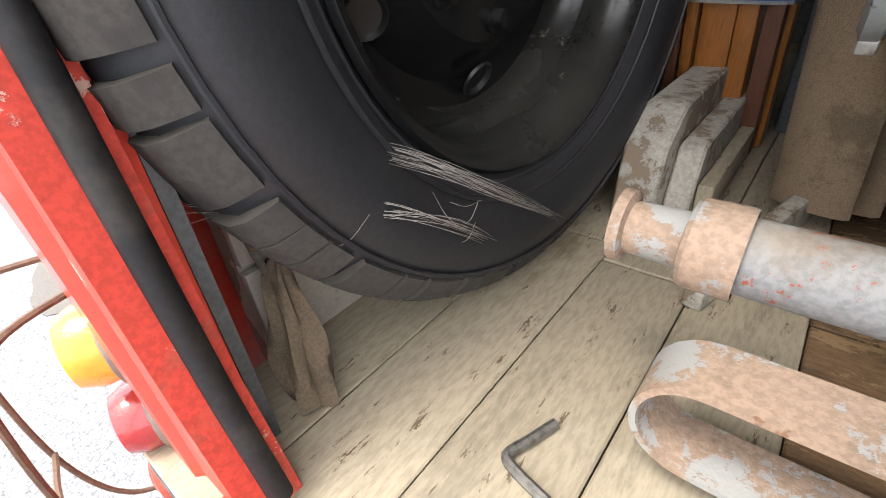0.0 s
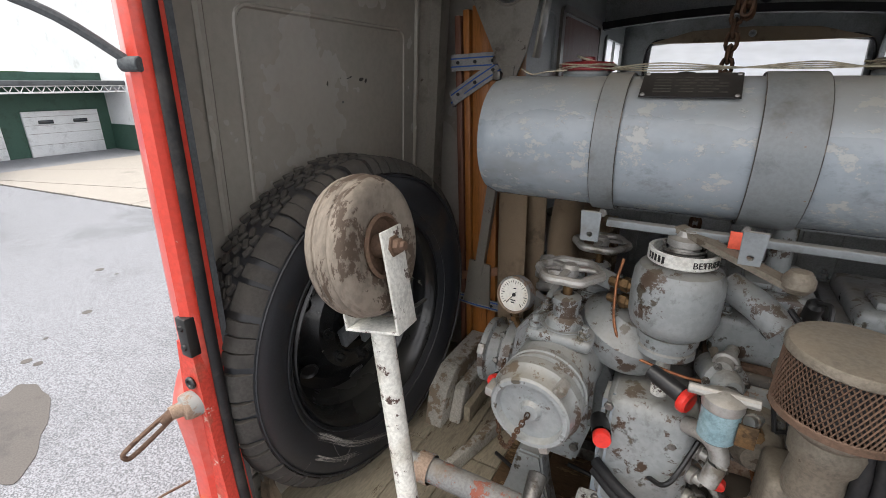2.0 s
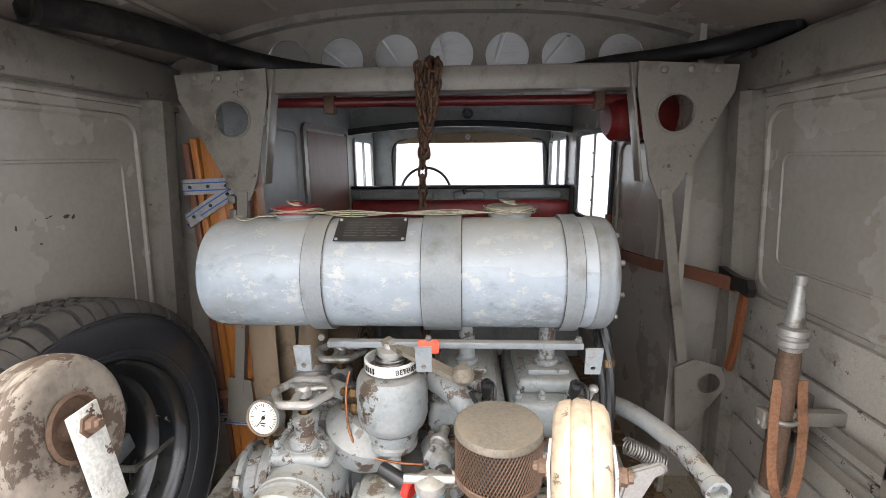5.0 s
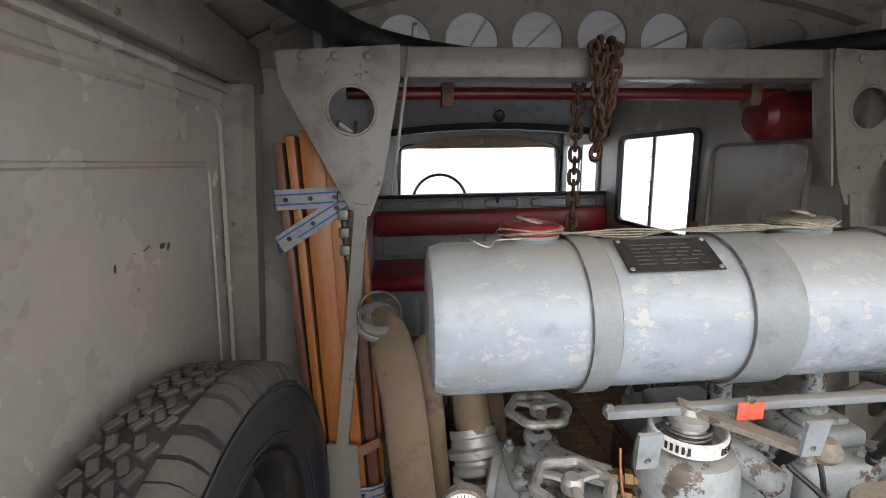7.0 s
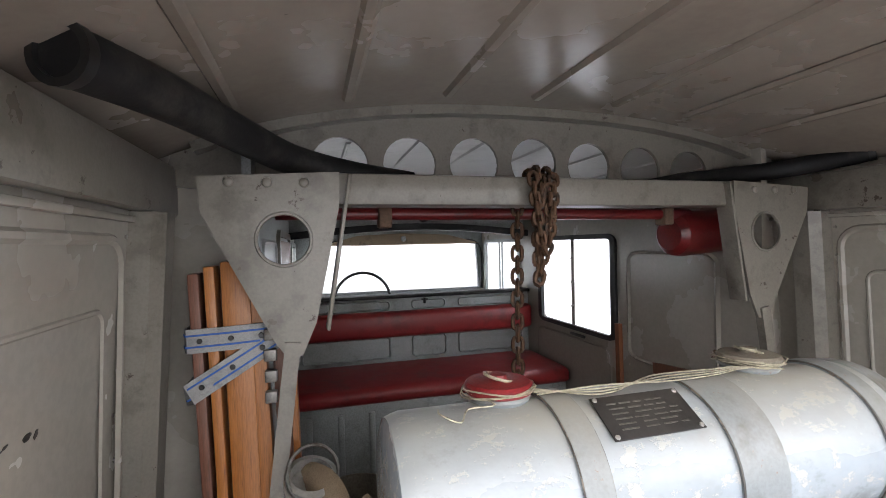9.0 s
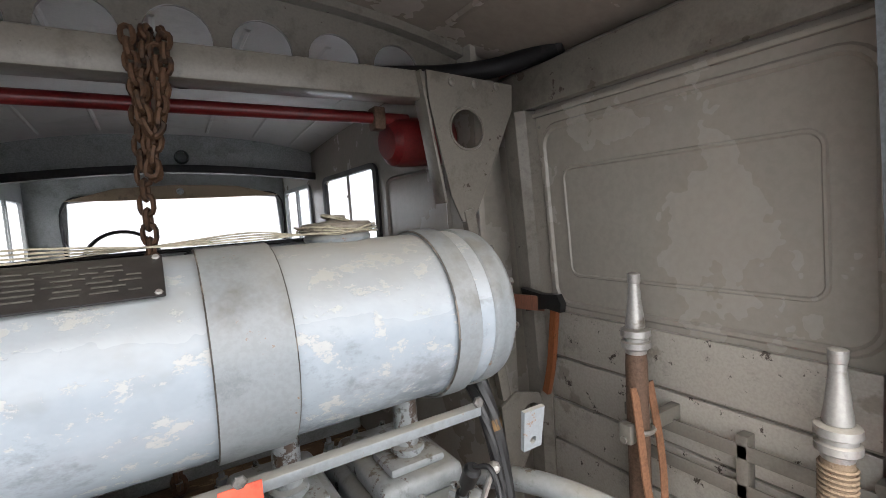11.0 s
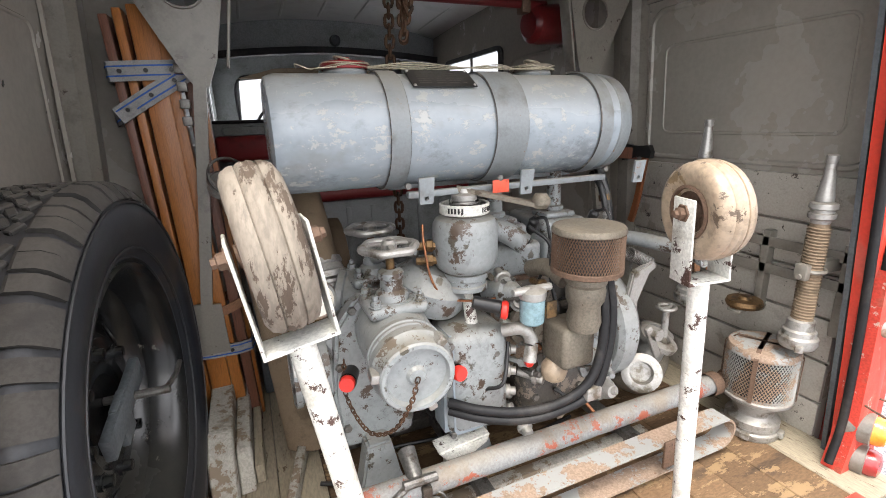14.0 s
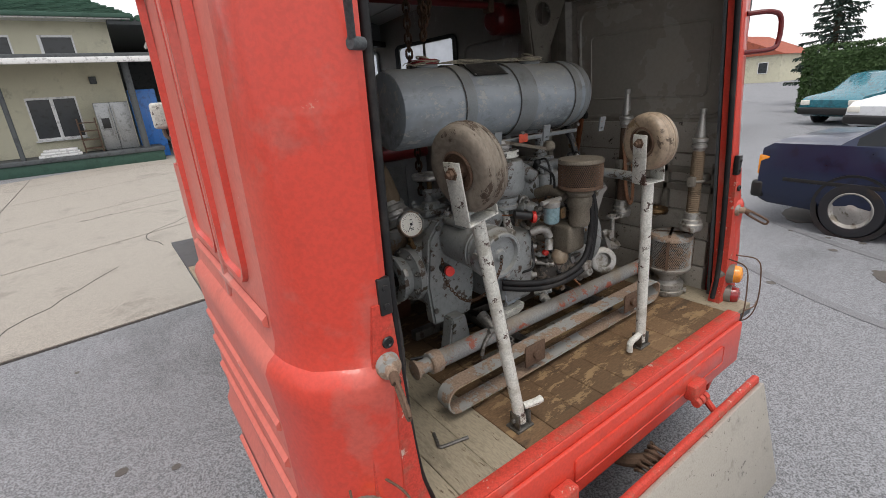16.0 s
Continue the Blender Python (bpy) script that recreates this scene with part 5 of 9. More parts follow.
# ---- jockey wheels on white legs ----
def jockey(hub, foot, axle, wheel_mat, tilt, label, size=1.0):
    hub, foot, axle = Vector(hub), Vector(foot), Vector(axle).normalized()
    t = thing("support_leg", tuple(foot), label, "leg", "support legs")
    bm = B()
    prof = [(0.045, -0.030), (0.07, -0.034), (0.090, -0.036), (0.101, -0.030), (0.106, -0.020), (0.1065, -0.014), (0.104, -0.0125), (0.107, -0.010), (0.109, -0.004), (0.1075, -0.001), (0.1075, 0.001), (0.109, 0.004), (0.107, 0.010), (0.104, 0.0125),
            (0.1065, 0.014), (0.106, 0.020), (0.101, 0.030), (0.090, 0.036), (0.07, 0.034), (0.045, 0.030)]
    lathe(bm, [(r * size, h) for r, h in prof], hub, axle, 48)
    w = part("tyre", bm, wheel_mat, t, "scuffed ribbed rubber tyre", 40)
    bm = B()
    lathe(bm, [(0.05, -0.032), (0.052, -0.036), (0.046, -0.038), (0.044, -0.026), (0.02, -0.022), (0.016, -0.042), (0, -0.043)], hub, axle, 28)
    lathe(bm, [(0.05, 0.032), (0.052, 0.036), (0.046, 0.038), (0.044, 0.026), (0.02, 0.022), (0.016, 0.042), (0, 0.043)], hub, axle, 28)
    part("hub", bm, RUST, w, "rusty steel hub")
    half = 0.048 * size                     # half the fork's width
    base = hub + Vector(tilt).normalized() * -0.135
    up = (hub - base).normalized()
    side = axle
    fwd = up.cross(side).normalized()
    m = Matrix((( *fwd, 0), ( *side, 0), ( *up, 0), (0, 0, 0, 1))).transposed()
    m.translation = base
    for s in (-1, 1):
        bm = B()
        box(bm, (-0.029, s * half - 0.0025, -0.004), (0.029, s * half + 0.0025, 0.163), 0.002, m)
        pl = part("fork_plate", bm, WHITE, t, "chipped pale fork plate")
        bm = B()
        p = m @ Vector((0, s * (half + 0.0025), 0.135))
        lathe(bm, [(0.018, 0), (0.017, 0.003), (0.012, 0.003), (0.012, 0.012), (0.008, 0.014), (0.007, 0.02), (0, 0.021)], p, side * s, 6)
        part("axle_nut", bm, RUST, pl, "rusty axle nut")
    bm = B()
    box(bm, (-0.029, -half - 0.0025, -0.004), (0.029, half + 0.0025, 0.001), 0.001, m)
    part("fork_bridge", bm, WHITE, t)
    bm = B()
    cyl(bm, foot + Vector((0, 0, 0.02)), base, 0.0185, 0.0195, 22)
    part("tube", bm, WHITE, t, "white painted tube, paint chipped")
    bm = B()
    box(bm, tuple(foot + Vector((-0.035, -0.025, 0.0))), tuple(foot + Vector((0.035, 0.03, 0.008))), 0.002)
    box(bm, tuple(foot + Vector((-0.026, -0.02, 0.0))), tuple(foot + Vector((-0.02, 0.02, 0.06))), 0.001)
    box(bm, tuple(foot + Vector((0.02, -0.02, 0.0))), tuple(foot + Vector((0.026, 0.02, 0.06))), 0.001)
    cyl(bm, foot + Vector((-0.035, 0, 0.035)), foot + Vector((0.035, 0, 0.035)), 0.007, seg=10)
    part("foot", bm, STEEL, t, "dark greasy steel foot")
    bm = B()
    tube(bm, [foot + Vector((-0.01, 0.0, 0.055)), foot + Vector((-0.045, -0.01, 0.06)), foot + Vector((-0.085, -0.01, 0.05)), foot + Vector((-0.09, -0.012, 0.015))] if foot.x > 0 else [foot + Vector((0.01, -0.005, 0.075)), foot + Vector((0.05, -0.02, 0.08)), foot + Vector((0.07, -0.022, 0.082))], 0.012, 8, 4)
    part("locking_handle", bm, WHITE, t)
    return t


jockey((-0.556, 0.065, 0.832), (-0.425, 0.030, 0), (1, 0.06, 0.16), GREY_RUBBER, (-0.16, 0.0, 1), "white steel support leg with a dusty tan jockey wheel", 1.04)
jockey((0.206, 0.036, 0.806), (0.262, 0.045, 0), (1, -0.24, 0.06), CREAM, (-0.06, 0.0, 1), "white steel support leg with a scuffed cream jockey wheel", 0.87)

# ---- carrying frame on the floor ----
carry = thing("carrying_frame", (0.05, 0.29, 0.1), "grey steel carrying tube with rusty ends on the floor frame", "frame")
bm = B()
cyl(bm, (-0.585, 0.266, 0.190), (0.70, 0.307, 0.152), 0.030, seg=24)
bar = part("carry_tube", bm, TUBE_PAINT, carry, "grey tube, worn through to red")
for x, s in ((-0.585, -1), (0.70, 1)):
    bm = B()
    lathe(bm, [(0.036, -0.03), (0.037, -0.026), (0.037, 0.006), (0.034, 0.01), (0.024, 0.012), (0.023, 0.055), (0.031, 0.057), (0.032, 0.066), (0.022, 0.068), (0, 0.066)], (x, 0.266 if s < 0 else 0.307, 0.190 if s < 0 else 0.152), (s, 0, 0), 24)
    part("end_grip", bm, RUST_LIGHT if s < 0 else RUST, bar, "rusty grip end")
skid = thing("skid_loop", (0.03, 0.2, 0), "rusty flat steel skid bent into long loops", "skid")
bm = B()
loop = []
for k in range(13):
    a = radians(90 + 180 * k / 12)
    loop.append(Vector((-0.545 + 0.046 * math.cos(a), 0.205, 0.078 + 0.046 * math.sin(a))))
for k in range(13):
    a = radians(-90 + 180 * k / 12)
    loop.append(Vector((0.60 + 0.046 * math.cos(a), 0.215, 0.078 + 0.046 * math.sin(a))))
sweep(bm, loop, [(-0.003, -0.030), (0.003, -0.030), (0.003, 0.030), (-0.003, 0.030)], (0, 1, 0), True)
part("strip", bm, RUST_LIGHT, skid, "dusty rusted flat bar")
for x in (-0.20, 0.40):
    bm = B()
    box(bm, (x - 0.05, 0.172, 0.06), (x + 0.05, 0.18, 0.142), 0.003)
    cyl(bm, (x, 0.172, 0.10), (x, 0.16, 0.10), 0.016, seg=12)
    part("clamp", bm, RUST, skid, "rusted clamp plate")
frame_base = thing("pump_base", (0.1, 0.55, 0), "oily steel base frame under the motor pump", "base frame")
for lo, hi in (((-0.135, 0.26, 0.03), (-0.095, 1.0, 0.07)), ((0.36, 0.26, 0.03), (0.40, 1.0, 0.07)), ((-0.40, 0.66, 0.02), (0.52, 0.70, 0.06)), ((-0.40, 0.98, 0.02), (0.52, 1.02, 0.06))):
    bm = B()
    box(bm, lo, hi, 0.004)
    part("channel", bm, STEEL, frame_base)
bm = B()
box(bm, (-0.30, 0.325, 0.0), (0.46, 0.36, 0.045), 0.004)
part("timber_strip", bm, BLOCK, frame_base, "white painted timber strip, flaking")
bm = B()
box(bm, (-0.57, 0.42, 0.0), (-0.545, 1.0, 0.05), 0.004, Matrix.Translation((-0.55, 0.6, 0)) @ Matrix.Rotation(radians(-14), 4, "Z") @ Matrix.Translation((0.55, -0.6, 0)))
part("side_rail", bm, BLOCK, frame_base)
for k, p in enumerate((((-0.50, 0.55, 0.03), (-0.2, 0.42, 0.035), (0.0, 0.44, 0.04), (0.3, 0.5, 0.03)), ((-0.3, 0.62, 0.02), (0.0, 0.58, 0.03), (0.25, 0.66, 0.02)))):
    bm = B()
    tube(bm, p, 0.006, 7, 6)
    part("cable", bm, BLACK, frame_base)

# ---- loose things on the floor ----
rod = thing("bent_rod", (-0.67, 0.14, 0), "bent steel rod lying on the boards", "rod")
bm = B()
tube(bm, [(-0.656, 0.178, 0.007), (-0.668, 0.145, 0.007), (-0.676, 0.122, 0.007), (-0.660, 0.113, 0.007), (-0.62, 0.104, 0.007), (-0.585, 0.096, 0.007)], 0.0055, 8, 4)
part("rod", bm, STEEL, rod)
cloth = thing("tarpaulin_bundle", (-0.92, 0.06, 0), "crumpled brown tarpaulin hanging behind the door jamb", "tarpaulin")
bm = B()
rnd = random.Random(3)
spine = smooth_path([(-0.95, 0.075, 0.30), (-0.945, 0.08, 0.25), (-0.935, 0.085, 0.20), (-0.925, 0.09, 0.17), (-0.93, 0.085, 0.14), (-0.92, 0.08, 0.09), (-0.905, 0.07, 0.05), (-0.885, 0.06, 0.008)], 6)
rings = []
nn = 22
for i, p in enumerate(spine):
    t = i / (len(spine) - 1)
    r0 = 0.024 * (1.0 - 0.55 * math.exp(-((t - 0.42) / 0.1) ** 2)) + 0.008 * math.sin(9 * t)
    row = []
    for k in range(nn):
        a = 2 * math.pi * k / nn
        rr = r0 * (1 + 0.28 * math.sin(5 * a + 7 * t) + 0.12 * math.sin(9 * a - 13 * t))
        row.append(bm.verts.new(p + Vector((rr * math.cos(a), 0.75 * rr * math.sin(a), 0))))
    rings.append(row)
for a, b in zip(rings, rings[1:]):
    for k in range(nn):
        bm.faces.new((a[k], a[(k + 1) % nn], b[(k + 1) % nn], b[k]))
bm.faces.new(rings[0])
bm.faces.new(rings[-1][::-1])
part("folded_cloth", bm, CLOTH, cloth, "", 60)
bm = B()
tube(bm, [(-0.93, 0.07, 0.18), (-0.908, 0.09, 0.178), (-0.92, 0.11, 0.175), (-0.945, 0.095, 0.18), (-0.93, 0.07, 0.182)], 0.005, 7)
part("tie", bm, LEATHER, cloth)

hook = thing("floor_hook", (-0.92, 0.08, 0), "thin steel hook rod beside the tyre", "hook")
bm = B()
tube(bm, [(-0.93, 0.06, 0.27), (-0.932, 0.07, 0.18), (-0.93, 0.085, 0.10), (-0.922, 0.10, 0.03), (-0.91, 0.10, 0.004)], 0.004, 7)
part("rod", bm, STEEL, hook)

web = thing("cobweb", (-0.75, 0.3, 0.1), "dusty grey cobweb strands stretched from tyre to floor", "cobweb")
rnd = random.Random(12)
for strand, n in ((((-0.914, 0.020, 0.293), (-0.885, 0.100, 0.285), (-0.813, 0.170, 0.257), (-0.755, 0.240, 0.206), (-0.816, 0.543, 0.003)), 20), (((-0.888, 0.020, 0.263), (-0.883, 0.080, 0.228), (-0.815, 0.130, 0.224), (-0.772, 0.190, 0.187), (-0.859, 0.418, 0.003)), 14)):
    bm = B()
    for k in range(n):
        pts = []
        for i, p in enumerate(strand):
            s = 0.016 if i == 0 else 0.007 if i < 4 else 0.012
            pts.append(Vector(p) + Vector((rnd.uniform(-s, s), rnd.uniform(-s, s), rnd.uniform(-s, s) * (0.3 if i == 4 else 1))))
        sweep(bm, smooth_path(pts, 5), round_section(rnd.uniform(0.0002, 0.0004), 3), (0.1, 0.2, 1))
    for k in range(14):
        i = rnd.randrange(1, 4)
        p = Vector(strand[i]) + Vector((rnd.uniform(-0.02, 0.02), rnd.uniform(-0.03, 0.03), rnd.uniform(-0.01, 0.01)))
        q = p + Vector((rnd.uniform(-0.04, 0.0), rnd.uniform(-0.03, 0.03), rnd.uniform(-0.03, 0.03)))
        sweep(bm, smooth_path([p, (p + q) / 2 + Vector((0, 0, -0.006)), q], 3), round_section(0.00025, 3), (0.1, 0.2, 1))
    tagged(part("strand_bundle", bm, WEB, web), kind="stuff")

# ---- wood bundle with webbing ----
bundle = thing("wooden_stretcher_poles", (-0.79, 1.0, 0), "bundle of varnished orange wooden poles strapped upright", "wood bundle")
for k, (x, y, w, d, top, m) in enumerate(((-0.868, 0.99, 0.022, 0.06, 1.27, BROWN_WOOD), (-0.842, 0.985, 0.022, 0.06, 1.285, ORANGE_WOOD), (-0.797, 0.972, 0.058, 0.04, 1.295, ORANGE_WOOD), (-0.748, 0.98, 0.034, 0.05, 1.28, ORANGE_WOOD), (-0.71, 0.99, 0.03, 0.05, 1.27, BROWN_WOOD), (-0.70, 1.04, 0.03, 0.06, 1.25, ORANGE_WOOD), (-0.80, 1.03, 0.06, 0.04, 1.28, BROWN_WOOD))):
    bm = B()
    lean_m = Matrix.Translation((x, y, 0)) @ Matrix.Rotation(radians(-2.2 + 0.3 * (k % 3)), 4, "Y")
    box(bm, (-w / 2 + 0.06, -d / 2, 0.002), (w / 2 + 0.06, d / 2, top), 0.004, lean_m)
    part("pole", bm, m, bundle)


def band(z, tilt, m, w=0.05, ex=0.0):
    bm = B()
    sh = 0.06 - z * 0.036
    ring = [Vector((x + sh, y, z + tilt * (x + 0.78))) for x, y in ((-0.892, 0.965), (-0.885, 0.945), (-0.80, 0.94), (-0.72, 0.945), (-0.685 + ex, 0.96), (-0.675 + ex, 1.0), (-0.70, 1.08), (-0.85, 1.08), (-0.893, 1.03))]
    sweep(bm, ring, [(-0.0025, -w / 2), (0.0025, -w / 2), (0.0025, w / 2), (-0.0025, w / 2)], (0, 0, 1), True)
    st = part("webbing", bm, m, bundle, "grey webbing with blue lines" if m is WEBBING else "brown strap")
    if m is WEBBING:
        for dz in (-0.012, 0.012):
            bm = B()
            ring2 = [p + Vector((0.0, 0.0 if 0 < i < 4 else 0, dz)) + Vector((p.x + 0.78 - sh, p.y - 1.01, 0)).normalized() * 0.0035 for i, p in enumerate(ring)]
            sweep(bm, ring2, [(-0.0008, -0.002), (0.0008, -0.002), (0.0008, 0.002), (-0.0008, 0.002)], (0, 0, 1), True)
            part("blue_line", bm, BLUE, st)
        for x in (-0.86, -0.80, -0.74):
            bm = B()
            lathe(bm, [(0.006, 0), (0.005, 0.003), (0, 0.003)], (x + sh, 0.937, z + tilt * (x + 0.78)), (0, -1, 0), 10)
            part("eyelet", bm, BLACK, st)


band(1.135, 0.04, WEBBING)
band(1.085, 0.62, WEBBING, 0.045)
band(0.30, -0.05, WEBBING, 0.04)
band(0.42, 0.3, LEATHER, 0.03)
bm = B()
for k in range(4):
    box(bm, (-0.715, 0.925, 0.99 + 0.045 * k), (-0.69, 0.945, 1.015 + 0.045 * k), 0.003)
part("buckle", bm, STEEL, bundle, "steel buckle")

# ---- chains ----
def chain(bm, pts, link=0.030, wire=0.0042, parent=None):
    """Links along a line, each turned a quarter against the last."""
    line = smooth_path(pts, 10)
    d, out, acc = link * 0.72, [line[0]], 0.0
    for a, b in zip(line, line[1:]):
        seg = (b - a).length
        while acc + seg >= d:
            f = (d - acc) / seg
            a = a.lerp(b, f)
            out.append(a.copy())
            seg = (b - a).length
            acc = 0.0
        acc += seg
    for i, (a, b) in enumerate(zip(out, out[1:])):
        t = (b - a).normalized()
        s = t.cross(Vector((0.31, 0.87, 0.2))).normalized()
        if i % 2:
            s = t.cross(s).normalized()
        c, L, wd = (a + b) / 2, link / 2, link * 0.30
        loop = [c + t * (L * x) + s * (wd * y) for x, y in ((-1, 0), (-0.8, 0.75), (-0.4, 1), (0.4, 1), (0.8, 0.75), (1, 0), (0.8, -0.75), (0.4, -1), (-0.4, -1), (-0.8, -0.75))]
        if parent:
            bm = B()
        sweep(bm, loop, round_section(wire, 6), t.cross(s), True)
        if parent:
            part("link", bm, CHAIN, parent)


lift = thing("hanging_chain", (-0.04, 0.95, 1.5), "oily rusty chain slung over the cross beam", "chain")
chain(None, [(-0.07, 0.915, 1.22), (-0.075, 0.91, 1.36), (-0.065, 0.905, 1.46), (-0.06, 0.94, 1.505), (-0.055, 1.0, 1.50), (-0.055, 1.02, 1.42)], 0.034, 0.0055, lift)
chain(None, [(-0.075, 0.905, 1.225), (-0.055, 0.90, 1.33), (-0.035, 0.90, 1.42), (-0.03, 0.91, 1.49), (-0.03, 0.96, 1.505)], 0.034, 0.0055, lift)
chain(None, [(-0.09, 0.90, 1.49), (-0.085, 0.89, 1.40), (-0.07, 0.885, 1.30), (-0.05, 0.89, 1.34), (-0.045, 0.9, 1.48)], 0.034, 0.0055, lift)
chain(None, [(-0.085, 1.0, 1.43), (-0.09, 1.0, 1.2), (-0.092, 1.0, 0.9), (-0.09, 1.0, 0.55)], 0.042, 0.0055, lift)
bm = B()
lathe(bm, [(0.03, 0.0), (0.036, 0.006), (0.034, 0.05), (0.03, 0.055), (0, 0.055)], (0.0, 1.03, 1.43), (0, 0, 1), 20)
part("eye_block", bm, STEEL, lift)

# ---- pipes under the roof ----
pipe = thing("red_pipe", (0, 1.12, 1.41), "dark red steel pipe across the bulkhead", "pipe")
bm = B()
cyl(bm, (-0.70, 1.13, 1.41), (0.60, 1.13, 1.405), 0.017, seg=16)
part("tube", bm, RED_DARK, pipe)
for x in (-0.42, 0.5):
    bm = B()
    box(bm, (x - 0.018, 1.105, 1.37), (x + 0.018, 1.155, 1.435), 0.006)
    part("clip", bm, RUST, pipe)
canister = thing("red_canister", (0.62, 1.13, 1.33), "dark red steel canister hung beside the bracket", "canister")
bm = B()
lathe(bm, [(0, -0.13), (0.05, -0.128), (0.07, -0.11), (0.075, -0.08), (0.075, 0.10), (0.07, 0.115), (0, 0.12)], (0.66, 1.16, 1.345), (1, 0.1, 0.06), 26)
part("body", bm, RED_DARK, canister)
for pts, rad in ((((-0.874, 0.491, 1.545), (-0.818, 0.643, 1.550), (-0.74, 0.86, 1.545), (-0.65, 1.0, 1.525), (-0.52, 1.045, 1.50), (-0.36, 1.045, 1.475)), 0.036), (((0.925, 0.80, 1.56), (0.84, 0.96, 1.54), (0.68, 1.035, 1.52), (0.5, 1.045, 1.50), (0.36, 1.045, 1.475)), 0.028)):
    suction = thing("suction_hose", pts[2], "black rubber suction hose resting on the rail and beam", "hose", "suction hoses")
    bm = B()
    tube(bm, pts, rad, 18, 8)
    part("hose", bm, RUBBER, suction)
    bm = B()
    d = Vector(pts[0]) - Vector(pts[1])
    lathe(bm, [(rad + 0.002, -0.01), (rad + 0.003, 0.006), (rad - 0.007, 0.007), (rad - 0.009, -0.02), (0, -0.025)], pts[0], d, 20)
    part("open_end", bm, BLACK, suction)

# ---- canvas hoses ----
flat_hose = thing("canvas_hose", (-0.5, 0.75, 0), "flat tan canvas fire hose hanging with a metal coupling", "hose", "canvas hoses")
bm = B()
oval = [(0.058 * math.cos(2 * math.pi * k / 16), 0.018 * math.sin(2 * math.pi * k / 16)) for k in range(16)]
sweep(bm, smooth_path([(-0.64, 0.94, 0.775), (-0.625, 0.90, 0.80), (-0.60, 0.85, 0.79), (-0.575, 0.79, 0.70), (-0.555, 0.75, 0.5), (-0.535, 0.73, 0.25), (-0.52, 0.72, 0.03)], 7), oval, (-0.5, -0.85, 0.4))
part("hose", bm, CANVAS, flat_hose, "", 60)
bm = B()
sweep(bm, smooth_path([(-0.55, 0.86, 0.76), (-0.53, 0.83, 0.72), (-0.515, 0.80, 0.5), (-0.50, 0.78, 0.25), (-0.485, 0.77, 0.02)], 7), oval, (-0.5, -0.85, 0.4))
part("fold", bm, CANVAS, flat_hose, "", 60)
bm = B()
lathe(bm, [(0.040, 0), (0.052, 0.004), (0.054, 0.016), (0.048, 0.02), (0.048, 0.03), (0.056, 0.034), (0.056, 0.044), (0.044, 0.048), (0.042, 0.02), (0, 0.015)], (-0.63, 0.905, 0.80), (0.15, -0.35, 0.9), 26)
part("coupling", bm, ALU, flat_hose, "dull aluminium coupling")
bm = B()
torus(bm, (-0.62, 0.88, 0.85), (0.4, -1, 0.5), 0.055, 0.004, 26, 6)
part("bail", bm, STEEL, flat_hose)
roll = thing("rolled_hose", (-0.42, 1.05, 0.3), "rolled tan canvas hose standing on edge", "hose", "canvas hoses")
bm = B()
pts = []
for k in range(110):
    a = k * 0.33
    rr = 0.03 + 0.0042 * a
    pts.append(Vector((-0.36, 1.0 + rr * math.cos(a), 0.50 + rr * math.sin(a))))
sweep(bm, pts, [(-0.007, -0.05), (0.007, -0.05), (0.007, 0.05), (-0.007, 0.05)], (1, 0, 0))
part("coil", bm, CANVAS, roll, "", 50)
bm = B()
box(bm, (-0.46, 0.9, 0.0), (-0.26, 1.16, 0.325), 0.02)
part("crate", bm, BROWN_WOOD, roll, "dark wooden crate")
pail = thing("metal_pail", (-0.50, 1.25, 0.3), "dented galvanised pail on the floor", "pail")
bm = B()
lathe(bm, [(0, 0), (0.08, 0), (0.10, 0.2), (0.103, 0.204), (0.097, 0.205), (0.078, 0.012), (0, 0.01)], (-0.50, 1.25, 0.40), (0, 0, 1), 26)
part("body", bm, ALU_OLD, pail)
bm = B()
box(bm, (-0.62, 1.13, 0.0), (-0.38, 1.45, 0.40), 0.01)
part("stand", bm, GREY_DARK, pail)

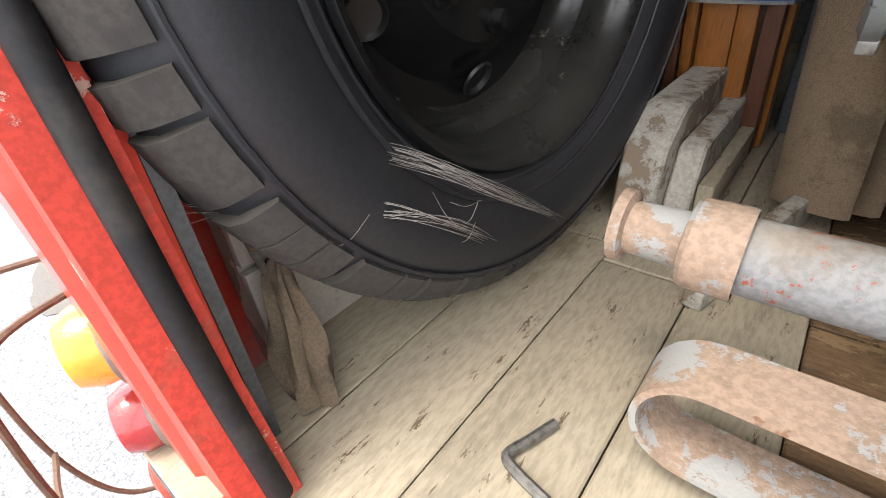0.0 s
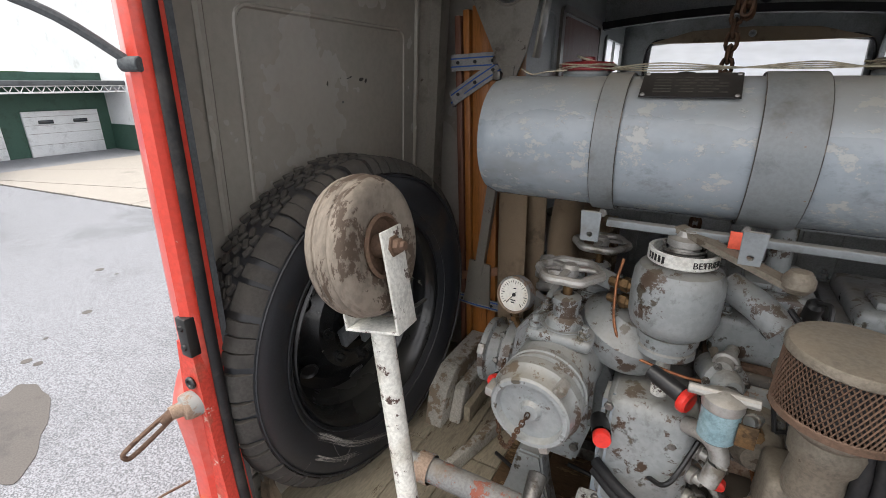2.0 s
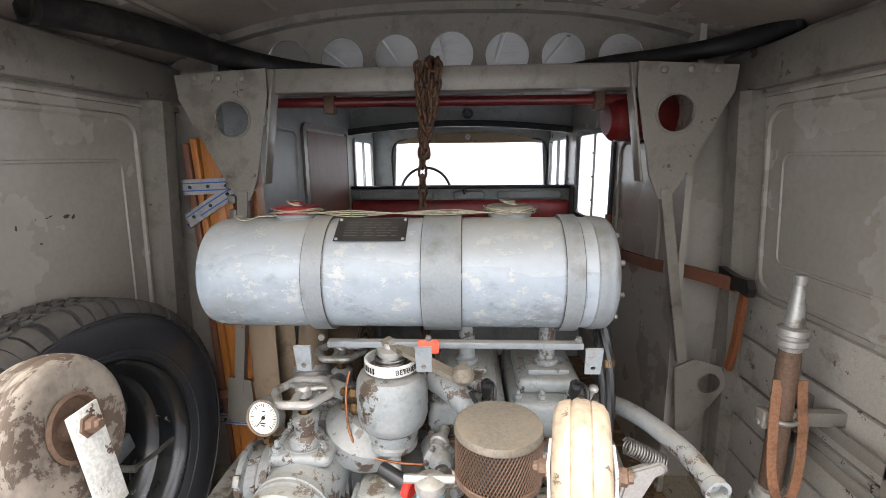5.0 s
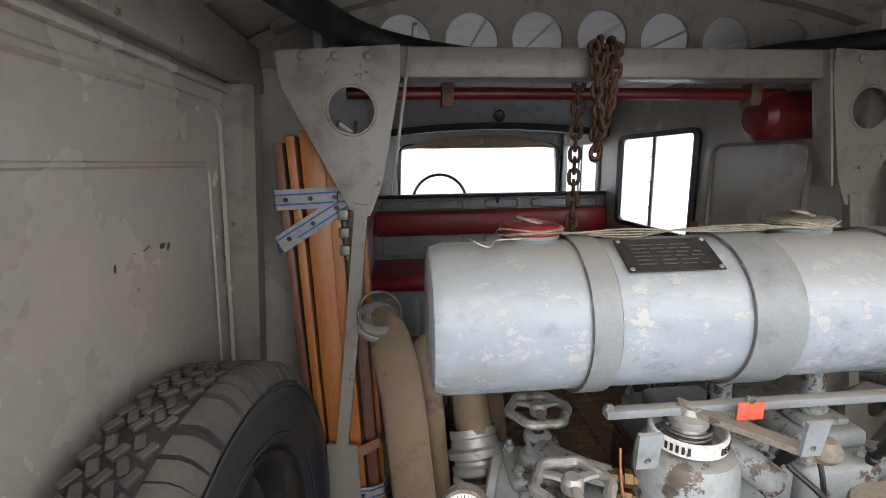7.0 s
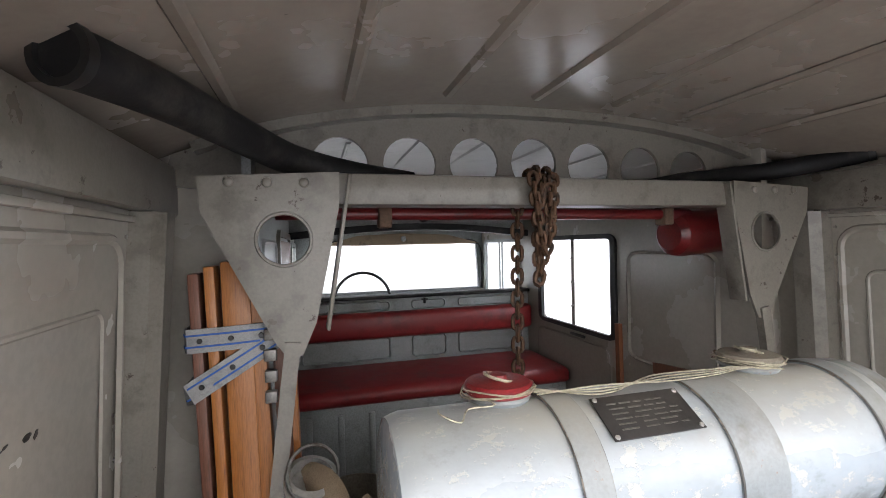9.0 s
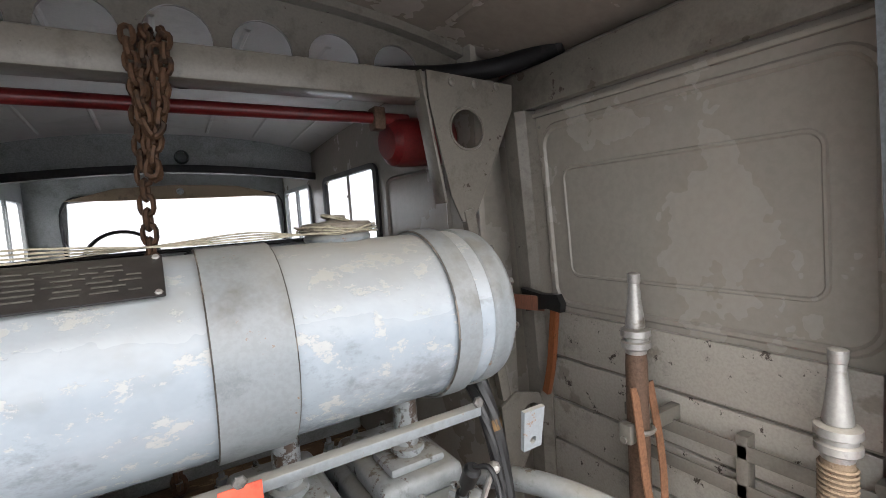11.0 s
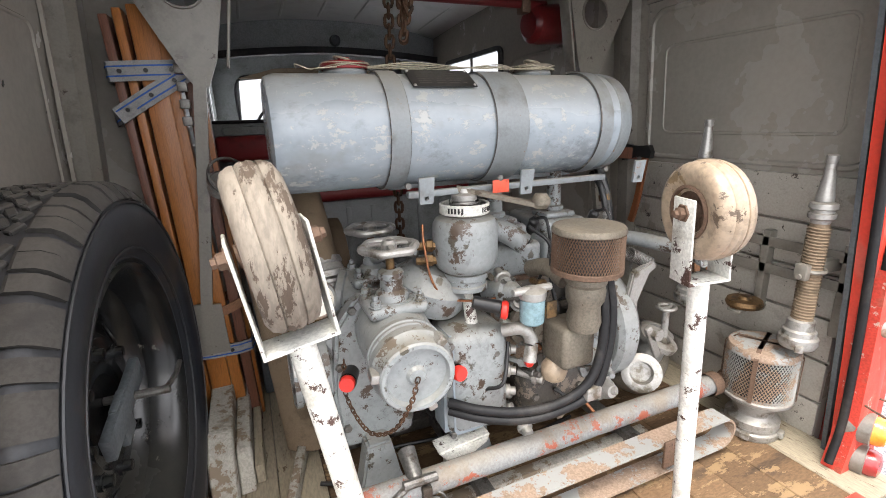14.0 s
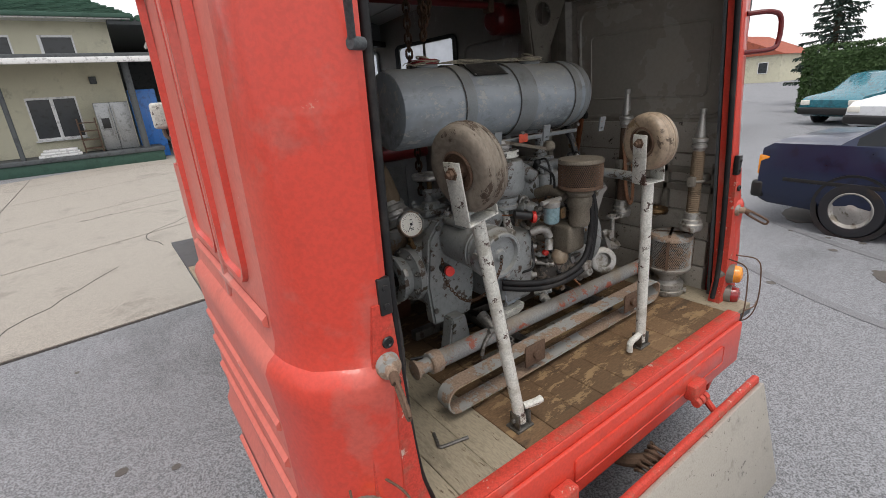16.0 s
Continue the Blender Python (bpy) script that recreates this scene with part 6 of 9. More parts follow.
# ---- right wall: nozzles, axe, strainer ----
def nozzle(x, y, top, bot, cover, label, strap=False):
    t = thing("fire_nozzle", (x, y, bot), label, "nozzle", "fire nozzles")
    bm = B()
    z = top
    lathe(bm, [(0, 0), (0.010, 0), (0.0135, -0.002), (0.0135, -0.02), (0.0115, -0.023), (0.0135, -0.05), (0.019, -0.10), (0.0205, -0.108), (0.0205, -0.118), (0.0175, -0.122)], (x, y, z), (0, 0, 1), 22)
    part("tip", bm, ALU, t, "tapered aluminium tip")
    bm = B()
    lathe(bm, [(0.018, -0.12), (0.031, -0.124), (0.032, -0.137), (0.026, -0.141), (0.026, -0.148), (0.031, -0.151), (0.031, -0.163), (0.024, -0.168), (0.021, -0.18)], (x, y, z), (0, 0, 1), 24)
    part("collar", bm, ALU, t)
    bm = B()
    L = z - 0.175
    lathe(bm, [(0.0215, L), (0.0235, L - 0.03), (0.024, bot + 0.10), (0.023, bot + 0.07)], (x, y, 0), (0, 0, 1), 22)
    barrel = part("body", bm, cover, t, "cord-wound grip" if not strap else "brown barrel")
    if not strap:
        bm = B()
        cord = [Vector((x + 0.0242 * math.cos(0.35 * k), y + 0.0242 * math.sin(0.35 * k), L - 0.01 - k * (L - bot - 0.09) / 560)) for k in range(561)]
        sweep(bm, cord, round_section(0.0029, 5), (0, 0, 1))
        part("cord", bm, cover, barrel, "tightly wound tan cord")
    bm = B()
    lathe(bm, [(0.024, bot + 0.085), (0.033, bot + 0.08), (0.034, bot + 0.055), (0.04, bot + 0.05), (0.041, bot + 0.036), (0.047, bot + 0.03), (0.048, bot + 0.012), (0.042, bot + 0.0), (0.03, bot), (0.029, bot + 0.03), (0, bot + 0.03)], (x, y, 0), (0, 0, 1), 28)
    for k in range(2):
        a = math.pi * k + 0.6
        box(bm, (0.038, -0.01, bot), (0.058, 0.01, bot + 0.02), 0.003, Matrix.Translation((x, y, 0)) @ Matrix.Rotation(a, 4, "Z"))
    part("coupling", bm, ALU, t, "lugged aluminium coupling")
    bm = B()
    mz = (top + bot) / 2 - 0.04
    torus(bm, (x, y, mz), (0, 0, 1), 0.031, 0.006, 22, 6)
    box(bm, (x - 0.005, y - 0.012, mz - 0.018), (WALL_R - 0.01, y + 0.012, mz + 0.018), 0.003)
    box(bm, (x - 0.05, y - 0.016, mz - 0.022), (x - 0.028, y + 0.016, mz + 0.022), 0.004)
    cyl(bm, (x - 0.055, y, mz - 0.012), (x - 0.045, y, mz - 0.012), 0.008, seg=8)
    part("wall_clip", bm, FRAME, t, "chipped grey wall clip")
    if strap:
        bm = B()
        sweep(bm, smooth_path([(x - 0.025, y - 0.01, mz + 0.10), (x - 0.035, y - 0.03, mz), (x - 0.03, y - 0.04, mz - 0.12), (x - 0.01, y - 0.05, mz - 0.19), (x + 0.02, y - 0.045, mz - 0.17), (x + 0.035, y - 0.03, mz - 0.05), (x + 0.03, y - 0.01, mz + 0.1)], 6), [(-0.011, -0.0018), (0.011, -0.0018), (0.011, 0.0018), (-0.011, 0.0018)], (0, -1, 0.2))
        part("strap", bm, LEATHER, t, "tan leather strap")
    return t


nozzle(0.790, 0.50, 0.960, 0.345, RUST, "aluminium fire nozzle with a tan leather strap on the wall", True)
nozzle(0.800, 0.15, 0.868, 0.335, CANVAS, "aluminium fire nozzle with a cord-wound grip on the wall")
rack = thing("nozzle_rack", (0.9, 0.3, 0.5), "grey flat-bar rack with brackets on the wall", "rack")
for z in (0.585, 0.50):
    bm = B()
    box(bm, (WALL_R - 0.045, 0.10, z - 0.016), (WALL_R - 0.038, 0.62, z + 0.016), 0.002)
    part("rail", bm, FRAME, rack)
for y in (0.12, 0.34, 0.60):
    bm = B()
    box(bm, (WALL_R - 0.045, y - 0.012, 0.35), (WALL_R - 0.012, y + 0.012, 0.62), 0.003)
    part("bracket", bm, FRAME, rack)
dish = thing("brass_blank_cap", (0.86, 0.35, 0.37), "brown brass blank cap on a bracket", "cap")
bm = B()
lathe(bm, [(0, -0.012), (0.05, -0.01), (0.054, 0.0), (0.05, 0.012), (0.02, 0.014), (0.015, 0.022), (0, 0.024)], (0.85, 0.345, 0.385), (0, 0, 1), 26)
part("cap", bm, BRASS, dish)
bm = B()
box(bm, (0.80, 0.325, 0.362), (WALL_R - 0.012, 0.365, 0.371), 0.002)
part("bracket", bm, FRAME, dish)

stick = thing("wooden_stick", (0.72, 1.66, 0.62), "varnished wooden stick upright in a socket beside the cab door", "stick")
bm = B()
sweep(bm, smooth_path([(0.722, 1.665, 0.60), (0.722, 1.668, 0.75), (0.722, 1.672, 0.92), (0.722, 1.673, 0.945)], 4), [(-0.014, -0.010), (0.014, -0.010), (0.017, 0), (0.014, 0.010), (-0.014, 0.010), (-0.017, 0)], (1, 0, 0))
part("rod", bm, AXE_WOOD, stick)
bm = B()
box(bm, (0.70, 1.635, 0.585), (0.756, 1.70, 0.62), 0.004)
part("socket", bm, FRAME, stick, "grey steel socket on the wall")

axe = thing("fire_axe", (0.88, 0.86, 0.6), "fire axe with a brown wooden handle on the wall", "axe")
bm = B()
sweep(bm, smooth_path([(0.868, 0.815, 0.84), (0.872, 0.83, 0.76), (0.88, 0.85, 0.67), (0.885, 0.87, 0.60), (0.885, 0.885, 0.55)], 6), [(-0.011, -0.008), (0.011, -0.008), (0.013, 0), (0.011, 0.008), (-0.011, 0.008), (-0.013, 0)], (1, 0, 0))
part("handle", bm, AXE_WOOD, axe)
bm = B()
prism(bm, [(0.79, 0.815), (0.84, 0.82), (0.93, 0.80), (0.95, 0.87), (0.86, 0.86), (0.80, 0.865), (0.785, 0.84)], at_x(0.858), 0.022)
part("head", bm, BLACK, axe, "black steel head")
belt = thing("leather_belt", (0.8, 1.02, 0.84), "dark brown leather belt along the wall", "belt")
bm = B()
sweep(bm, smooth_path([(0.72, 1.45, 0.80), (0.735, 1.2, 0.82), (0.80, 1.0, 0.835), (0.87, 0.86, 0.83)], 6), [(-0.003, -0.022), (0.003, -0.022), (0.003, 0.022), (-0.003, 0.022)], (0, 0, 1))
part("strap", bm, BROWN_WOOD, belt)


def wire_mesh(bm, c, r, z0, z1, nw, turns, wire=0.0011):
    """Two families of slanting wires round a cylinder."""
    for s in (-1, 1):
        for k in range(nw):
            pts = []
            for i in range(9):
                f = i / 8
                a = 2 * math.pi * k / nw + s * turns * 2 * math.pi * f
                rr = r + (0.0006 if s > 0 else -0.0006)
                pts.append(Vector((c[0] + rr * math.cos(a), c[1] + rr * math.sin(a), z0 + (z1 - z0) * f)))
            sweep(bm, pts, round_section(wire, 3), (0, 0, 1), cap=False)


strainer = thing("suction_strainer", (0.80, 0.225, 0), "suction strainer with a rusty mesh basket on a cast base", "strainer")
sc = (0.80, 0.235)
bm = B()
lathe(bm, [(0, 0.0), (0.072, 0.0), (0.076, 0.006), (0.076, 0.022), (0.07, 0.026), (0.07, 0.034), (0.074, 0.038), (0.074, 0.058), (0.062, 0.066), (0.055, 0.075), (0.06, 0.095), (0.085, 0.125), (0.098, 0.132), (0.100, 0.142), (0.094, 0.146), (0, 0.146)], (*sc, 0), (0, 0, 1), 36)
for k in range(4):
    a = math.pi / 2 * k + 0.4
    box(bm, (0.07, -0.012, 0.01), (0.088, 0.012, 0.03), 0.003, Matrix.Translation((*sc, 0)) @ Matrix.Rotation(a, 4, "Z"))
part("cast_base", bm, ALU, strainer, "grey cast aluminium base")
bm = B()
wire_mesh(bm, sc, 0.094, 0.144, 0.285, 64, 0.16, 0.0013)
part("mesh_basket", bm, RUST_LIGHT, strainer, "brown wire mesh basket")
bm = B()
lathe(bm, [(0.080, 0.146), (0.080, 0.28), (0, 0.285)], (*sc, 0), (0, 0, 1), 28)
part("inner_drum", bm, BLACK, strainer)
bm = B()
lathe(bm, [(0.097, 0.280), (0.098, 0.286), (0.092, 0.300), (0.06, 0.306), (0, 0.307)], (*sc, 0), (0, 0, 1), 32)
part("mesh_top", bm, RUST_LIGHT, strainer)
for a in (0.4, 1.97):
    bm = B()
    d = Vector((math.cos(a), math.sin(a), 0))
    c = Vector((*sc, 0))
    sweep(bm, [c + d * 0.1 + Vector((0, 0, 0.146)), c + d * 0.1 + Vector((0, 0, 0.285)), c + d * 0.07 + Vector((0, 0, 0.31)), c - d * 0.07 + Vector((0, 0, 0.31)), c - d * 0.1 + Vector((0, 0, 0.285)), c - d * 0.1 + Vector((0, 0, 0.146))], [(-0.006, -0.0012), (0.006, -0.0012), (0.006, 0.0012), (-0.006, 0.0012)], d.cross(Vector((0, 0, 1))).cross(Vector((0.01, 0, 1))))
    part("retaining_strap", bm, RUST, strainer)

# ---- motor pump ----
pump = thing("motor_pump", (0.0, 0.45, 0.06), "grey portable fire pump with its petrol engine, oily and dusty", "pump")


def P(name, bm, m, parent=None, label="", smooth=35.0):
    return part(name, bm, m, parent or pump, label, smooth)


def studs(parent, c, d, ring, n, m=STEEL, r=0.009, h=0.008, start=0.0):
    """Bolt heads on a flange."""
    q = axis_matrix(c, d)
    for k in range(n):
        a = 2 * math.pi * k / n + start
        bm = B()
        p = q @ Vector((ring * math.cos(a), ring * math.sin(a), 0))
        lathe(bm, [(r * 1.35, 0), (r * 1.35, 0.002), (r, 0.003), (r, h), (r * 0.6, h + 0.001), (r * 0.55, h + 0.006), (0, h + 0.007)], p, d, 6)
        part("stud", bm, m, parent)


# volute casing and the plate behind it
bm = B()
lathe(bm, [(0, 0), (0.13, 0), (0.145, 0.01), (0.15, 0.03), (0.15, 0.075), (0.14, 0.095), (0.10, 0.11), (0.09, 0.14), (0, 0.14)], (-0.34, 0.60, 0.38), (0, -1, 0), 44)
vol = P("volute", bm, ENGINE, None, "grey cast pump volute")
studs(vol, (-0.34, 0.505, 0.38), (0, -1, 0), 0.125, 9)
bm = B()
prism(bm, [(-0.435, 0.19), (-0.26, 0.19), (-0.235, 0.30), (-0.24, 0.50), (-0.27, 0.585), (-0.38, 0.585), (-0.43, 0.52), (-0.45, 0.35)], at_y(0.455), 0.05)
bmesh.ops.bevel(bm, geom=[e for e in bm.edges if e.calc_face_angle(0) > 0.9], offset=0.008, segments=2, affect="EDGES")
plate2 = P("casing_plate", bm, ENGINE, None, "flat grey casing plate")
for x, z in ((-0.425, 0.25), (-0.43, 0.42), (-0.39, 0.56), (-0.265, 0.24), (-0.26, 0.40), (-0.28, 0.56)):
    bm = B()
    bolt(bm, (x, 0.455, z), (0, -1, 0), 0.011, 0.009)
    part("bolt", bm, STEEL, plate2)
# suction flange to the left
bm = B()
lathe(bm, [(0.05, 0.11), (0.078, 0.11), (0.088, 0.105), (0.088, 0.09), (0.078, 0.085), (0.072, 0.06), (0.085, 0.05), (0.10, 0.045), (0.10, 0.02), (0.09, 0.012), (0.07, 0.0), (0.07, -0.06)], (-0.43, 0.555, 0.38), (-1, 0, 0), 40)
lathe(bm, [(0.05, 0.11), (0.048, 0.06), (0, 0.055)], (-0.43, 0.555, 0.38), (-1, 0, 0), 40)
suc = P("suction_inlet", bm, ENGINE, None, "round suction inlet, paint flaking")
studs(suc, (-0.478, 0.555, 0.38), (-1, 0, 0), 0.088, 8, start=0.3)
for k in range(3):
    a = 2.1 * k + 0.5
    bm = B()
    box(bm, (0.08, -0.014, 0.088), (0.10, 0.014, 0.106), 0.003, axis_matrix((-0.43, 0.555, 0.38), (-1, 0, 0)) @ Matrix.Rotation(a, 4, "Z"))
    P("inlet_lug", bm, ALU, suc)


def valve(x, y, ztop, out, label):
    """A screw-down valve: hand wheel, stem, studded bonnet and a drum that ends in a capped outlet."""
    bm = B()
    d = Vector(out).normalized()
    lathe(bm, [(0.0, -0.10), (0.07, -0.10), (0.082, -0.08), (0.084, -0.02), (0.082, 0.05), (0.076, 0.08), (0.084, 0.085), (0.086, 0.10), (0.078, 0.105)], (x, y, ztop - 0.215), d, 40)
    v = P("valve_body", bm, ENGINE, None, label)
    bm = B()
    box(bm, (x - 0.068, y - 0.062, ztop - 0.150), (x + 0.068, y + 0.062, ztop - 0.122), 0.012, seg=3)
    lathe(bm, [(0.058, ztop - 0.20), (0.052, ztop - 0.15), (0.05, ztop - 0.12)], (x, y, 0), (0, 0, 1), 30)
    part("bonnet_flange", bm, ENGINE, v)
    for sx in (-1, 1):
        for sy in (-1, 1):
            bm = B()
            lathe(bm, [(0.015, 0), (0.015, 0.003), (0.0115, 0.004), (0.0115, 0.014), (0.006, 0.015), (0.006, 0.026), (0, 0.027)], (x + sx * 0.05, y + sy * 0.044, ztop - 0.122), (0, 0, 1), 6)
            part("bonnet_nut", bm, ENGINE, v)
    bm = B()
    lathe(bm, [(0.04, ztop - 0.122), (0.036, ztop - 0.108), (0.026, ztop - 0.10), (0.025, ztop - 0.076), (0.029, ztop - 0.074), (0.029, ztop - 0.060), (0.024, ztop - 0.056), (0.014, ztop - 0.052)], (x, y, 0), (0, 0, 1), 24)
    part("gland", bm, ENGINE, v)
    bm = B()
    cyl(bm, (x, y, ztop - 0.056), (x, y, ztop + 0.006), 0.010, seg=14)
    part("stem", bm, BRASS, v, "brass stem")
    bm = B()
    n = 60
    rim = []
    for k in range(n):
        a = 2 * math.pi * k / n
        rr = 0.058 + 0.0035 * math.cos(6 * a)
        rim.append(Vector((x + rr * math.cos(a), y + rr * math.sin(a), ztop - 0.004)))
    sweep(bm, rim, round_section(0.0095, 10), (0, 0, 1), True)
    for k in range(3):
        a = 2 * math.pi * k / 3 + 0.4
        e = Vector((x + 0.055 * math.cos(a), y + 0.055 * math.sin(a), ztop - 0.004))
        sweep(bm, smooth_path([Vector((x, y, ztop + 0.0)), (Vector((x, y, ztop)) + e) / 2 + Vector((0, 0, 0.003)), e], 4), round_section(0.009, 8, 0.6), (0, 0, 1))
    lathe(bm, [(0, 0.012), (0.012, 0.012), (0.018, 0.004), (0.018, -0.012), (0, -0.012)], (x, y, ztop), (0, 0, 1), 18)
    part("hand_wheel", bm, ALU, v, "dull cast hand wheel")
    return v


v1 = valve(-0.306, 0.395, 0.722, (-0.05, -1, -0.06), "ribbed grey discharge valve with a capped outlet")
# outlet cap with its ring and lugs
c0, cd = Vector((-0.3145, 0.225, 0.497)), Vector((-0.05, -1, -0.06)).normalized()
bm = B()
lathe(bm, [(0.074, -0.08), (0.082, -0.078), (0.083, -0.060), (0.077, -0.056), (0.077, -0.048), (0.087, -0.044), (0.088, -0.020), (0.082, -0.012), (0.078, 0.0), (0.078, 0.014), (0.074, 0.018), (0.066, 0.018), (0.062, 0.004), (0.03, 0.002), (0.022, 0.004), (0.016, 0.012), (0, 0.013)], c0, cd, 48)
cap = P("outlet_cap", bm, ENGINE, v1, "dull grey blank cap")
q = axis_matrix(c0, cd)
for k in range(3):
    bm = B()
    box(bm, (0.070, -0.010, -0.024), (0.094, 0.010, 0.012), 0.004, q @ Matrix.Rotation(2.094 * k + 0.9, 4, "Z"))
    P("cap_lug", bm, ALU, v1)
bm = B()
chain(bm, [c0 + cd * 0.015, c0 + cd * 0.02 + Vector((-0.02, 0, -0.05)), c0 + Vector((-0.05, 0.02, -0.13)), c0 + Vector((-0.09, 0.08, -0.16)), c0 + Vector((-0.12, 0.14, -0.10)), c0 + Vector((-0.115, 0.16, -0.02))], 0.014, 0.0016)
P("cap_chain", bm, CHAIN, v1, "thin rusty cap chain")
v2 = valve(-0.288, 0.635, 0.712, (-0.9, 0.35, 0.1), "rear grey discharge valve")
# hose coupling on the rear outlet, with canvas hose
bm = B()
lathe(bm, [(0.048, 0), (0.058, 0.006), (0.06, 0.02), (0.052, 0.026), (0.052, 0.034), (0.064, 0.040), (0.065, 0.056), (0.056, 0.062), (0.052, 0.08), (0.056, 0.084), (0.054, 0.10)], (-0.40, 0.70, 0.52), (-0.1, 0.45, 0.9), 30)
P("hose_coupling", bm, ALU, v2, "aluminium hose coupling")
bm = B()
sweep(bm, smooth_path([(-0.405, 0.74, 0.60), (-0.415, 0.79, 0.70), (-0.42, 0.86, 0.77), (-0.415, 0.95, 0.77), (-0.40, 1.02, 0.66), (-0.39, 1.05, 0.4), (-0.39, 1.06, 0.1)], 7), round_section(0.056, 18, 0.75), (1, 0, 0))
P("delivery_hose", bm, CANVAS, v2, "tan canvas delivery hose", 60)
bm = B()
lathe(bm, [(0.06, 0), (0.06, 0.09), (0.05, 0.1)], (-0.40, 0.695, 0.42), (0, 0.1, 1), 26)
P("elbow_pipe", bm, RUST_LIGHT, v2, "rust-stained elbow")

# pressure gauge
gc, gd = Vector((-0.461, 0.509, 0.580)), Vector((-0.18, -1, 0.22)).normalized()
bm = B()
lathe(bm, [(0, -0.032), (0.044, -0.032), (0.047, -0.028), (0.047, 0.0), (0.044, 0.004), (0.0415, 0.003), (0.041, -0.004)], gc, gd, 40)
gauge = P("pressure_gauge", bm, RUST_LIGHT, None, "round gauge with a white dial")
bm = B()
lathe(bm, [(0.0415, -0.003), (0, -0.003)], gc, gd, 36)
part("dial", bm, DIAL, gauge, "white dial")
gq = axis_matrix(gc + gd * -0.0025, gd)
# an upright frame on the dial
gr = Vector((0, 0, 1)).cross(gd).normalized()
gu = gd.cross(gr).normalized()
gm = Matrix((( *gr, 0), ( *gu, 0), ( *gd, 0), (0, 0, 0, 1))).transposed()
gm.translation = gc + gd * -0.0026
for k in range(25):
    a = radians(225 - 270 * k / 24)
    L = 0.009 if k % 4 == 0 else 0.005
    bm = B()
    box(bm, (0.036 - L, -0.0005 - 0.0003 * (k % 4 == 0), 0), (0.036, 0.0005 + 0.0003 * (k % 4 == 0), 0.0006), 0, gm @ Matrix.Rotation(a, 4, "Z"))
    part("tick", bm, BLACK, gauge)
bm = B()
box(bm, (-0.010, -0.001, 0.0008), (0.030, 0.001, 0.0016), 0, gm @ Matrix.Rotation(radians(235), 4, "Z"))
lathe(bm, [(0.005, 0.0), (0.004, 0.003), (0, 0.003)], gm.translation, gd, 12)
part("needle", bm, BLACK, gauge, "black needle")
for k, (w, y) in enumerate(((0.014, -0.014), (0.01, -0.02), (0.008, 0.016))):
    bm = B()
    box(bm, (-w / 2, y - 0.0014, 0), (w / 2, y + 0.0014, 0.0005), 0, gm)
    part("dial_mark", bm, BLACK, gauge)
bm = B()
tube(bm, [gc + Vector((0.0, 0.02, -0.045)), gc + Vector((0.003, 0.02, -0.075)), gc + Vector((0.02, 0.02, -0.10)), gc + Vector((0.05, 0.01, -0.11))], 0.009, 10)
bolt(bm, gc + Vector((0, 0.02, -0.065)), (0, 0, -1), 0.013, 0.014)
part("gauge_stem", bm, BRASS, gauge)

# red plugs
for p, d in (((-0.193, 0.30, 0.43), (0.25, -1, 0.1)), ((-0.43, 0.352, 0.44), (-0.35, -1, 0.15))):
    bm = B()
    lathe(bm, [(0, 0.02), (0.016, 0.02), (0.0175, 0.017), (0.0175, 0.004), (0.015, 0)], p, d, 22)
    cp = P("red_plug", bm, RED_CAP, None, "bright red plastic plug")
    bm = B()
    lathe(bm, [(0.019, 0), (0.019, -0.05), (0, -0.05)], p, d, 18)
    part("plug_body", bm, BLACK, cp)

# gear case between pump and engine
bm = B()
box(bm, (-0.20, 0.33, 0.22), (-0.03, 0.62, 0.50), 0.035, seg=4)
gear = P("gear_case", bm, ENGINE, None, "grey cast gear case with worn paint")
bm = B()
prism(bm, [(-0.205, 0.215), (-0.10, 0.215), (-0.062, 0.26), (-0.045, 0.34), (-0.05, 0.43), (-0.075, 0.475), (-0.11, 0.49), (-0.205, 0.495)], at_y(0.335), 0.10)
bmesh.ops.bevel(bm, geom=[e for e in bm.edges if e.calc_face_angle(0) > 0.5], offset=0.018, segments=4, affect="EDGES")
hood = part("guard_hood", bm, TANK, gear, "rounded blue-grey guard hood")
bm = B()
prism(bm, [(-0.235, 0.20), (-0.09, 0.215), (-0.10, 0.19), (-0.15, 0.165), (-0.165, 0.10), (-0.20, 0.10), (-0.205, 0.165)], at_y(0.325), 0.06)
bmesh.ops.bevel(bm, geom=[e for e in bm.edges if e.calc_face_angle(0) > 0.9], offset=0.005, segments=2, affect="EDGES")
part("hood_foot", bm, WHITE, gear, "pale chipped foot bracket")
for z in (0.30, 0.36, 0.42):
    bm = B()
    lathe(bm, [(0.014, -0.02), (0.014, 0.015), (0.018, 0.017), (0.018, 0.03), (0.012, 0.032), (0.011, 0.045), (0, 0.046)], (-0.045, 0.37, z), (1, -0.6, 0), 14)
    part("union", bm, ALU, gear)
bm = B()
lathe(bm, [(0.09, 0), (0.10, 0.02), (0.10, 0.06), (0.06, 0.10), (0, 0.11)], (-0.20, 0.48, 0.54), (0.3, -0.2, 1), 32)
P("dome_cover", bm, ENGINE, None, "blue-grey rounded dome cover")
bm = B()
tube(bm, [(-0.055, 0.33, 0.49), (-0.02, 0.30, 0.50), (0.0, 0.29, 0.47), (-0.01, 0.28, 0.42)], 0.016, 12)
part("oil_pipe", bm, ALU, gear)
for x, z in ((-0.085, 0.26), (-0.07, 0.43), (-0.19, 0.475), (-0.19, 0.235)):
    bm = B()
    bolt(bm, (x, 0.337, z), (0, -1, 0), 0.009, 0.008)
    part("bolt", bm, STEEL, gear)
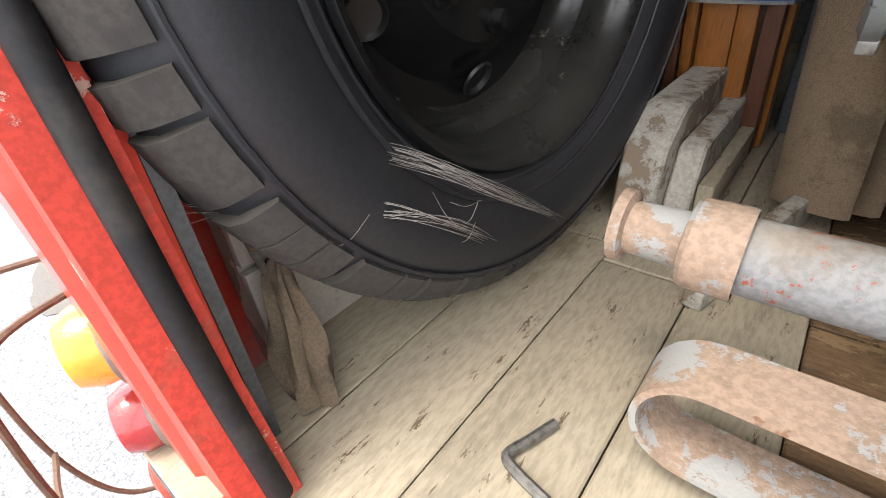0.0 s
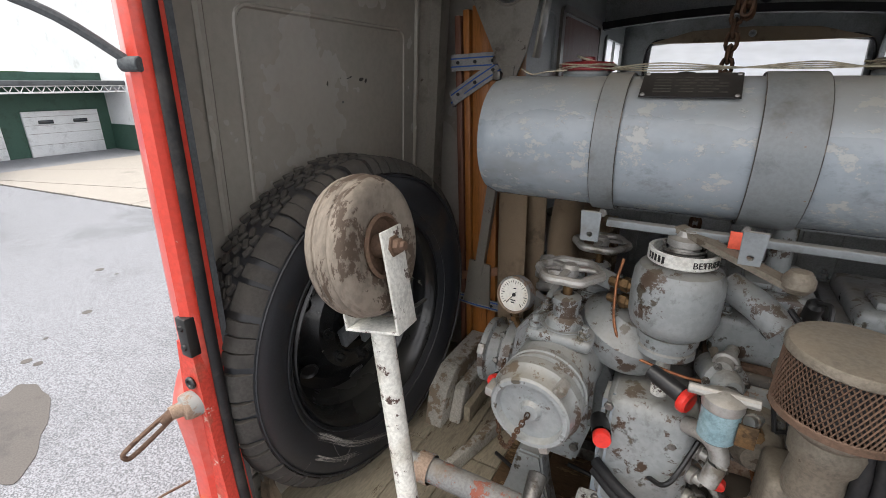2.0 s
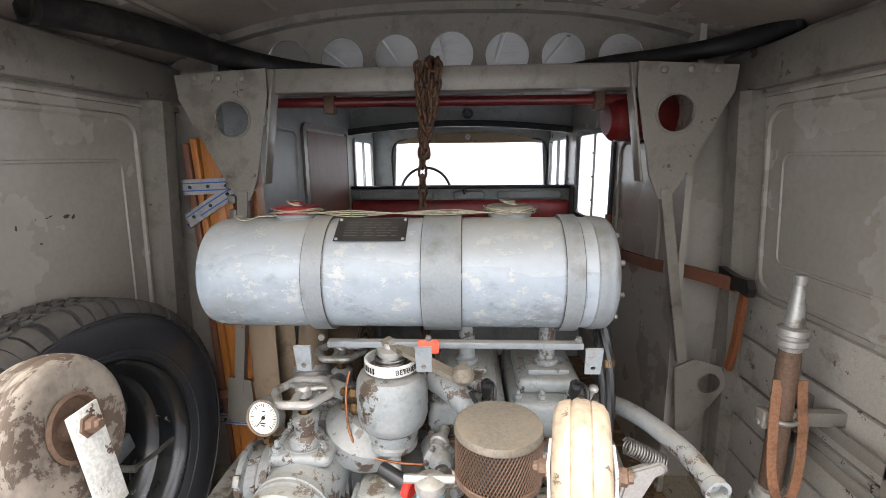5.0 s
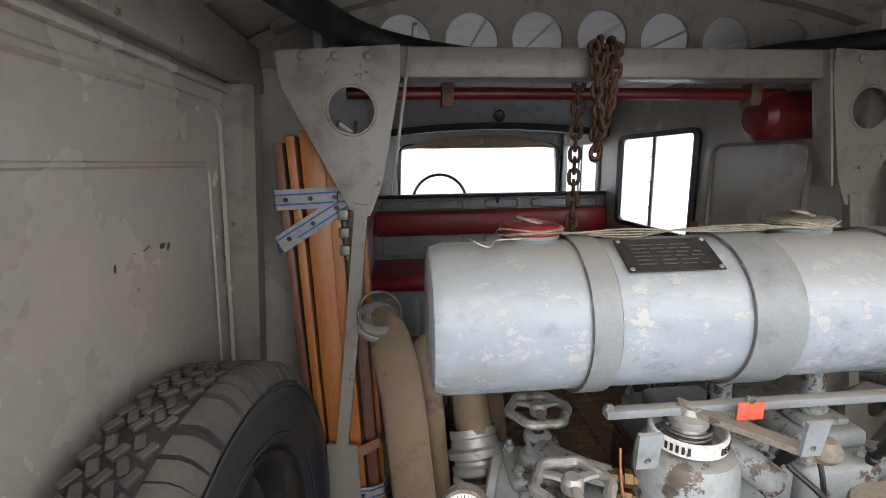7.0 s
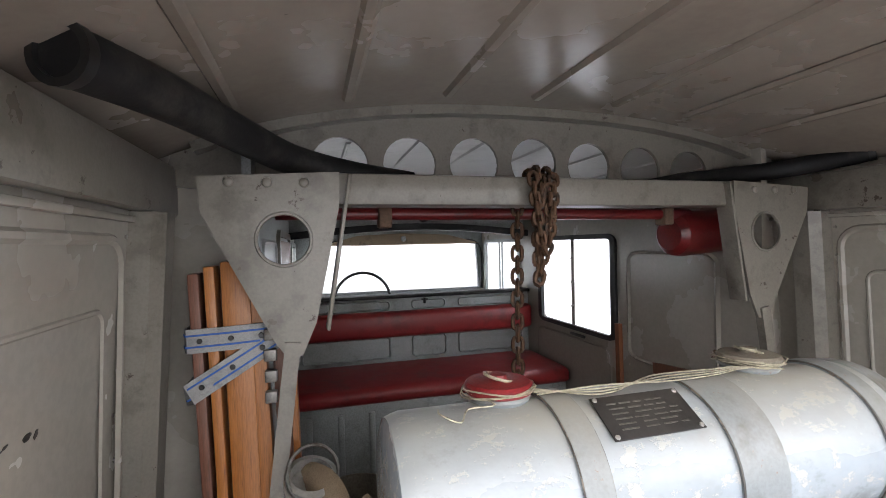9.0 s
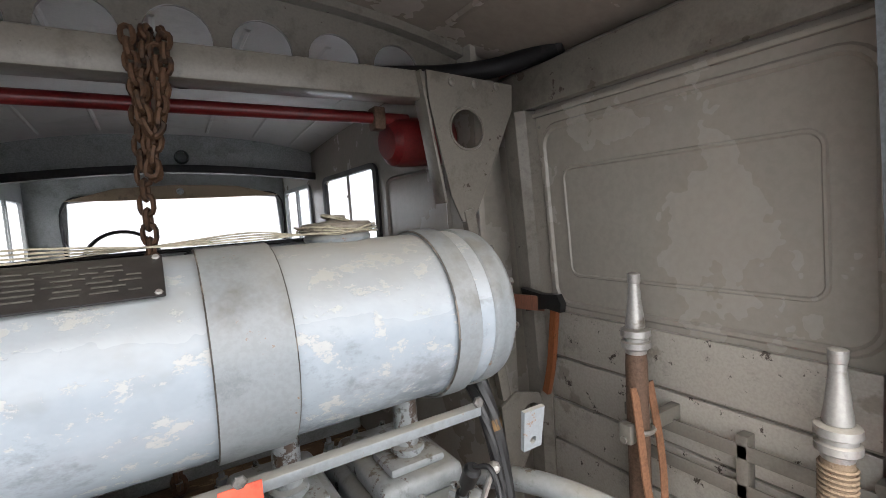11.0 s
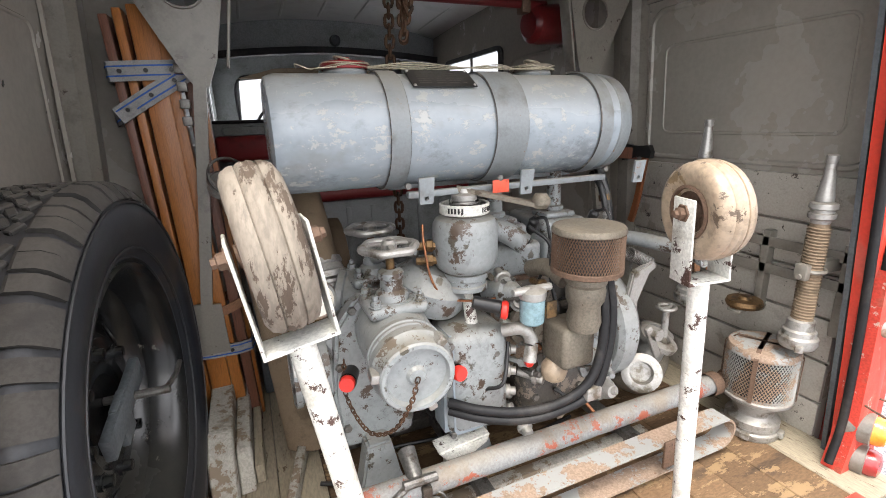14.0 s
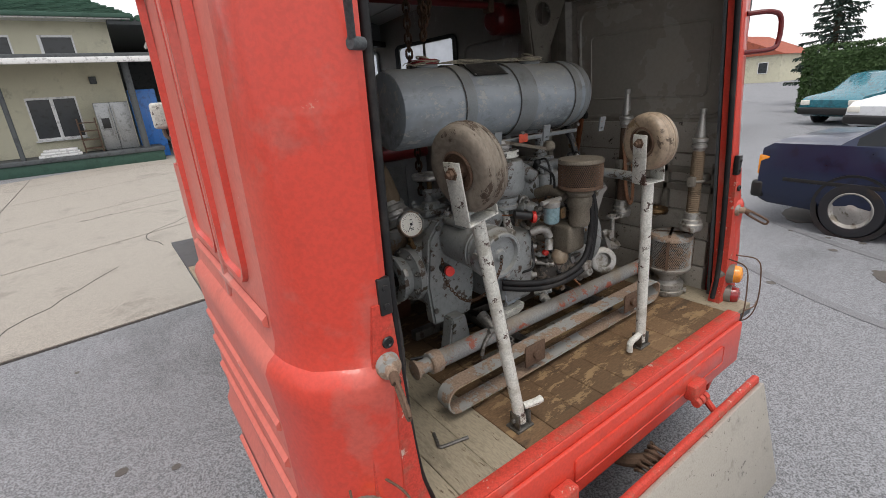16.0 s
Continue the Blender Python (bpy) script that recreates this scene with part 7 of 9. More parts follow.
# feet and drain cock
for x in (-0.36, -0.10):
    bm = B()
    prism(bm, [(x - 0.07, 0.05), (x + 0.07, 0.05), (x + 0.05, 0.12), (x + 0.03, 0.22), (x - 0.03, 0.22), (x - 0.05, 0.12)], at_y(0.40), 0.06)
    bmesh.ops.bevel(bm, geom=[e for e in bm.edges if e.calc_face_angle(0) > 0.9], offset=0.006, segments=2, affect="EDGES")
    P("mounting_foot", bm, ENGINE, None)
bm = B()
cyl(bm, (-0.315, 0.33, 0.24), (-0.315, 0.255, 0.20), 0.022, 0.017, 14)
cyl(bm, (-0.35, 0.25, 0.215), (-0.27, 0.25, 0.215), 0.011, seg=10)
box(bm, (-0.31, 0.235, 0.13), (-0.285, 0.262, 0.20), 0.006)
tube(bm, [(-0.34, 0.25, 0.21), (-0.38, 0.24, 0.19), (-0.40, 0.235, 0.15)], 0.008, 8)
drain = P("drain_cock", bm, STEEL, None, "greasy drain cock")
bm = B()
coil(bm, (-0.29, 0.235, 0.10), (0.28, 0, 1), 0.016, 0.003, 0.0146, 5)
part("spring", bm, STEEL, drain)
bm = B()
box(bm, (-0.40, 0.225, 0.085), (-0.26, 0.255, 0.105), 0.004, Matrix.Translation((-0.33, 0.24, 0.09)) @ Matrix.Rotation(radians(16), 4, "Y") @ Matrix.Translation((0.33, -0.24, -0.09)))
part("rusty_lever", bm, RUST, drain)

# primer vessel with its lever
vx, vy = -0.112, 0.412
bm = B()
lathe(bm, [(0, 0.766), (0.052, 0.766), (0.070, 0.760), (0.077, 0.746), (0.079, 0.72), (0.078, 0.665), (0.072, 0.645), (0.060, 0.634), (0.050, 0.630), (0.055, 0.628), (0.055, 0.614), (0.049, 0.611), (0.049, 0.600), (0.053, 0.597), (0.053, 0.586), (0.038, 0.58), (0, 0.578)], (vx, vy, 0), (0, 0, 1), 40)
prim = P("primer_vessel", bm, ENGINE, None, "pale grey primer vessel with flaking paint")
bm = B()
cyl(bm, (vx, vy, 0.585), (vx + 0.004, vy - 0.03, 0.47), 0.014, 0.016, 16)
part("drain_pipe", bm, WHITE, prim, "pale painted pipe")
bm = B()
lathe(bm, [(0.056, 0.772), (0.059, 0.774), (0.059, 0.795), (0.056, 0.797), (0.052, 0.795), (0.052, 0.774)], (vx, vy, 0), (0, 0, 1), 36)
ringp = part("position_ring", bm, WHITE, prim, "white position ring with raised lettering")
bm = B()
lathe(bm, [(0.05, 0.762), (0.03, 0.785), (0.024, 0.80), (0.03, 0.803), (0.03, 0.815), (0.018, 0.82), (0.016, 0.83), (0, 0.832)], (vx, vy, 0), (0, 0, 1), 26)
part("spindle_head", bm, ALU, prim)
bm = B()
coil(bm, (vx, vy, 0.770), (0, 0, 1), 0.034, 0.003, 0.008, 4)
part("spindle_spring", bm, STEEL, prim)
txt = bpy.data.curves.new("lettering", "FONT")
txt.body, txt.size, txt.extrude, txt.align_x, txt.align_y = "BETRIEB", 0.016, 0.0006, "CENTER", "CENTER"
tmp = bpy.data.objects.new("lettering_shape", txt)
scene.collection.objects.link(tmp)
dg = bpy.context.evaluated_depsgraph_get()
base_me = bpy.data.meshes.new_from_object(tmp.evaluated_get(dg))
bpy.data.objects.remove(tmp)
bm = B()
bm.from_mesh(base_me)
for v in bm.verts:
    a = radians(-52) + v.co.x / 0.0595
    rr = 0.0595 + v.co.z
    v.co = Vector((vx + rr * math.sin(a), vy - rr * math.cos(a), 0.784 + v.co.y))
for v in bm.verts:
    dx, dy = v.co.x - vx, v.co.y - vy
    c, s = math.cos(radians(96)), math.sin(radians(96))
    v.co.x, v.co.y = vx + c * dx - s * dy, vy + s * dx + c * dy
part("lettering", bm, BLACK, ringp, "raised lettering")
for k in range(5):
    a = radians(-62 + 8 * k)
    bm = B()
    box(bm, (-0.0022, -0.0598, 0.779), (0.0022, -0.058, 0.791), 0, Matrix.Translation((vx, vy, 0)) @ Matrix.Rotation(a, 4, "Z"))
    part("letter_bar", bm, BLACK, ringp)
bm = B()
L0, L1 = Vector((vx, vy, 0.826)), Vector((0.045, 0.330, 0.785))
sweep(bm, [L0 - (L1 - L0) * 0.1, L0, L0.lerp(L1, 0.5), L1], [(-0.015, -0.005), (0.015, -0.005), (0.015, 0.005), (-0.015, 0.005)], (0, 0, 1))
lv = part("lever_arm", bm, ALU_OLD, prim, "worn lever arm")
bm = B()
lathe(bm, [(0, 0.03), (0.014, 0.028), (0.022, 0.016), (0.022, 0.004), (0.014, -0.006), (0, -0.008)], L1, (0, 0, 1), 20)
P("lever_knob", bm, ALU_OLD, lv, "worn metal knob")
for k, z in enumerate((0.70, 0.665)):
    bm = B()
    cyl(bm, (vx - 0.065, vy, z), (vx - 0.12, vy + 0.02, z), 0.010, seg=6)
    cyl(bm, (vx - 0.08, vy + 0.008, z), (vx - 0.095, vy + 0.014, z), 0.015, seg=6)
    part("brass_union", bm, BRASS, prim, "brass union nut")
bm = B()
tube(bm, [(vx - 0.10, vy + 0.02, 0.75), (vx - 0.105, vy, 0.70), (vx - 0.095, vy - 0.02, 0.62), (vx - 0.06, vy - 0.03, 0.575), (vx + 0.03, vy - 0.03, 0.555), (vx + 0.10, vy - 0.02, 0.55)], 0.003, 8)
part("copper_pipe", bm, COPPER, prim, "bent copper pipe")
bm = B()
tube(bm, [(vx - 0.11, vy + 0.03, 0.69), (vx - 0.15, vy + 0.06, 0.69), (-0.288, 0.60, 0.64)], 0.019, 12)
part("cross_pipe", bm, ENGINE, prim)

# engine block with two heads
# the block's dark colour also paints the shaded gaps behind the fittings
bm = B()
box(bm, (-0.05, 0.44, 0.13), (0.34, 0.80, 0.56), 0.02, seg=3)
block = P("engine_block", bm, OILY_SHADED, None, "oily engine block with rusty patches, darkened for gap shade")
bm = B()
box(bm, (-0.03, 0.425, 0.30), (0.14, 0.445, 0.54), 0.01)
part("side_cover", bm, RUST_LIGHT, block, "rust-stained side cover")
for p in ((0.02, 0.425, 0.50), (0.02, 0.425, 0.34), (0.12, 0.425, 0.42)):
    bm = B()
    lathe(bm, [(0.022, 0), (0.022, 0.008), (0.016, 0.010), (0.014, 0.004), (0.010, 0.004), (0.009, 0.012), (0, 0.013)], p, (0, -1, 0), 18)
    part("core_plug", bm, ALU_OLD, block)
for x0, x1 in ((-0.04, 0.145), (0.155, 0.345)):
    bm = B()
    box(bm, (x0, 0.46, 0.565), (x1, 0.78, 0.66), 0.018, seg=3)
    hd = P("cylinder_head", bm, ENGINE, None, "blue-grey cylinder head")
    bm = B()
    box(bm, (x0 - 0.004, 0.452, 0.555), (x1 + 0.004, 0.79, 0.568), 0.003)
    part("head_gasket", bm, RUST, hd)
    bm = B()
    box(bm, (x0 + 0.02, 0.50, 0.66), (x1 - 0.02, 0.72, 0.70), 0.014, seg=3)
    part("rocker_cover", bm, ENGINE, hd)
    for sx in (0.018, 0.075, 0.135):
        for yy in (0.48, 0.76):
            bm = B()
            lathe(bm, [(0.013, 0), (0.013, 0.003), (0.010, 0.004), (0.010, 0.014), (0.005, 0.015), (0.005, 0.024), (0, 0.025)], (x0 + sx, yy, 0.66), (0, 0, 1), 6)
            part("head_nut", bm, ENGINE, hd)
    bm = B()
    cx = (x0 + x1) / 2
    lathe(bm, [(0.011, 0), (0.011, 0.012), (0.007, 0.014), (0.008, 0.04), (0.013, 0.042), (0.014, 0.075), (0.009, 0.082), (0, 0.083)], (cx + 0.045, 0.47, 0.66), (0, -0.5, 0.85), 12)
    pg = part("spark_plug_cap", bm, BLACK, hd)
    bm = B()
    tube(bm, [(cx + 0.045, 0.43, 0.73), (cx + 0.06, 0.40, 0.73), (cx + 0.05, 0.37, 0.65), (cx + 0.02, 0.38, 0.56), (0.08, 0.37, 0.50)], 0.0042, 7)
    part("ignition_lead", bm, BLACK, hd)
    bm = B()
    lathe(bm, [(0.024, 0), (0.024, 0.02), (0.029, 0.022), (0.029, 0.03), (0.021, 0.034), (0.020, 0.14)], (cx, 0.56, 0.70), (0, 0, 1), 22)
    part("exhaust_stub", bm, ENGINE, hd)
    bm = B()
    box(bm, (cx - 0.05, 0.52, 0.70), (cx + 0.05, 0.60, 0.716), 0.006)
    st = part("stub_flange", bm, ENGINE, hd)
bm = B()
tube(bm, [(-0.03, 0.47, 0.72), (0.02, 0.44, 0.70), (0.06, 0.42, 0.67)], 0.028, 14)
P("intake_elbow", bm, ENGINE, None)
bm = B()
tube(bm, [(0.08, 0.42, 0.60), (0.09, 0.36, 0.62), (0.10, 0.30, 0.60)], 0.022, 14)
P("intake_pipe", bm, ALU_OLD, None)
# cable and valve lever on the right head
bm = B()
tube(bm, [(0.31, 0.455, 0.62), (0.325, 0.44, 0.68), (0.33, 0.43, 0.71)], 0.005, 8)
lathe(bm, [(0, 0.011), (0.009, 0.006), (0.011, 0), (0.009, -0.006), (0, -0.011)], (0.332, 0.428, 0.717), (0, 0, 1), 14)
P("decompression_lever", bm, ALU, None)
for pts, r, m in ((((0.37, 0.55, 0.88), (0.375, 0.50, 0.80), (0.38, 0.47, 0.70), (0.37, 0.44, 0.55), (0.35, 0.42, 0.42)), 0.014, BLACK), (((0.36, 0.53, 0.82), (0.355, 0.48, 0.78), (0.36, 0.45, 0.68), (0.36, 0.44, 0.60)), 0.009, BLACK), (((0.06, 0.40, 0.72), (0.09, 0.35, 0.68), (0.08, 0.33, 0.60), (0.09, 0.31, 0.52)), 0.005, BLACK), (((0.30, 0.42, 0.60), (0.28, 0.37, 0.55), (0.24, 0.33, 0.5), (0.22, 0.32, 0.42)), 0.006, STEEL)):
    bm = B()
    tube(bm, pts, r, 10)
    P("engine_hose" if m is BLACK else "control_rod", bm, m, None)
bm = B()
lathe(bm, [(0.018, 0), (0.018, 0.018)], (0.377, 0.49, 0.76), (0.05, -0.3, -1), 14)
P("hose_clip", bm, BRASS, None)
bm = B()
bolt(bm, (0.372, 0.52, 0.84), (0, 0.3, 1), 0.017, 0.03)
P("hose_union", bm, BRASS, None)

# flywheel housing and exhaust on the far end
bm = B()
lathe(bm, [(0, 0), (0.17, 0), (0.185, 0.012), (0.185, 0.06), (0.17, 0.08), (0.12, 0.10), (0.06, 0.115), (0, 0.118)], (0.335, 0.52, 0.36), (1, 0, 0), 48)
fly = P("flywheel_housing", bm, ENGINE, None, "round cast flywheel housing")
studs(fly, (0.395, 0.52, 0.36), (1, 0, 0), 0.172, 8)
bm = B()
prism(bm, [(0.395, 0.30), (0.43, 0.30), (0.425, 0.46), (0.46, 0.535), (0.49, 0.555), (0.47, 0.575), (0.40, 0.55), (0.385, 0.48)], at_y(0.375), 0.02)
bmesh.ops.bevel(bm, geom=[e for e in bm.edges if e.calc_face_angle(0) > 0.9], offset=0.005, segments=2, affect="EDGES")
P("tank_bracket", bm, ALU, None, "cast alloy bracket")
bm = B()
coil(bm, (0.40, 0.40, 0.60), (1, 0, -0.5), 0.017, 0.0025, 0.0067, 14)
P("return_spring", bm, STEEL, None)
bm = B()
tube(bm, [(0.34, 0.62, 0.55), (0.40, 0.58, 0.60), (0.45, 0.48, 0.625), (0.50, 0.36, 0.62), (0.515, 0.27, 0.61)], 0.021, 14)
lathe(bm, [(0.024, 0), (0.025, 0.018), (0.018, 0.019), (0.017, 0), (0, -0.005)], (0.515, 0.265, 0.61), (0.1, -1, -0.1), 18)
P("exhaust_pipe", bm, ENGINE, None, "grey bent exhaust pipe")

# carburettor, air filter, fuel filter
ax_, ay_ = 0.110, 0.238
bm = B()
lathe(bm, [(0.035, 0.50), (0.04, 0.52), (0.036, 0.56), (0.044, 0.575), (0.046, 0.60), (0.042, 0.61), (0.048, 0.618), (0.048, 0.63), (0.055, 0.636), (0.074, 0.643)], (ax_, ay_, 0), (0, 0, 1), 32)
af = P("filter_neck", bm, ALU_OLD, None, "brass-coloured filter neck")
filt = thing("air_filter", (ax_, ay_, 0.64), "round air filter with a rusty wire mesh and dusty lid", "filter")
bm = B()
lathe(bm, [(0.067, 0.652), (0.067, 0.735)], (ax_, ay_, 0), (0, 0, 1), 32)
part("filter_element", bm, BLACK, filt)
bm = B()
wire_mesh(bm, (ax_, ay_), 0.078, 0.652, 0.738, 76, 0.085, 0.0012)
part("mesh", bm, RUST, filt, "diamond wire mesh")
bm = B()
lathe(bm, [(0.077, 0.642), (0.0805, 0.644), (0.0805, 0.654), (0.079, 0.656)], (ax_, ay_, 0), (0, 0, 1), 40)
lathe(bm, [(0.077, 0.642), (0, 0.642)], (ax_, ay_, 0), (0, 0, 1), 40)
part("base_ring", bm, RUST, filt)
bm = B()
lathe(bm, [(0.079, 0.734), (0.081, 0.736), (0.081, 0.744), (0.078, 0.749), (0.045, 0.7505), (0, 0.751)], (ax_, ay_, 0), (0, 0, 1), 40)
part("lid", bm, ALU_OLD, filt, "dusty flat lid")
bm = B()
box(bm, (0.06, 0.24, 0.39), (0.155, 0.34, 0.50), 0.016, seg=3)
carb = P("carburettor", bm, ALU_OLD, None, "brown stained carburettor body")
bm = B()
lathe(bm, [(0, 0.034), (0.02, 0.03), (0.031, 0.014), (0.034, -0.002), (0.028, -0.022), (0.012, -0.034), (0, -0.036)], (0.077, 0.300, 0.367), (0, 0, 1), 24)
part("float_bowl", bm, CREAM, carb, "yellowed round float bowl")
bm = B()
lathe(bm, [(0, 0), (0.022, 0), (0.028, 0.006), (0.029, 0.06), (0.026, 0.064)], (-0.018, 0.262, 0.53), (0, 0, 1), 26)
ff = P("fuel_filter", bm, BLUE_PART, None, "pale blue fuel filter cup")
bm = B()
lathe(bm, [(0.03, 0.062), (0.031, 0.066), (0.031, 0.08), (0.02, 0.086), (0.008, 0.09), (0, 0.092)], (-0.018, 0.262, 0.53), (0, 0, 1), 22)
cyl(bm, (-0.07, 0.262, 0.612), (0.03, 0.262, 0.612), 0.009, seg=10)
part("filter_head", bm, ALU, ff)
bm = B()
box(bm, (0.005, 0.238, 0.545), (0.032, 0.242, 0.585), 0.001)
part("paper_tag", bm, BRASS, ff, "orange tag")
bm = B()
cyl(bm, (-0.072, 0.311, 0.56), (-0.13, 0.34, 0.575), 0.017, 0.015, 14)
P("primer_handle", bm, BLACK, None)
bm = B()
lathe(bm, [(0.02, 0), (0.022, 0.004), (0.022, 0.012), (0.018, 0.016), (0.010, 0.016), (0, 0.012)], (-0.072, 0.308, 0.556), (0.85, -0.5, -0.1), 18)
P("red_ring", bm, RED_CAP, None, "red handle ring")
for p in ((0.015, 0.325, 0.393), (0.125, 0.27, 0.415)):
    bm = B()
    lathe(bm, [(0.011, 0), (0.011, 0.014), (0.008, 0.016), (0, 0.016)], p, (-0.2, -1, 0), 14)
    P("small_red_cap", bm, RED_CAP, None)
# clutter of pipes and fittings round the carburettor
rnd = random.Random(21)
for k in range(54):
    p = Vector((rnd.uniform(-0.03, 0.33), rnd.uniform(0.31, 0.44), rnd.uniform(0.20, 0.60)))
    bm = B()
    d = Vector((rnd.uniform(-1, 1), -1.2, rnd.uniform(-0.6, 0.9)))
    r = rnd.uniform(0.008, 0.017)
    lathe(bm, [(0, -0.04), (r * 0.7, -0.04), (r * 0.7, 0), (r * 1.3, 0.002), (r * 1.3, 0.012), (r, 0.014), (r * 0.9, 0.03), (0, 0.032)], p, d, 6 if k % 2 else 14)
    P("fitting", bm, (ALU, ENGINE, STEEL, OILY_SHADED, ALU, BRASS, ENGINE, ALU_OLD)[k % 8], None)
for k in range(16):
    a = Vector((rnd.uniform(-0.05, 0.28), rnd.uniform(0.30, 0.40), rnd.uniform(0.22, 0.55)))
    b = a + Vector((rnd.uniform(-0.12, 0.12), rnd.uniform(-0.04, 0.05), rnd.uniform(-0.12, 0.12)))
    bm = B()
    tube(bm, [a, (a + b) / 2 + Vector((0, -0.035, rnd.uniform(-0.03, 0.03))), b], rnd.uniform(0.003, 0.007), 8)
    P("fuel_line", bm, (STEEL, BLACK, ALU_OLD, COPPER)[k % 4], None)
bm = B()
box(bm, (0.02, 0.34, 0.20), (0.30, 0.46, 0.34), 0.03, seg=3)
P("sump_cover", bm, OILY_SHADED, None, "stained sump cover")
for x in (0.05, 0.12, 0.19, 0.26):
    bm = B()
    bolt(bm, (x, 0.34, 0.27), (0, -1, 0), 0.010, 0.008)
    P("sump_bolt", bm, STEEL, None)
bm = B()
cyl(bm, (0.21, 0.36, 0.44), (0.30, 0.40, 0.44), 0.055, 0.06, 28)
P("magneto", bm, ENGINE, None, "grey magneto drum")
for c, d, r, L, m_ in (((0.06, 0.40, 0.46), (0, -1, 0), 0.05, 0.07, ALU_OLD), ((0.24, 0.36, 0.33), (0.2, -1, 0), 0.045, 0.06, ENGINE), ((0.29, 0.38, 0.22), (0, -1, 0.2), 0.035, 0.07, ALU), ((-0.01, 0.40, 0.56), (0.3, -1, 0.2), 0.03, 0.05, ENGINE)):
    bm = B()
    lathe(bm, [(0, -0.06), (r, -0.06), (r, 0), (r * 1.25, 0.004), (r * 1.25, 0.016), (r * 0.9, 0.02), (r * 0.8, L * 0.7), (r * 0.5, L), (0, L)], c, d, 26)
    hc = P("housing_cover", bm, m_, None, "cast housing cover")
    studs(hc, Vector(c) + Vector(d).normalized() * 0.016, d, r * 1.1, 6, r=0.006, h=0.005)
# black cooling hoses
for off in (0.0, 0.022):
    bm = B()
    tube(bm, [(0.145 + off, 0.235, 0.64), (0.150 + off, 0.215, 0.55), (0.142 + off, 0.21, 0.44), (0.105 + off, 0.21, 0.365 - off), (0.03, 0.225, 0.325 - off), (-0.06, 0.25, 0.315 - off), (-0.14, 0.29, 0.32 - off), (-0.20, 0.335, 0.33 - off)], 0.0115, 12)
    P("cooling_hose", bm, RUBBER, None, "black rubber cooling hose")
bm = B()
box(bm, (0.098, 0.195, 0.325), (0.142, 0.235, 0.36), 0.006)
P("hose_clamp", bm, ALU, None)
# cast elbows at the right foot
for c, d, r in (((0.46, 0.38, 0.22), (-0.8, -0.9, 0.5), 0.042), ((0.56, 0.44, 0.24), (0.3, -0.4, 1), 0.046), ((0.63, 0.50, 0.22), (0.2, -0.3, 1), 0.040)):
    bm = B()
    lathe(bm, [(0, -0.06), (r, -0.06), (r * 1.1, -0.04), (r, 0.0), (r * 0.9, 0.03), (r * 1.35, 0.036), (r * 1.38, 0.054), (r * 1.1, 0.06), (r * 0.8, 0.06), (r * 0.7, 0.03), (0, 0.03)], c, d, 28)
    P("pipe_elbow", bm, ALU, None, "dusty aluminium pipe elbow")
bm = B()
tube(bm, [(0.42, 0.45, 0.20), (0.50, 0.41, 0.16), (0.58, 0.44, 0.18), (0.66, 0.50, 0.16)], 0.045, 18)
P("manifold_pipe", bm, ALU_OLD, None)
bm = B()
cyl(bm, (0.57, 0.40, 0.27), (0.57, 0.40, 0.40), 0.011, seg=12)
torus(bm, (0.57, 0.40, 0.402), (0, 0, 1), 0.026, 0.006, 24, 8)
box(bm, (0.545, 0.396, 0.398), (0.595, 0.404, 0.406), 0.002)
P("drain_tap", bm, ALU, None, "small hand wheel tap")
bm = B()
box(bm, (0.49, 0.37, 0.25), (0.515, 0.385, 0.37), 0.006, Matrix.Translation((0.5, 0.38, 0.3)) @ Matrix.Rotation(radians(-25), 4, "Y") @ Matrix.Translation((-0.5, -0.38, -0.3)))
lathe(bm, [(0, -0.02), (0.02, -0.02), (0.02, 0.02), (0, 0.02)], (0.50, 0.375, 0.34), (0, -1, 0), 6)
P("tap_body", bm, ALU, None)

# ---- yard ----
bm = B()
g = [bm.verts.new(p) for p in ((-400, -400, GROUND), (400, -400, GROUND), (400, 400, GROUND), (-400, 400, GROUND))]
bm.faces.new(g)
solo("ground", bm, ASPHALT, "pale worn asphalt yard", "ground", kind="structure")
apron = thing("concrete_apron", (-3, 11, GROUND), "pale cracked concrete slabs with tarred joints", "pavement", kind="structure")
ys = [3.78, 7.1, 10.4, 13.8, 17.2, 19.4]
xs_ = [-12.5, -7.6, -3.2, 2.6, 6.5]
slopes = [0.09, 0.45, 0.58, 0.6, 0.6, 0.6]
for i in range(5):
    for j in range(4):
        bm = B()
        pts = [(xs_[j] + 0.01, i, 0.016), (xs_[j + 1] - 0.01, i, 0.016), (xs_[j + 1] - 0.01, i + 1, -0.016), (xs_[j] + 0.01, i + 1, -0.016)]
        prism(bm, [(x, max(ys[q] + slopes[q] * (x + 1.2), 3.78 + 0.09 * (x + 1.2) + 0.03 * q) + d) for x, q, d in pts], Matrix.Translation((0, 0, GROUND)), 0.012)
        part("slab", bm, CONCRETE, apron)
bm = B()
prism(bm, [(x, y + 0.09 * (x + 1.2)) for x, y in ((-12.5, 3.76), (6.5, 3.76), (6.5, 18.0), (-12.5, 18.0))], Matrix.Translation((0, 0, GROUND)), 0.004)
part("joint_bed", bm, CRACK, apron)
rnd = random.Random(8)
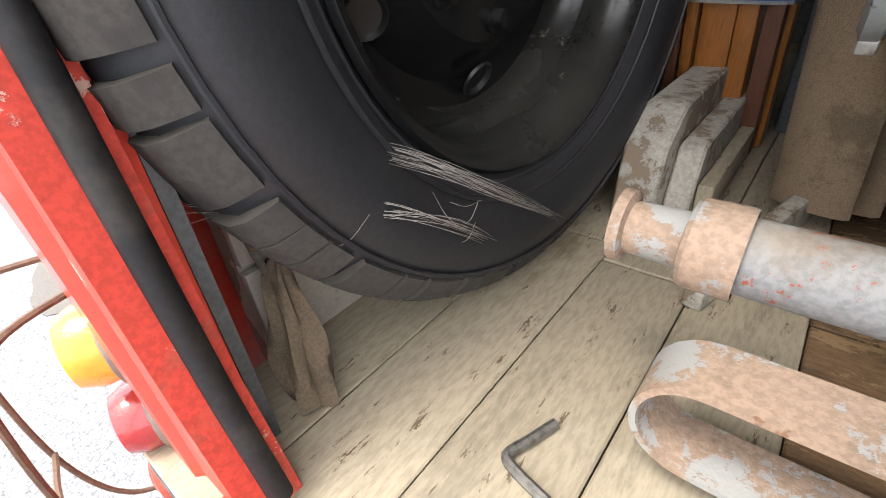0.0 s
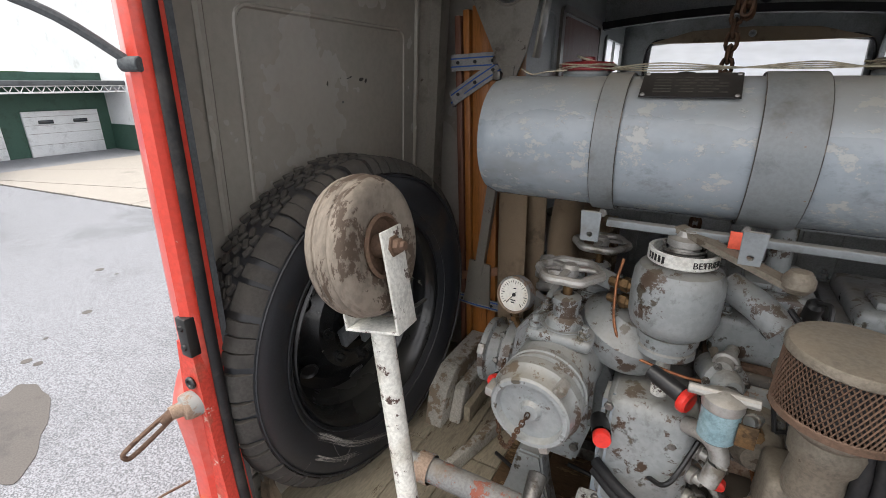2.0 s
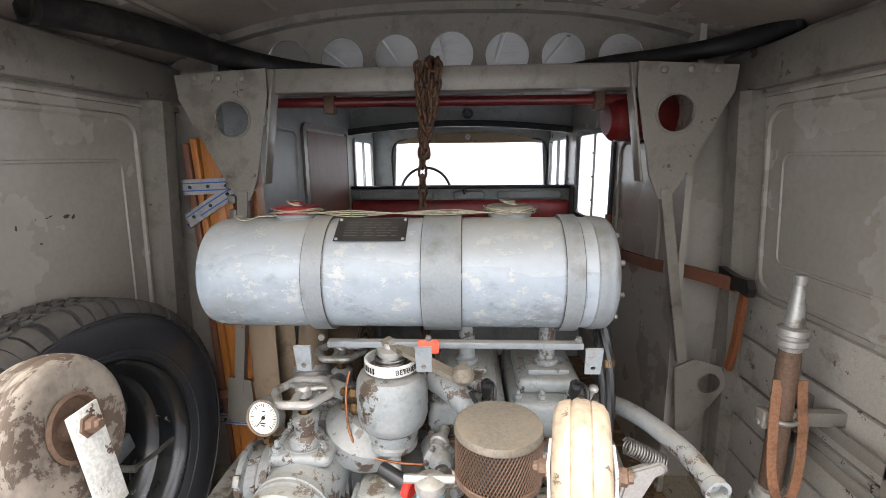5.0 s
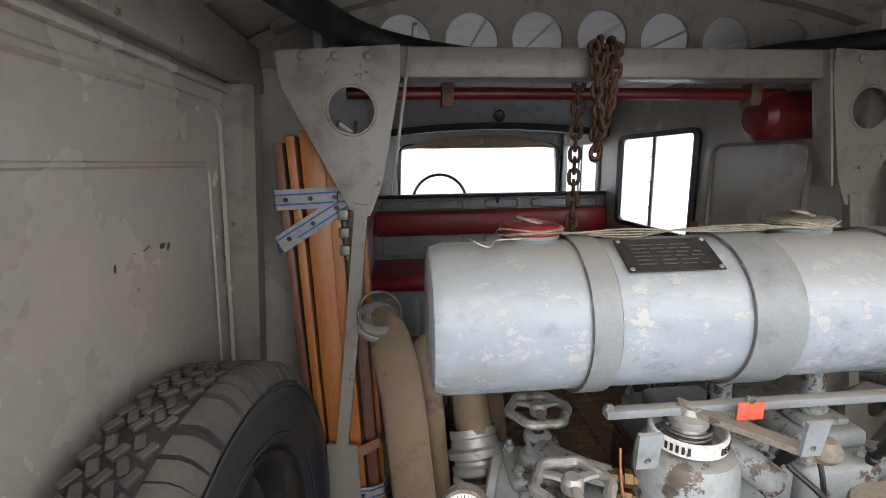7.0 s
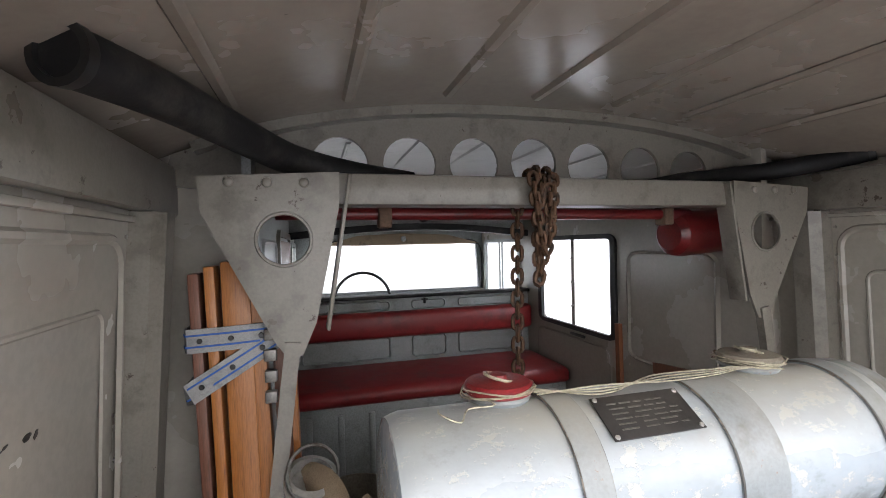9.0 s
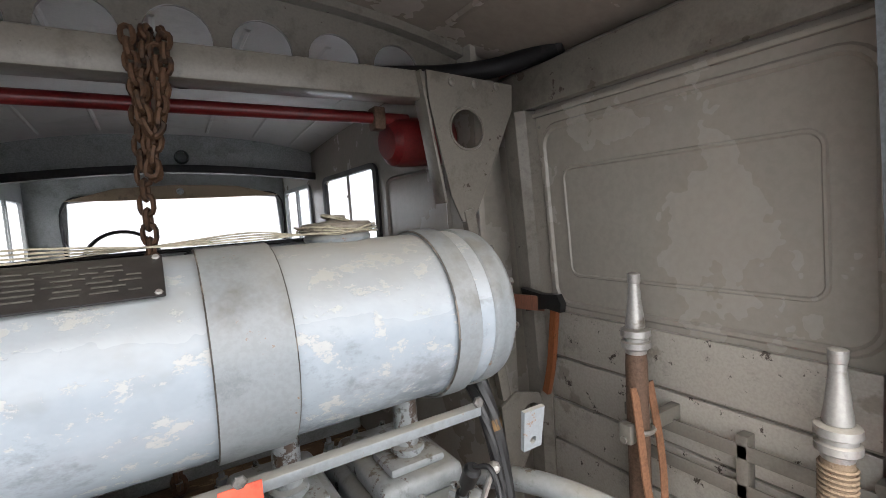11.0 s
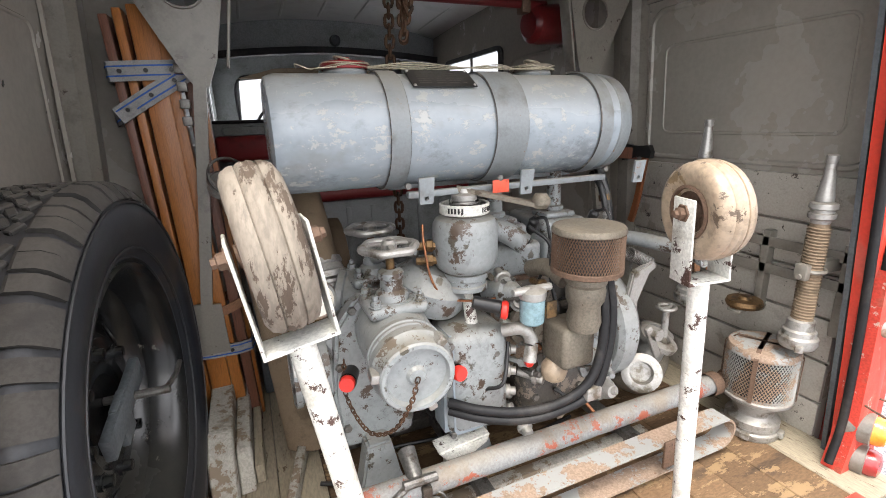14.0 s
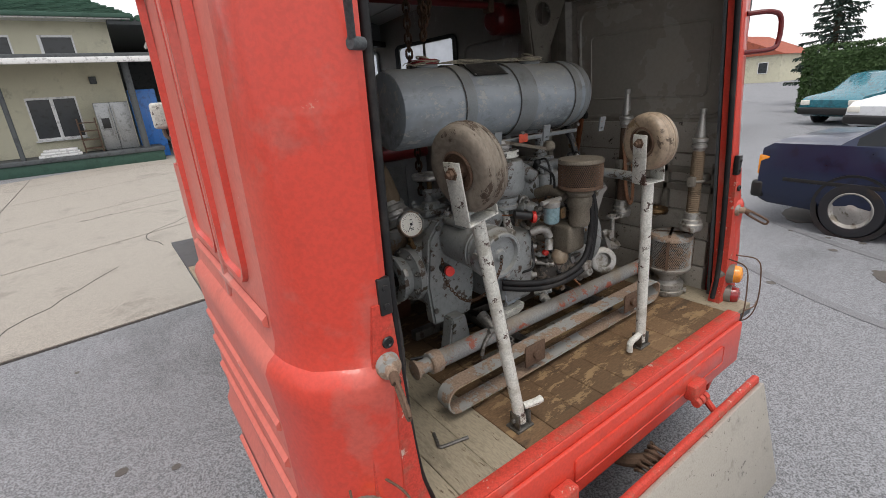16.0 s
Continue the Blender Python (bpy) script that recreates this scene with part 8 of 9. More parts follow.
for start, ang, n in (((-2.6, 3.6), 1.3, 12), ((-0.9, 6.3), 2.0, 10), ((-1.9, 9.2), 0.4, 9), ((-5.2, 5.5), 0.6, 9), ((-3.0, 12.0), 2.3, 9)):
    bm = B()
    x, y = start
    line = []
    for k in range(n):
        line.append(Vector((x, y, GROUND + 0.0125)))
        ang += rnd.uniform(-0.45, 0.45)
        x += 0.22 * math.cos(ang)
        y += 0.22 * math.sin(ang)
    sweep(bm, line, [(-0.006, 0), (0.006, 0), (0.006, 0.0015), (-0.006, 0.0015)])
    part("crack", bm, CRACK, apron)


def blot(name, cx, cy, rx, ry, turn, seed, label):
    bm = B()
    rr = random.Random(seed)
    ph = [rr.uniform(0, 6.28) for _ in range(4)]
    pts = []
    for k in range(48):
        a = 2 * math.pi * k / 48
        f = 1 + 0.06 * math.sin(3 * a + ph[0]) + 0.04 * math.sin(5 * a + ph[1]) + 0.03 * math.sin(11 * a + ph[2])
        x, y = rx * f * math.cos(a), ry * f * math.sin(a)
        pts.append((cx + x * math.cos(turn) - y * math.sin(turn), cy + x * math.sin(turn) + y * math.cos(turn)))
    prism(bm, pts, Matrix.Translation((0, 0, GROUND)), 0.004)
    solo(name, bm, PATCH, label, "stain", kind="structure")


blot("oil_stain", -3.17, 0.16, 0.47, 0.17, -0.42, 1, "dark damp oil stain on the asphalt")
blot("oil_stain", 5.43, 0.94, 0.42, 0.26, 0.2, 2, "dark damp oil stain on the asphalt")
blot("oil_stain", 3.74, -0.17, 0.16, 0.14, 0.7, 3, "small dark oil stain on the asphalt")
rnd = random.Random(15)
bm = B()
for k in range(90):
    cx, cy = (rnd.uniform(-6, -1.3), rnd.uniform(-2, 3.4)) if k % 2 else (rnd.uniform(1.4, 7), rnd.uniform(-3, 4))
    r = rnd.uniform(0.012, 0.04)
    prism(bm, circle(cx, cy, r, 7), Matrix.Translation((0, 0, GROUND)), 0.003)
tagged(solo("oil_drips", bm, PATCH, "small dark oil drips over the asphalt", "stain"), kind="stuff")
bm = B()
for off in (0, 1.35):
    sweep(bm, smooth_path([(2.4 + off, -1.5, GROUND + 0.003), (3.0 + off, 0.3, GROUND + 0.003), (4.4 + off, 2.0, GROUND + 0.003), (7.0 + off, 3.6, GROUND + 0.003)], 8), [(-0.05, 0), (0.05, 0), (0.05, 0.0012), (-0.05, 0.0012)])
tagged(solo("tyre_track", bm, TRACK, "faint dark tyre tracks on the asphalt", "track"), kind="stuff")


def window(house, x0, x1, z0, z1, y, mull=1, sgn=-1):
    """A white framed window in a wall that faces the yard."""
    bm = B()
    prism(bm, [(x0, z0), (x1, z0), (x1, z1), (x0, z1)], at_y(y - 0.05), 0.06, [[(x0 + (x1 - x0) * (k + 0.06 / max(mull, 1)) / mull + 0.03, z0 + 0.07), (x0 + (x1 - x0) * (k + 1) / mull - 0.05, z0 + 0.07), (x0 + (x1 - x0) * (k + 1) / mull - 0.05, z1 - 0.07), (x0 + (x1 - x0) * (k + 0.06 / max(mull, 1)) / mull + 0.03, z1 - 0.07)] for k in range(mull)])
    w = part("window", bm, PVC, house, "white framed window")
    bm = B()
    box(bm, (x0 + 0.03, y - 0.015, z0 + 0.03), (x1 - 0.03, y - 0.004, z1 - 0.03))
    part("pane", bm, DARK_GLASS, w)
    bm = B()
    box(bm, (x0 - 0.06, y - 0.14, z0 - 0.05), (x1 + 0.06, y - 0.02, z0 - 0.005), 0.008)
    part("sill", bm, PVC, w)
    return w


HY = 21.0
house = thing("workshop_house", (-6, HY, GROUND), "cream workshop house with a green tiled roof and dark canopy", "house")
bm = B()
box(bm, (-17, HY, GROUND), (1.4, HY + 9, 4.35))
part("wall", bm, RENDER, house, "cream rendered wall")
bm = B()
vs = [bm.verts.new(p) for p in ((-17.5, HY - 0.70, 4.31), (2.1, HY - 0.70, 4.31), (-3.0, HY + 4.15, 7.0), (-17.5, HY + 4.15, 7.0))]
bmesh.ops.solidify(bm, geom=[bm.faces.new(vs)], thickness=0.02)
tiles = part("roof", bm, ROOF_TILE, house, "green tiled hipped roof")
for k in range(26):
    bm = B()
    y0, z0 = HY - 0.75 + k * 0.19, 4.32 + k * 0.105
    box(bm, (-17.5, y0, z0), (2.15 - k * 0.20, y0 + 0.23, z0 + 0.05), 0.012, seg=1)
    part("tile_course", bm, ROOF_TILE, tiles)
bm = B()
rr = random.Random(2)
for k in range(26):
    y0, z0 = HY - 0.755 + k * 0.19, 4.365 + k * 0.105
    x = -9.0 + 0.12 * (k % 2)
    while x < 2.0 - k * 0.20:
        box(bm, (x, y0 - 0.006, z0), (x + 0.21, y0 + 0.20, z0 + 0.018 + rr.uniform(0, 0.012)), 0)
        x += 0.245
tagged(part("roof_tiles", bm, ROOF_TILE, tiles, "overlapping green tiles"), kind="stuff")
bm = B()
box(bm, (-17.5, HY - 0.82, 4.20), (2.2, HY - 0.70, 4.33), 0.02)
part("gutter", bm, GREEN_TRIM, house, "dark green gutter")
bm = B()
box(bm, (-17.5, HY - 0.72, 4.16), (2.1, HY, 4.22))
part("soffit", bm, PVC, house)
window(house, -0.68, 0.30, 3.05, 3.72, HY)
window(house, -2.35, -1.40, 3.05, 3.72, HY)
window(house, -4.1, -3.2, 3.05, 3.72, HY)
window(house, -6.2, -5.3, 3.05, 3.72, HY)
window(house, -1.57, -0.14, 0.30, 1.73, HY, 2)
window(house, -4.9, -3.4, 0.30, 1.73, HY, 1)
bm = B()
prism(bm, [(-7.2, -0.2), (-5.3, -0.2), (-5.3, 2.0), (-7.2, 2.0)], at_y(HY - 0.06), 0.05, [[(-7.0, 0.8), (-6.5, 0.8), (-6.5, 1.8), (-7.0, 1.8)], [(-6.2, 0.8), (-5.5, 0.8), (-5.5, 1.8), (-6.2, 1.8)]])
door = part("door", bm, PVC, house, "white glazed double door")
bm = B()
box(bm, (-7.1, HY - 0.03, 0.7), (-5.4, HY - 0.02, 1.9))
part("pane", bm, DARK_GLASS, door)
bm = B()
box(bm, (-17, HY - 1.7, GROUND), (2.0, HY, -0.36), 0.02)
part("platform", bm, GREEN_TRIM, house, "dark green painted platform")
bm = B()
box(bm, (-17, HY - 1.75, -0.36), (2.05, HY, -0.22), 0.02)
part("platform_top", bm, GREY_DARK, house)
bm = B()
box(bm, (-17, HY - 2.0, 2.82), (3.0, HY, 2.95), 0.02)
part("canopy", bm, GREY_DARK, house, "dark flat canopy")
bm = B()
box(bm, (-17, HY - 2.05, 2.66), (3.05, HY - 1.9, 2.84), 0.02)
part("canopy_fascia", bm, PVC, house)
for x in (-6.0, -1.98, 1.5):
    bm = B()
    cyl(bm, (x, HY - 1.5, -0.22), (x, HY - 1.5, 2.82), 0.07 if x < 1 else 0.11, seg=14)
    part("post", bm, GREY_DARK, house, "dark steel post")
bm = B()
box(bm, (0.40, HY - 0.12, 2.1), (0.62, HY, 2.35), 0.02)
part("wall_lamp", bm, GREY_DARK, house)
fridge = thing("steel_fridge", (0.75, HY - 0.6, -0.22), "brushed steel two-door fridge on the platform", "fridge")
for x0, x1 in ((0.28, 0.76), (0.77, 1.32)):
    bm = B()
    box(bm, (x0, HY - 0.85, -0.2), (x1, HY - 0.79, 1.42), 0.015)
    dr = part("door", bm, FRIDGE, fridge, "brushed steel door")
    bm = B()
    xx = x1 - 0.05 if x0 < 0.5 else x0 + 0.05
    cyl(bm, (xx, HY - 0.89, 0.1), (xx, HY - 0.89, 1.3), 0.016, seg=10)
    part("handle", bm, ALU, dr)
bm = B()
box(bm, (0.28, HY - 0.79, -0.22), (1.32, HY - 0.2, 1.43), 0.01)
part("cabinet", bm, GREY_DARK, fridge)
bm = B()
box(bm, (0.40, HY - 0.86, 0.55), (0.64, HY - 0.845, 0.9), 0.005)
part("dispenser", bm, BLACK, fridge)
cart = thing("metal_trolley", (-0.05, HY - 0.7, -0.22), "rusty brown metal trolley with shelves", "trolley")
for z in (-0.1, 0.2, 0.5, 0.78):
    bm = B()
    box(bm, (-0.32, HY - 0.95, z), (0.22, HY - 0.45, z + 0.035), 0.006)
    part("shelf", bm, RUST, cart)
for x in (-0.31, 0.21):
    for y in (HY - 0.94, HY - 0.46):
        bm = B()
        box(bm, (x - 0.02, y - 0.02, -0.22), (x + 0.02, y + 0.02, 0.95), 0.004)
        part("leg", bm, RUST, cart)
sheets = thing("stacked_boards", (-0.95, HY - 1.1, -0.22), "stack of white boards on the platform", "boards")
for k in range(3):
    bm = B()
    box(bm, (-1.6 + 0.08 * k, HY - 1.4, -0.22 + 0.085 * k), (-0.42 - 0.05 * k, HY - 0.8, -0.145 + 0.085 * k), 0.01)
    part("board", bm, PVC, sheets)
shed = thing("open_shed", (5, HY + 3, GROUND), "dark open shed with a tiled roof edge", "shed")
bm = B()
box(bm, (1.4, HY + 8.9, GROUND), (7, HY + 9.1, 4.2), 0.01)
part("back_wall", bm, GREY_DARK, shed)
bm = B()
box(bm, (1.4, HY - 0.6, 4.0), (7, HY + 9, 4.2), 0.02)
part("shed_roof", bm, GREY_DARK, shed)
bm = B()
for k in range(21):
    cyl(bm, (1.9 + 0.24 * k, HY - 0.65, 4.22), (1.9 + 0.24 * k, HY + 1.0, 4.30), 0.11, seg=8)
tagged(part("roof_edge_tiles", bm, ROOF_TILE, shed), kind="stuff")
bm = B()
box(bm, (6.8, HY + 3, GROUND), (7, HY + 9, 4.2))
part("side_wall", bm, GREY_DARK, shed)
for x in (3.0,):
    bm = B()
    cyl(bm, (x, HY - 0.3, GROUND), (x, HY - 0.3, 4.0), 0.06, seg=12)
    part("post", bm, FRAME, shed)
locker = thing("blue_cabinet", (1.9, HY + 0.3, GROUND), "tall bright blue steel cabinet", "cabinet")
bm = B()
box(bm, (1.46, HY + 0.1, GROUND), (2.38, HY + 0.8, 1.85), 0.03)
part("body", bm, BLUE_BODY, locker)
for x in (1.70, 1.92, 2.14):
    bm = B()
    box(bm, (x, HY + 0.09, GROUND + 0.15), (x + 0.012, HY + 0.105, 1.75), 0.004)
    part("door_rib", bm, BLUE_BODY, locker)

for yard_thing in (house, fridge, cart, sheets, shed, locker):
    yard_thing.location.x -= 1.35

# the van's own mirror on its arm
mirror = thing("wing_mirror", (-1.02, 1.6, 1.0), "white backed wing mirror on a thin arm", "mirror")
bm = B()
box(bm, (-1.055, 1.585, 0.94), (-0.985, 1.615, 1.05), 0.014, seg=3)
part("shell", bm, WHITE, mirror)
bm = B()
tube(bm, [(-1.02, 1.62, 0.945), (-1.01, 1.63, 0.90), (-0.93, 1.64, 0.86), (-0.77, 1.64, 0.84)], 0.008, 8)
part("arm", bm, FRAME, mirror)


# ---- vehicles ----
def car(name, at, turn, length, width, stations, paint, label, glass_rows, wheels, dark_bumper=True, lamps=RED_LENS):
    """A car lofted from side stations (x along, belt half width, roof height, belt height); nose at +x."""
    t = thing(name, (at[0], at[1], GROUND), label, "van" if "van" in name else "car")
    M = Matrix.Translation((at[0], at[1], GROUND)) @ Matrix.Rotation(turn, 4, "Z")
    bm = B()
    rings = []
    for x, belt, top, roofw, low in stations:
        hw = width / 2
        sec = [(-hw * 0.92, low), (-hw, low + 0.12), (-hw * 1.0, belt * 0.72), (-hw * 0.97, belt), (-hw * roofw, top - 0.03), (-hw * roofw * 0.85, top), (hw * roofw * 0.85, top), (hw * roofw, top - 0.03), (hw * 0.97, belt), (hw, belt * 0.72), (hw, low + 0.12), (hw * 0.92, low)]
        rings.append([bm.verts.new(M @ Vector((x, y, z))) for y, z in sec])
    k = 12
    for a, b in zip(rings, rings[1:]):
        for i in range(k):
            bm.faces.new((a[i], a[(i + 1) % k], b[(i + 1) % k], b[i]))
    bm.faces.new(rings[0])
    bm.faces.new(rings[-1][::-1])
    body = part("body", bm, paint, t, "", 30)
    for i0, i1 in glass_rows:
        for s in (-1, 1):
            bm = B()
            quad = []
            for i in (i0, i1):
                x, belt, top, roofw, low = stations[i]
                hw = width / 2
                for f in ((0.06, 0.86) if i == i0 else (0.86, 0.06)):
                    y = s * (hw * 0.97 + (hw * roofw - hw * 0.97) * f + 0.006)
                    quad.append(bm.verts.new(M @ Vector((x + (0.04 if i == i0 else -0.04), y, belt + (top - 0.03 - belt) * f))))
            bm.faces.new(quad)
            bmesh.ops.solidify(bm, geom=bm.faces[:], thickness=0.008)
            part("side_window", bm, DARK_GLASS, t)
    for wx in wheels:
        for s in (-1, 1):
            c = M @ Vector((wx, s * (width / 2 - 0.09), 0.29))
            d = M.to_3x3() @ Vector((0, s, 0))
            bm = B()
            lathe(bm, [(0.18, -0.06), (0.27, -0.08), (0.29, -0.05), (0.29, 0.06), (0.27, 0.095), (0.2, 0.10), (0.18, 0.09)], c, d, 32)
            w = part("wheel", bm, TYRE, t)
            bm = B()
            lathe(bm, [(0.195, 0.09), (0.18, 0.10), (0.15, 0.075), (0.07, 0.085), (0.05, 0.10), (0, 0.102)], c, d, 28)
            part("rim", bm, ALU, w)
            bm = B()
            lathe(bm, [(0.355, 0.02), (0.345, 0.098), (0.30, 0.085), (0.30, 0.02)], c + Vector((0, 0, 0.02)), d, 32)
            part("arch", bm, BLACK, t)
    xr, xf = stations[0][0], stations[-1][0]
    for x, s in ((xr, -1), (xf, 1)):
        bm = B()
        box(bm, (x - 0.07, -width / 2 - 0.012, 0.30), (x + 0.07, width / 2 + 0.012, 0.50), 0.04, M, 3)
        part("bumper", bm, BLACK if dark_bumper else paint, t)
    for s in (-1, 1):
        bm = B()
        z0 = stations[0][1]
        box(bm, (xr - 0.03, s * (width / 2 - 0.14) - 0.13, z0 * 0.66), (xr + 0.10, s * (width / 2 - 0.14) + 0.145, z0 * 0.92), 0.02, M)
        part("rear_lamp", bm, lamps, t)
        bm = B()
        box(bm, (xf - 0.10, s * (width / 2 - 0.16) - 0.13, 0.56), (xf + 0.03, s * (width / 2 - 0.16) + 0.13, 0.70), 0.02, M)
        part("headlamp", bm, DIAL, t)
    return t, M


SEDAN = [(-2.15, 0.86, 0.90, 0.80, 0.28), (-2.05, 0.92, 0.95, 0.82, 0.24), (-1.45, 0.93, 0.98, 0.80, 0.22), (-0.95, 0.92, 1.34, 0.74, 0.22), (0.0, 0.91, 1.39, 0.76, 0.22), (0.55, 0.90, 1.33, 0.74, 0.22), (1.15, 0.88, 0.93, 0.82, 0.22), (2.0, 0.78, 0.80, 0.86, 0.24), (2.15, 0.66, 0.70, 0.84, 0.30)]
VAN = [(-2.0, 1.15, 1.78, 0.86, 0.28), (-1.9, 1.15, 1.84, 0.88, 0.24), (-0.6, 1.12, 1.86, 0.88, 0.24), (0.4, 1.10, 1.82, 0.86, 0.24), (0.9, 1.06, 1.70, 0.82, 0.24), (1.55, 1.0, 1.06, 0.86, 0.24), (2.05, 0.85, 0.88, 0.86, 0.26), (2.15, 0.66, 0.70, 0.84, 0.30)]
nav, M = car("navy_saloon_car", (5.35, -0.93), radians(-96), 4.3, 1.66, SEDAN, NAVY_BODY, "dark navy saloon car with black bumpers parked on asphalt", ((2, 3), (3, 4), (4, 5)), (-1.25, 1.3), True, ORANGE_LENS)
bm = B()
box(bm, (-1.9, -0.835, 0.52), (1.9, -0.822, 0.56), 0.005, M)
part("side_moulding", bm, BLACK, nav)
wv, M = car("white_delivery_van", (13.4, 6.1), radians(24), 4.2, 1.72, VAN, WHITE_BODY, "white delivery van with red tail lamps, parked", ((3, 4),), (-1.3, 1.3))
for z0, z1, y0, y1, m, nm in ((0.62, 0.74, -0.3, 0.3, BLACK, "plate_recess"), (0.66, 0.71, -0.24, 0.24, DIAL, "plate_bar")):
    bm = B()
    box(bm, (-2.06 if m is BLACK else -2.07, y0, z0), (-1.97, y1, z1), 0.01, M)
    part(nm, bm, m, wv)
bm = B()
box(bm, (-2.015, -0.008, 0.5), (-1.97, 0.008, 1.72), 0.002, M)
part("door_seam", bm, BLACK, wv)
car("teal_hatchback", (17.6, 2.9), radians(160), 3.9, 1.62, SEDAN, TEAL_BODY, "teal hatchback with a dark bumper beside the hedge", ((2, 3), (3, 4), (4, 5)), (-1.25, 1.3))
car("white_saloon_car", (15.0, 1.2), radians(162), 4.0, 1.64, SEDAN, WHITE_BODY, "white saloon car parked beside the hedge", ((2, 3), (3, 4), (4, 5)), (-1.25, 1.3))
car("white_estate_van", (17.5, 0.4), radians(165), 4.2, 1.75, VAN, WHITE_BODY, "cream white van parked by the hedge", ((2, 3), (3, 4)), (-1.25, 1.3))
car("white_compact_car", (-8.7, -0.75), radians(62), 3.8, 1.62, SEDAN, WHITE_BODY, "white compact car with black bumper corners on the yard", ((2, 3), (3, 4), (4, 5)), (-1.25, 1.3))

bt = thing("blue_tipper_truck", (-12.4, 2.3, GROUND), "small bright blue truck with round headlamps", "truck")
TM = Matrix.Translation((-12.4, 2.3, GROUND)) @ Matrix.Rotation(radians(-28), 4, "Z") @ Matrix.Scale(0.72, 4)
bm = B()
box(bm, (-0.9, -0.85, 0.45), (0.9, 0.85, 1.15), 0.12, TM, 3)
part("nose", bm, BLUE_BODY, bt)
bm = B()
box(bm, (-0.85, -0.8, 1.1), (0.75, 0.8, 1.85), 0.14, TM, 3)
part("cab", bm, BLUE_BODY, bt)
bm = B()
for s in (-1, 1):
    box(bm, (0.74, s * 0.36 - 0.32, 1.2), (0.77, s * 0.36 + 0.32, 1.72), 0.03, TM)
part("windscreen", bm, DARK_GLASS, bt)
for s in (-1, 1):
    bm = B()
    lathe(bm, [(0.07, 0), (0.07, 0.02), (0.04, 0.03), (0, 0.03)], TM @ Vector((0.9, s * 0.6, 0.78)), TM.to_3x3() @ Vector((1, 0, 0)), 18)
    part("headlamp", bm, DIAL, bt)
    bm = B()
    lathe(bm, [(0, -0.05), (0.17, -0.05), (0.19, -0.03), (0.19, 0.03), (0.17, 0.05), (0, 0.05)], TM @ Vector((0.2, s * 0.85, 0.36)), TM.to_3x3() @ Vector((0, 1, 0)), 22)
    part("wheel", bm, TYRE, bt)
bm = B()
box(bm, (0.88, -0.85, 0.42), (0.96, 0.85, 0.52), 0.02, TM)
part("bumper", bm, WHITE_BODY, bt)
bm = B()
box(bm, (0.905, -0.35, 0.6), (0.92, 0.35, 0.85), 0.02, TM)
part("grille", bm, BLACK, bt)
for s in (-0.5, 0.0, 0.5):
    bm = B()
    lathe(bm, [(0.03, 0), (0.035, 0.03), (0.02, 0.05), (0, 0.05)], TM @ Vector((0.3, s, 1.84)), (0, 0, 1), 12)
    part("roof_lamp", bm, BLUE_BODY, bt)

# garage with sectional doors
gar = thing("garage_building", (-14.5, 6, GROUND), "dark green garage with two white sectional doors", "garage")
bm = B()
box(bm, (-20, 0.0, GROUND), (-14.4, 7.2, 1.25))
part("wall", bm, GREEN_TRIM, gar, "dark green wall")
for y0, y1 in ((2.6, 4.2), (4.65, 6.3)):
    bm = B()
    box(bm, (-14.42, y0, GROUND), (-14.34, y1, 0.35), 0.01)
    dd = part("sectional_door", bm, WHITE_WALL, gar, "white sectional door")
    for yy in (y0 + 0.45, y1 - 0.45):
        bm = B()
        box(bm, (-14.345, yy - 0.16, 0.05), (-14.33, yy + 0.16, 0.14), 0.01)
        part("door_window", bm, DARK_GLASS, dd)
    for z in (-0.45, -0.18, 0.02, 0.22):
        bm = B()
        box(bm, (-14.345, y0 + 0.02, z), (-14.335, y1 - 0.02, z + 0.008))
        part("panel_seam", bm, FRAME, dd)
bm = B()
box(bm, (-14.9, -1.0, 0.95), (-13.3, 7.2, 1.06), 0.02)
part("canopy", bm, GREY_DARK, gar)
bm = B()
for k in range(40):
    y = -1.0 + 0.2 * k
    tube(bm, [(-13.35, y, 0.80), (-13.35, y + 0.1, 0.95), (-13.35, y + 0.2, 0.80)], 0.012, 5, 0)
for z in (0.80, 0.95):
    cyl(bm, (-13.35, -1.0, z), (-13.35, 7.1, z), 0.02, seg=8)
tagged(part("canopy_truss", bm, PVC, gar, "white lattice truss"), kind="stuff")
white_house = thing("white_house", (-13, 8, GROUND), "white rendered house with a green plinth", "house")
bm = B()
box(bm, (-18.5, 6.6, -0.05), (-11.9, 11.5, 6.5))
part("wall", bm, WHITE_WALL, white_house, "white rendered wall")
bm = B()
box(bm, (-18.5, 6.58, GROUND), (-11.88, 11.5, -0.05))
part("plinth", bm, GREEN_TRIM, white_house)
bm = B()
box(bm, (-12.9, 6.55, 0.55), (-12.3, 6.62, 1.7), 0.01)
wn_ = part("window", bm, PVC, white_house)
bm = B()
box(bm, (-12.8, 6.54, 0.62), (-12.4, 6.56, 1.62))
part("pane", bm, DARK_GLASS, wn_)
bm = B()
cyl(bm, (-11.86, 6.56, GROUND), (-11.86, 6.56, 6.0), 0.04, seg=10)
part("downpipe", bm, GREY_DARK, white_house)


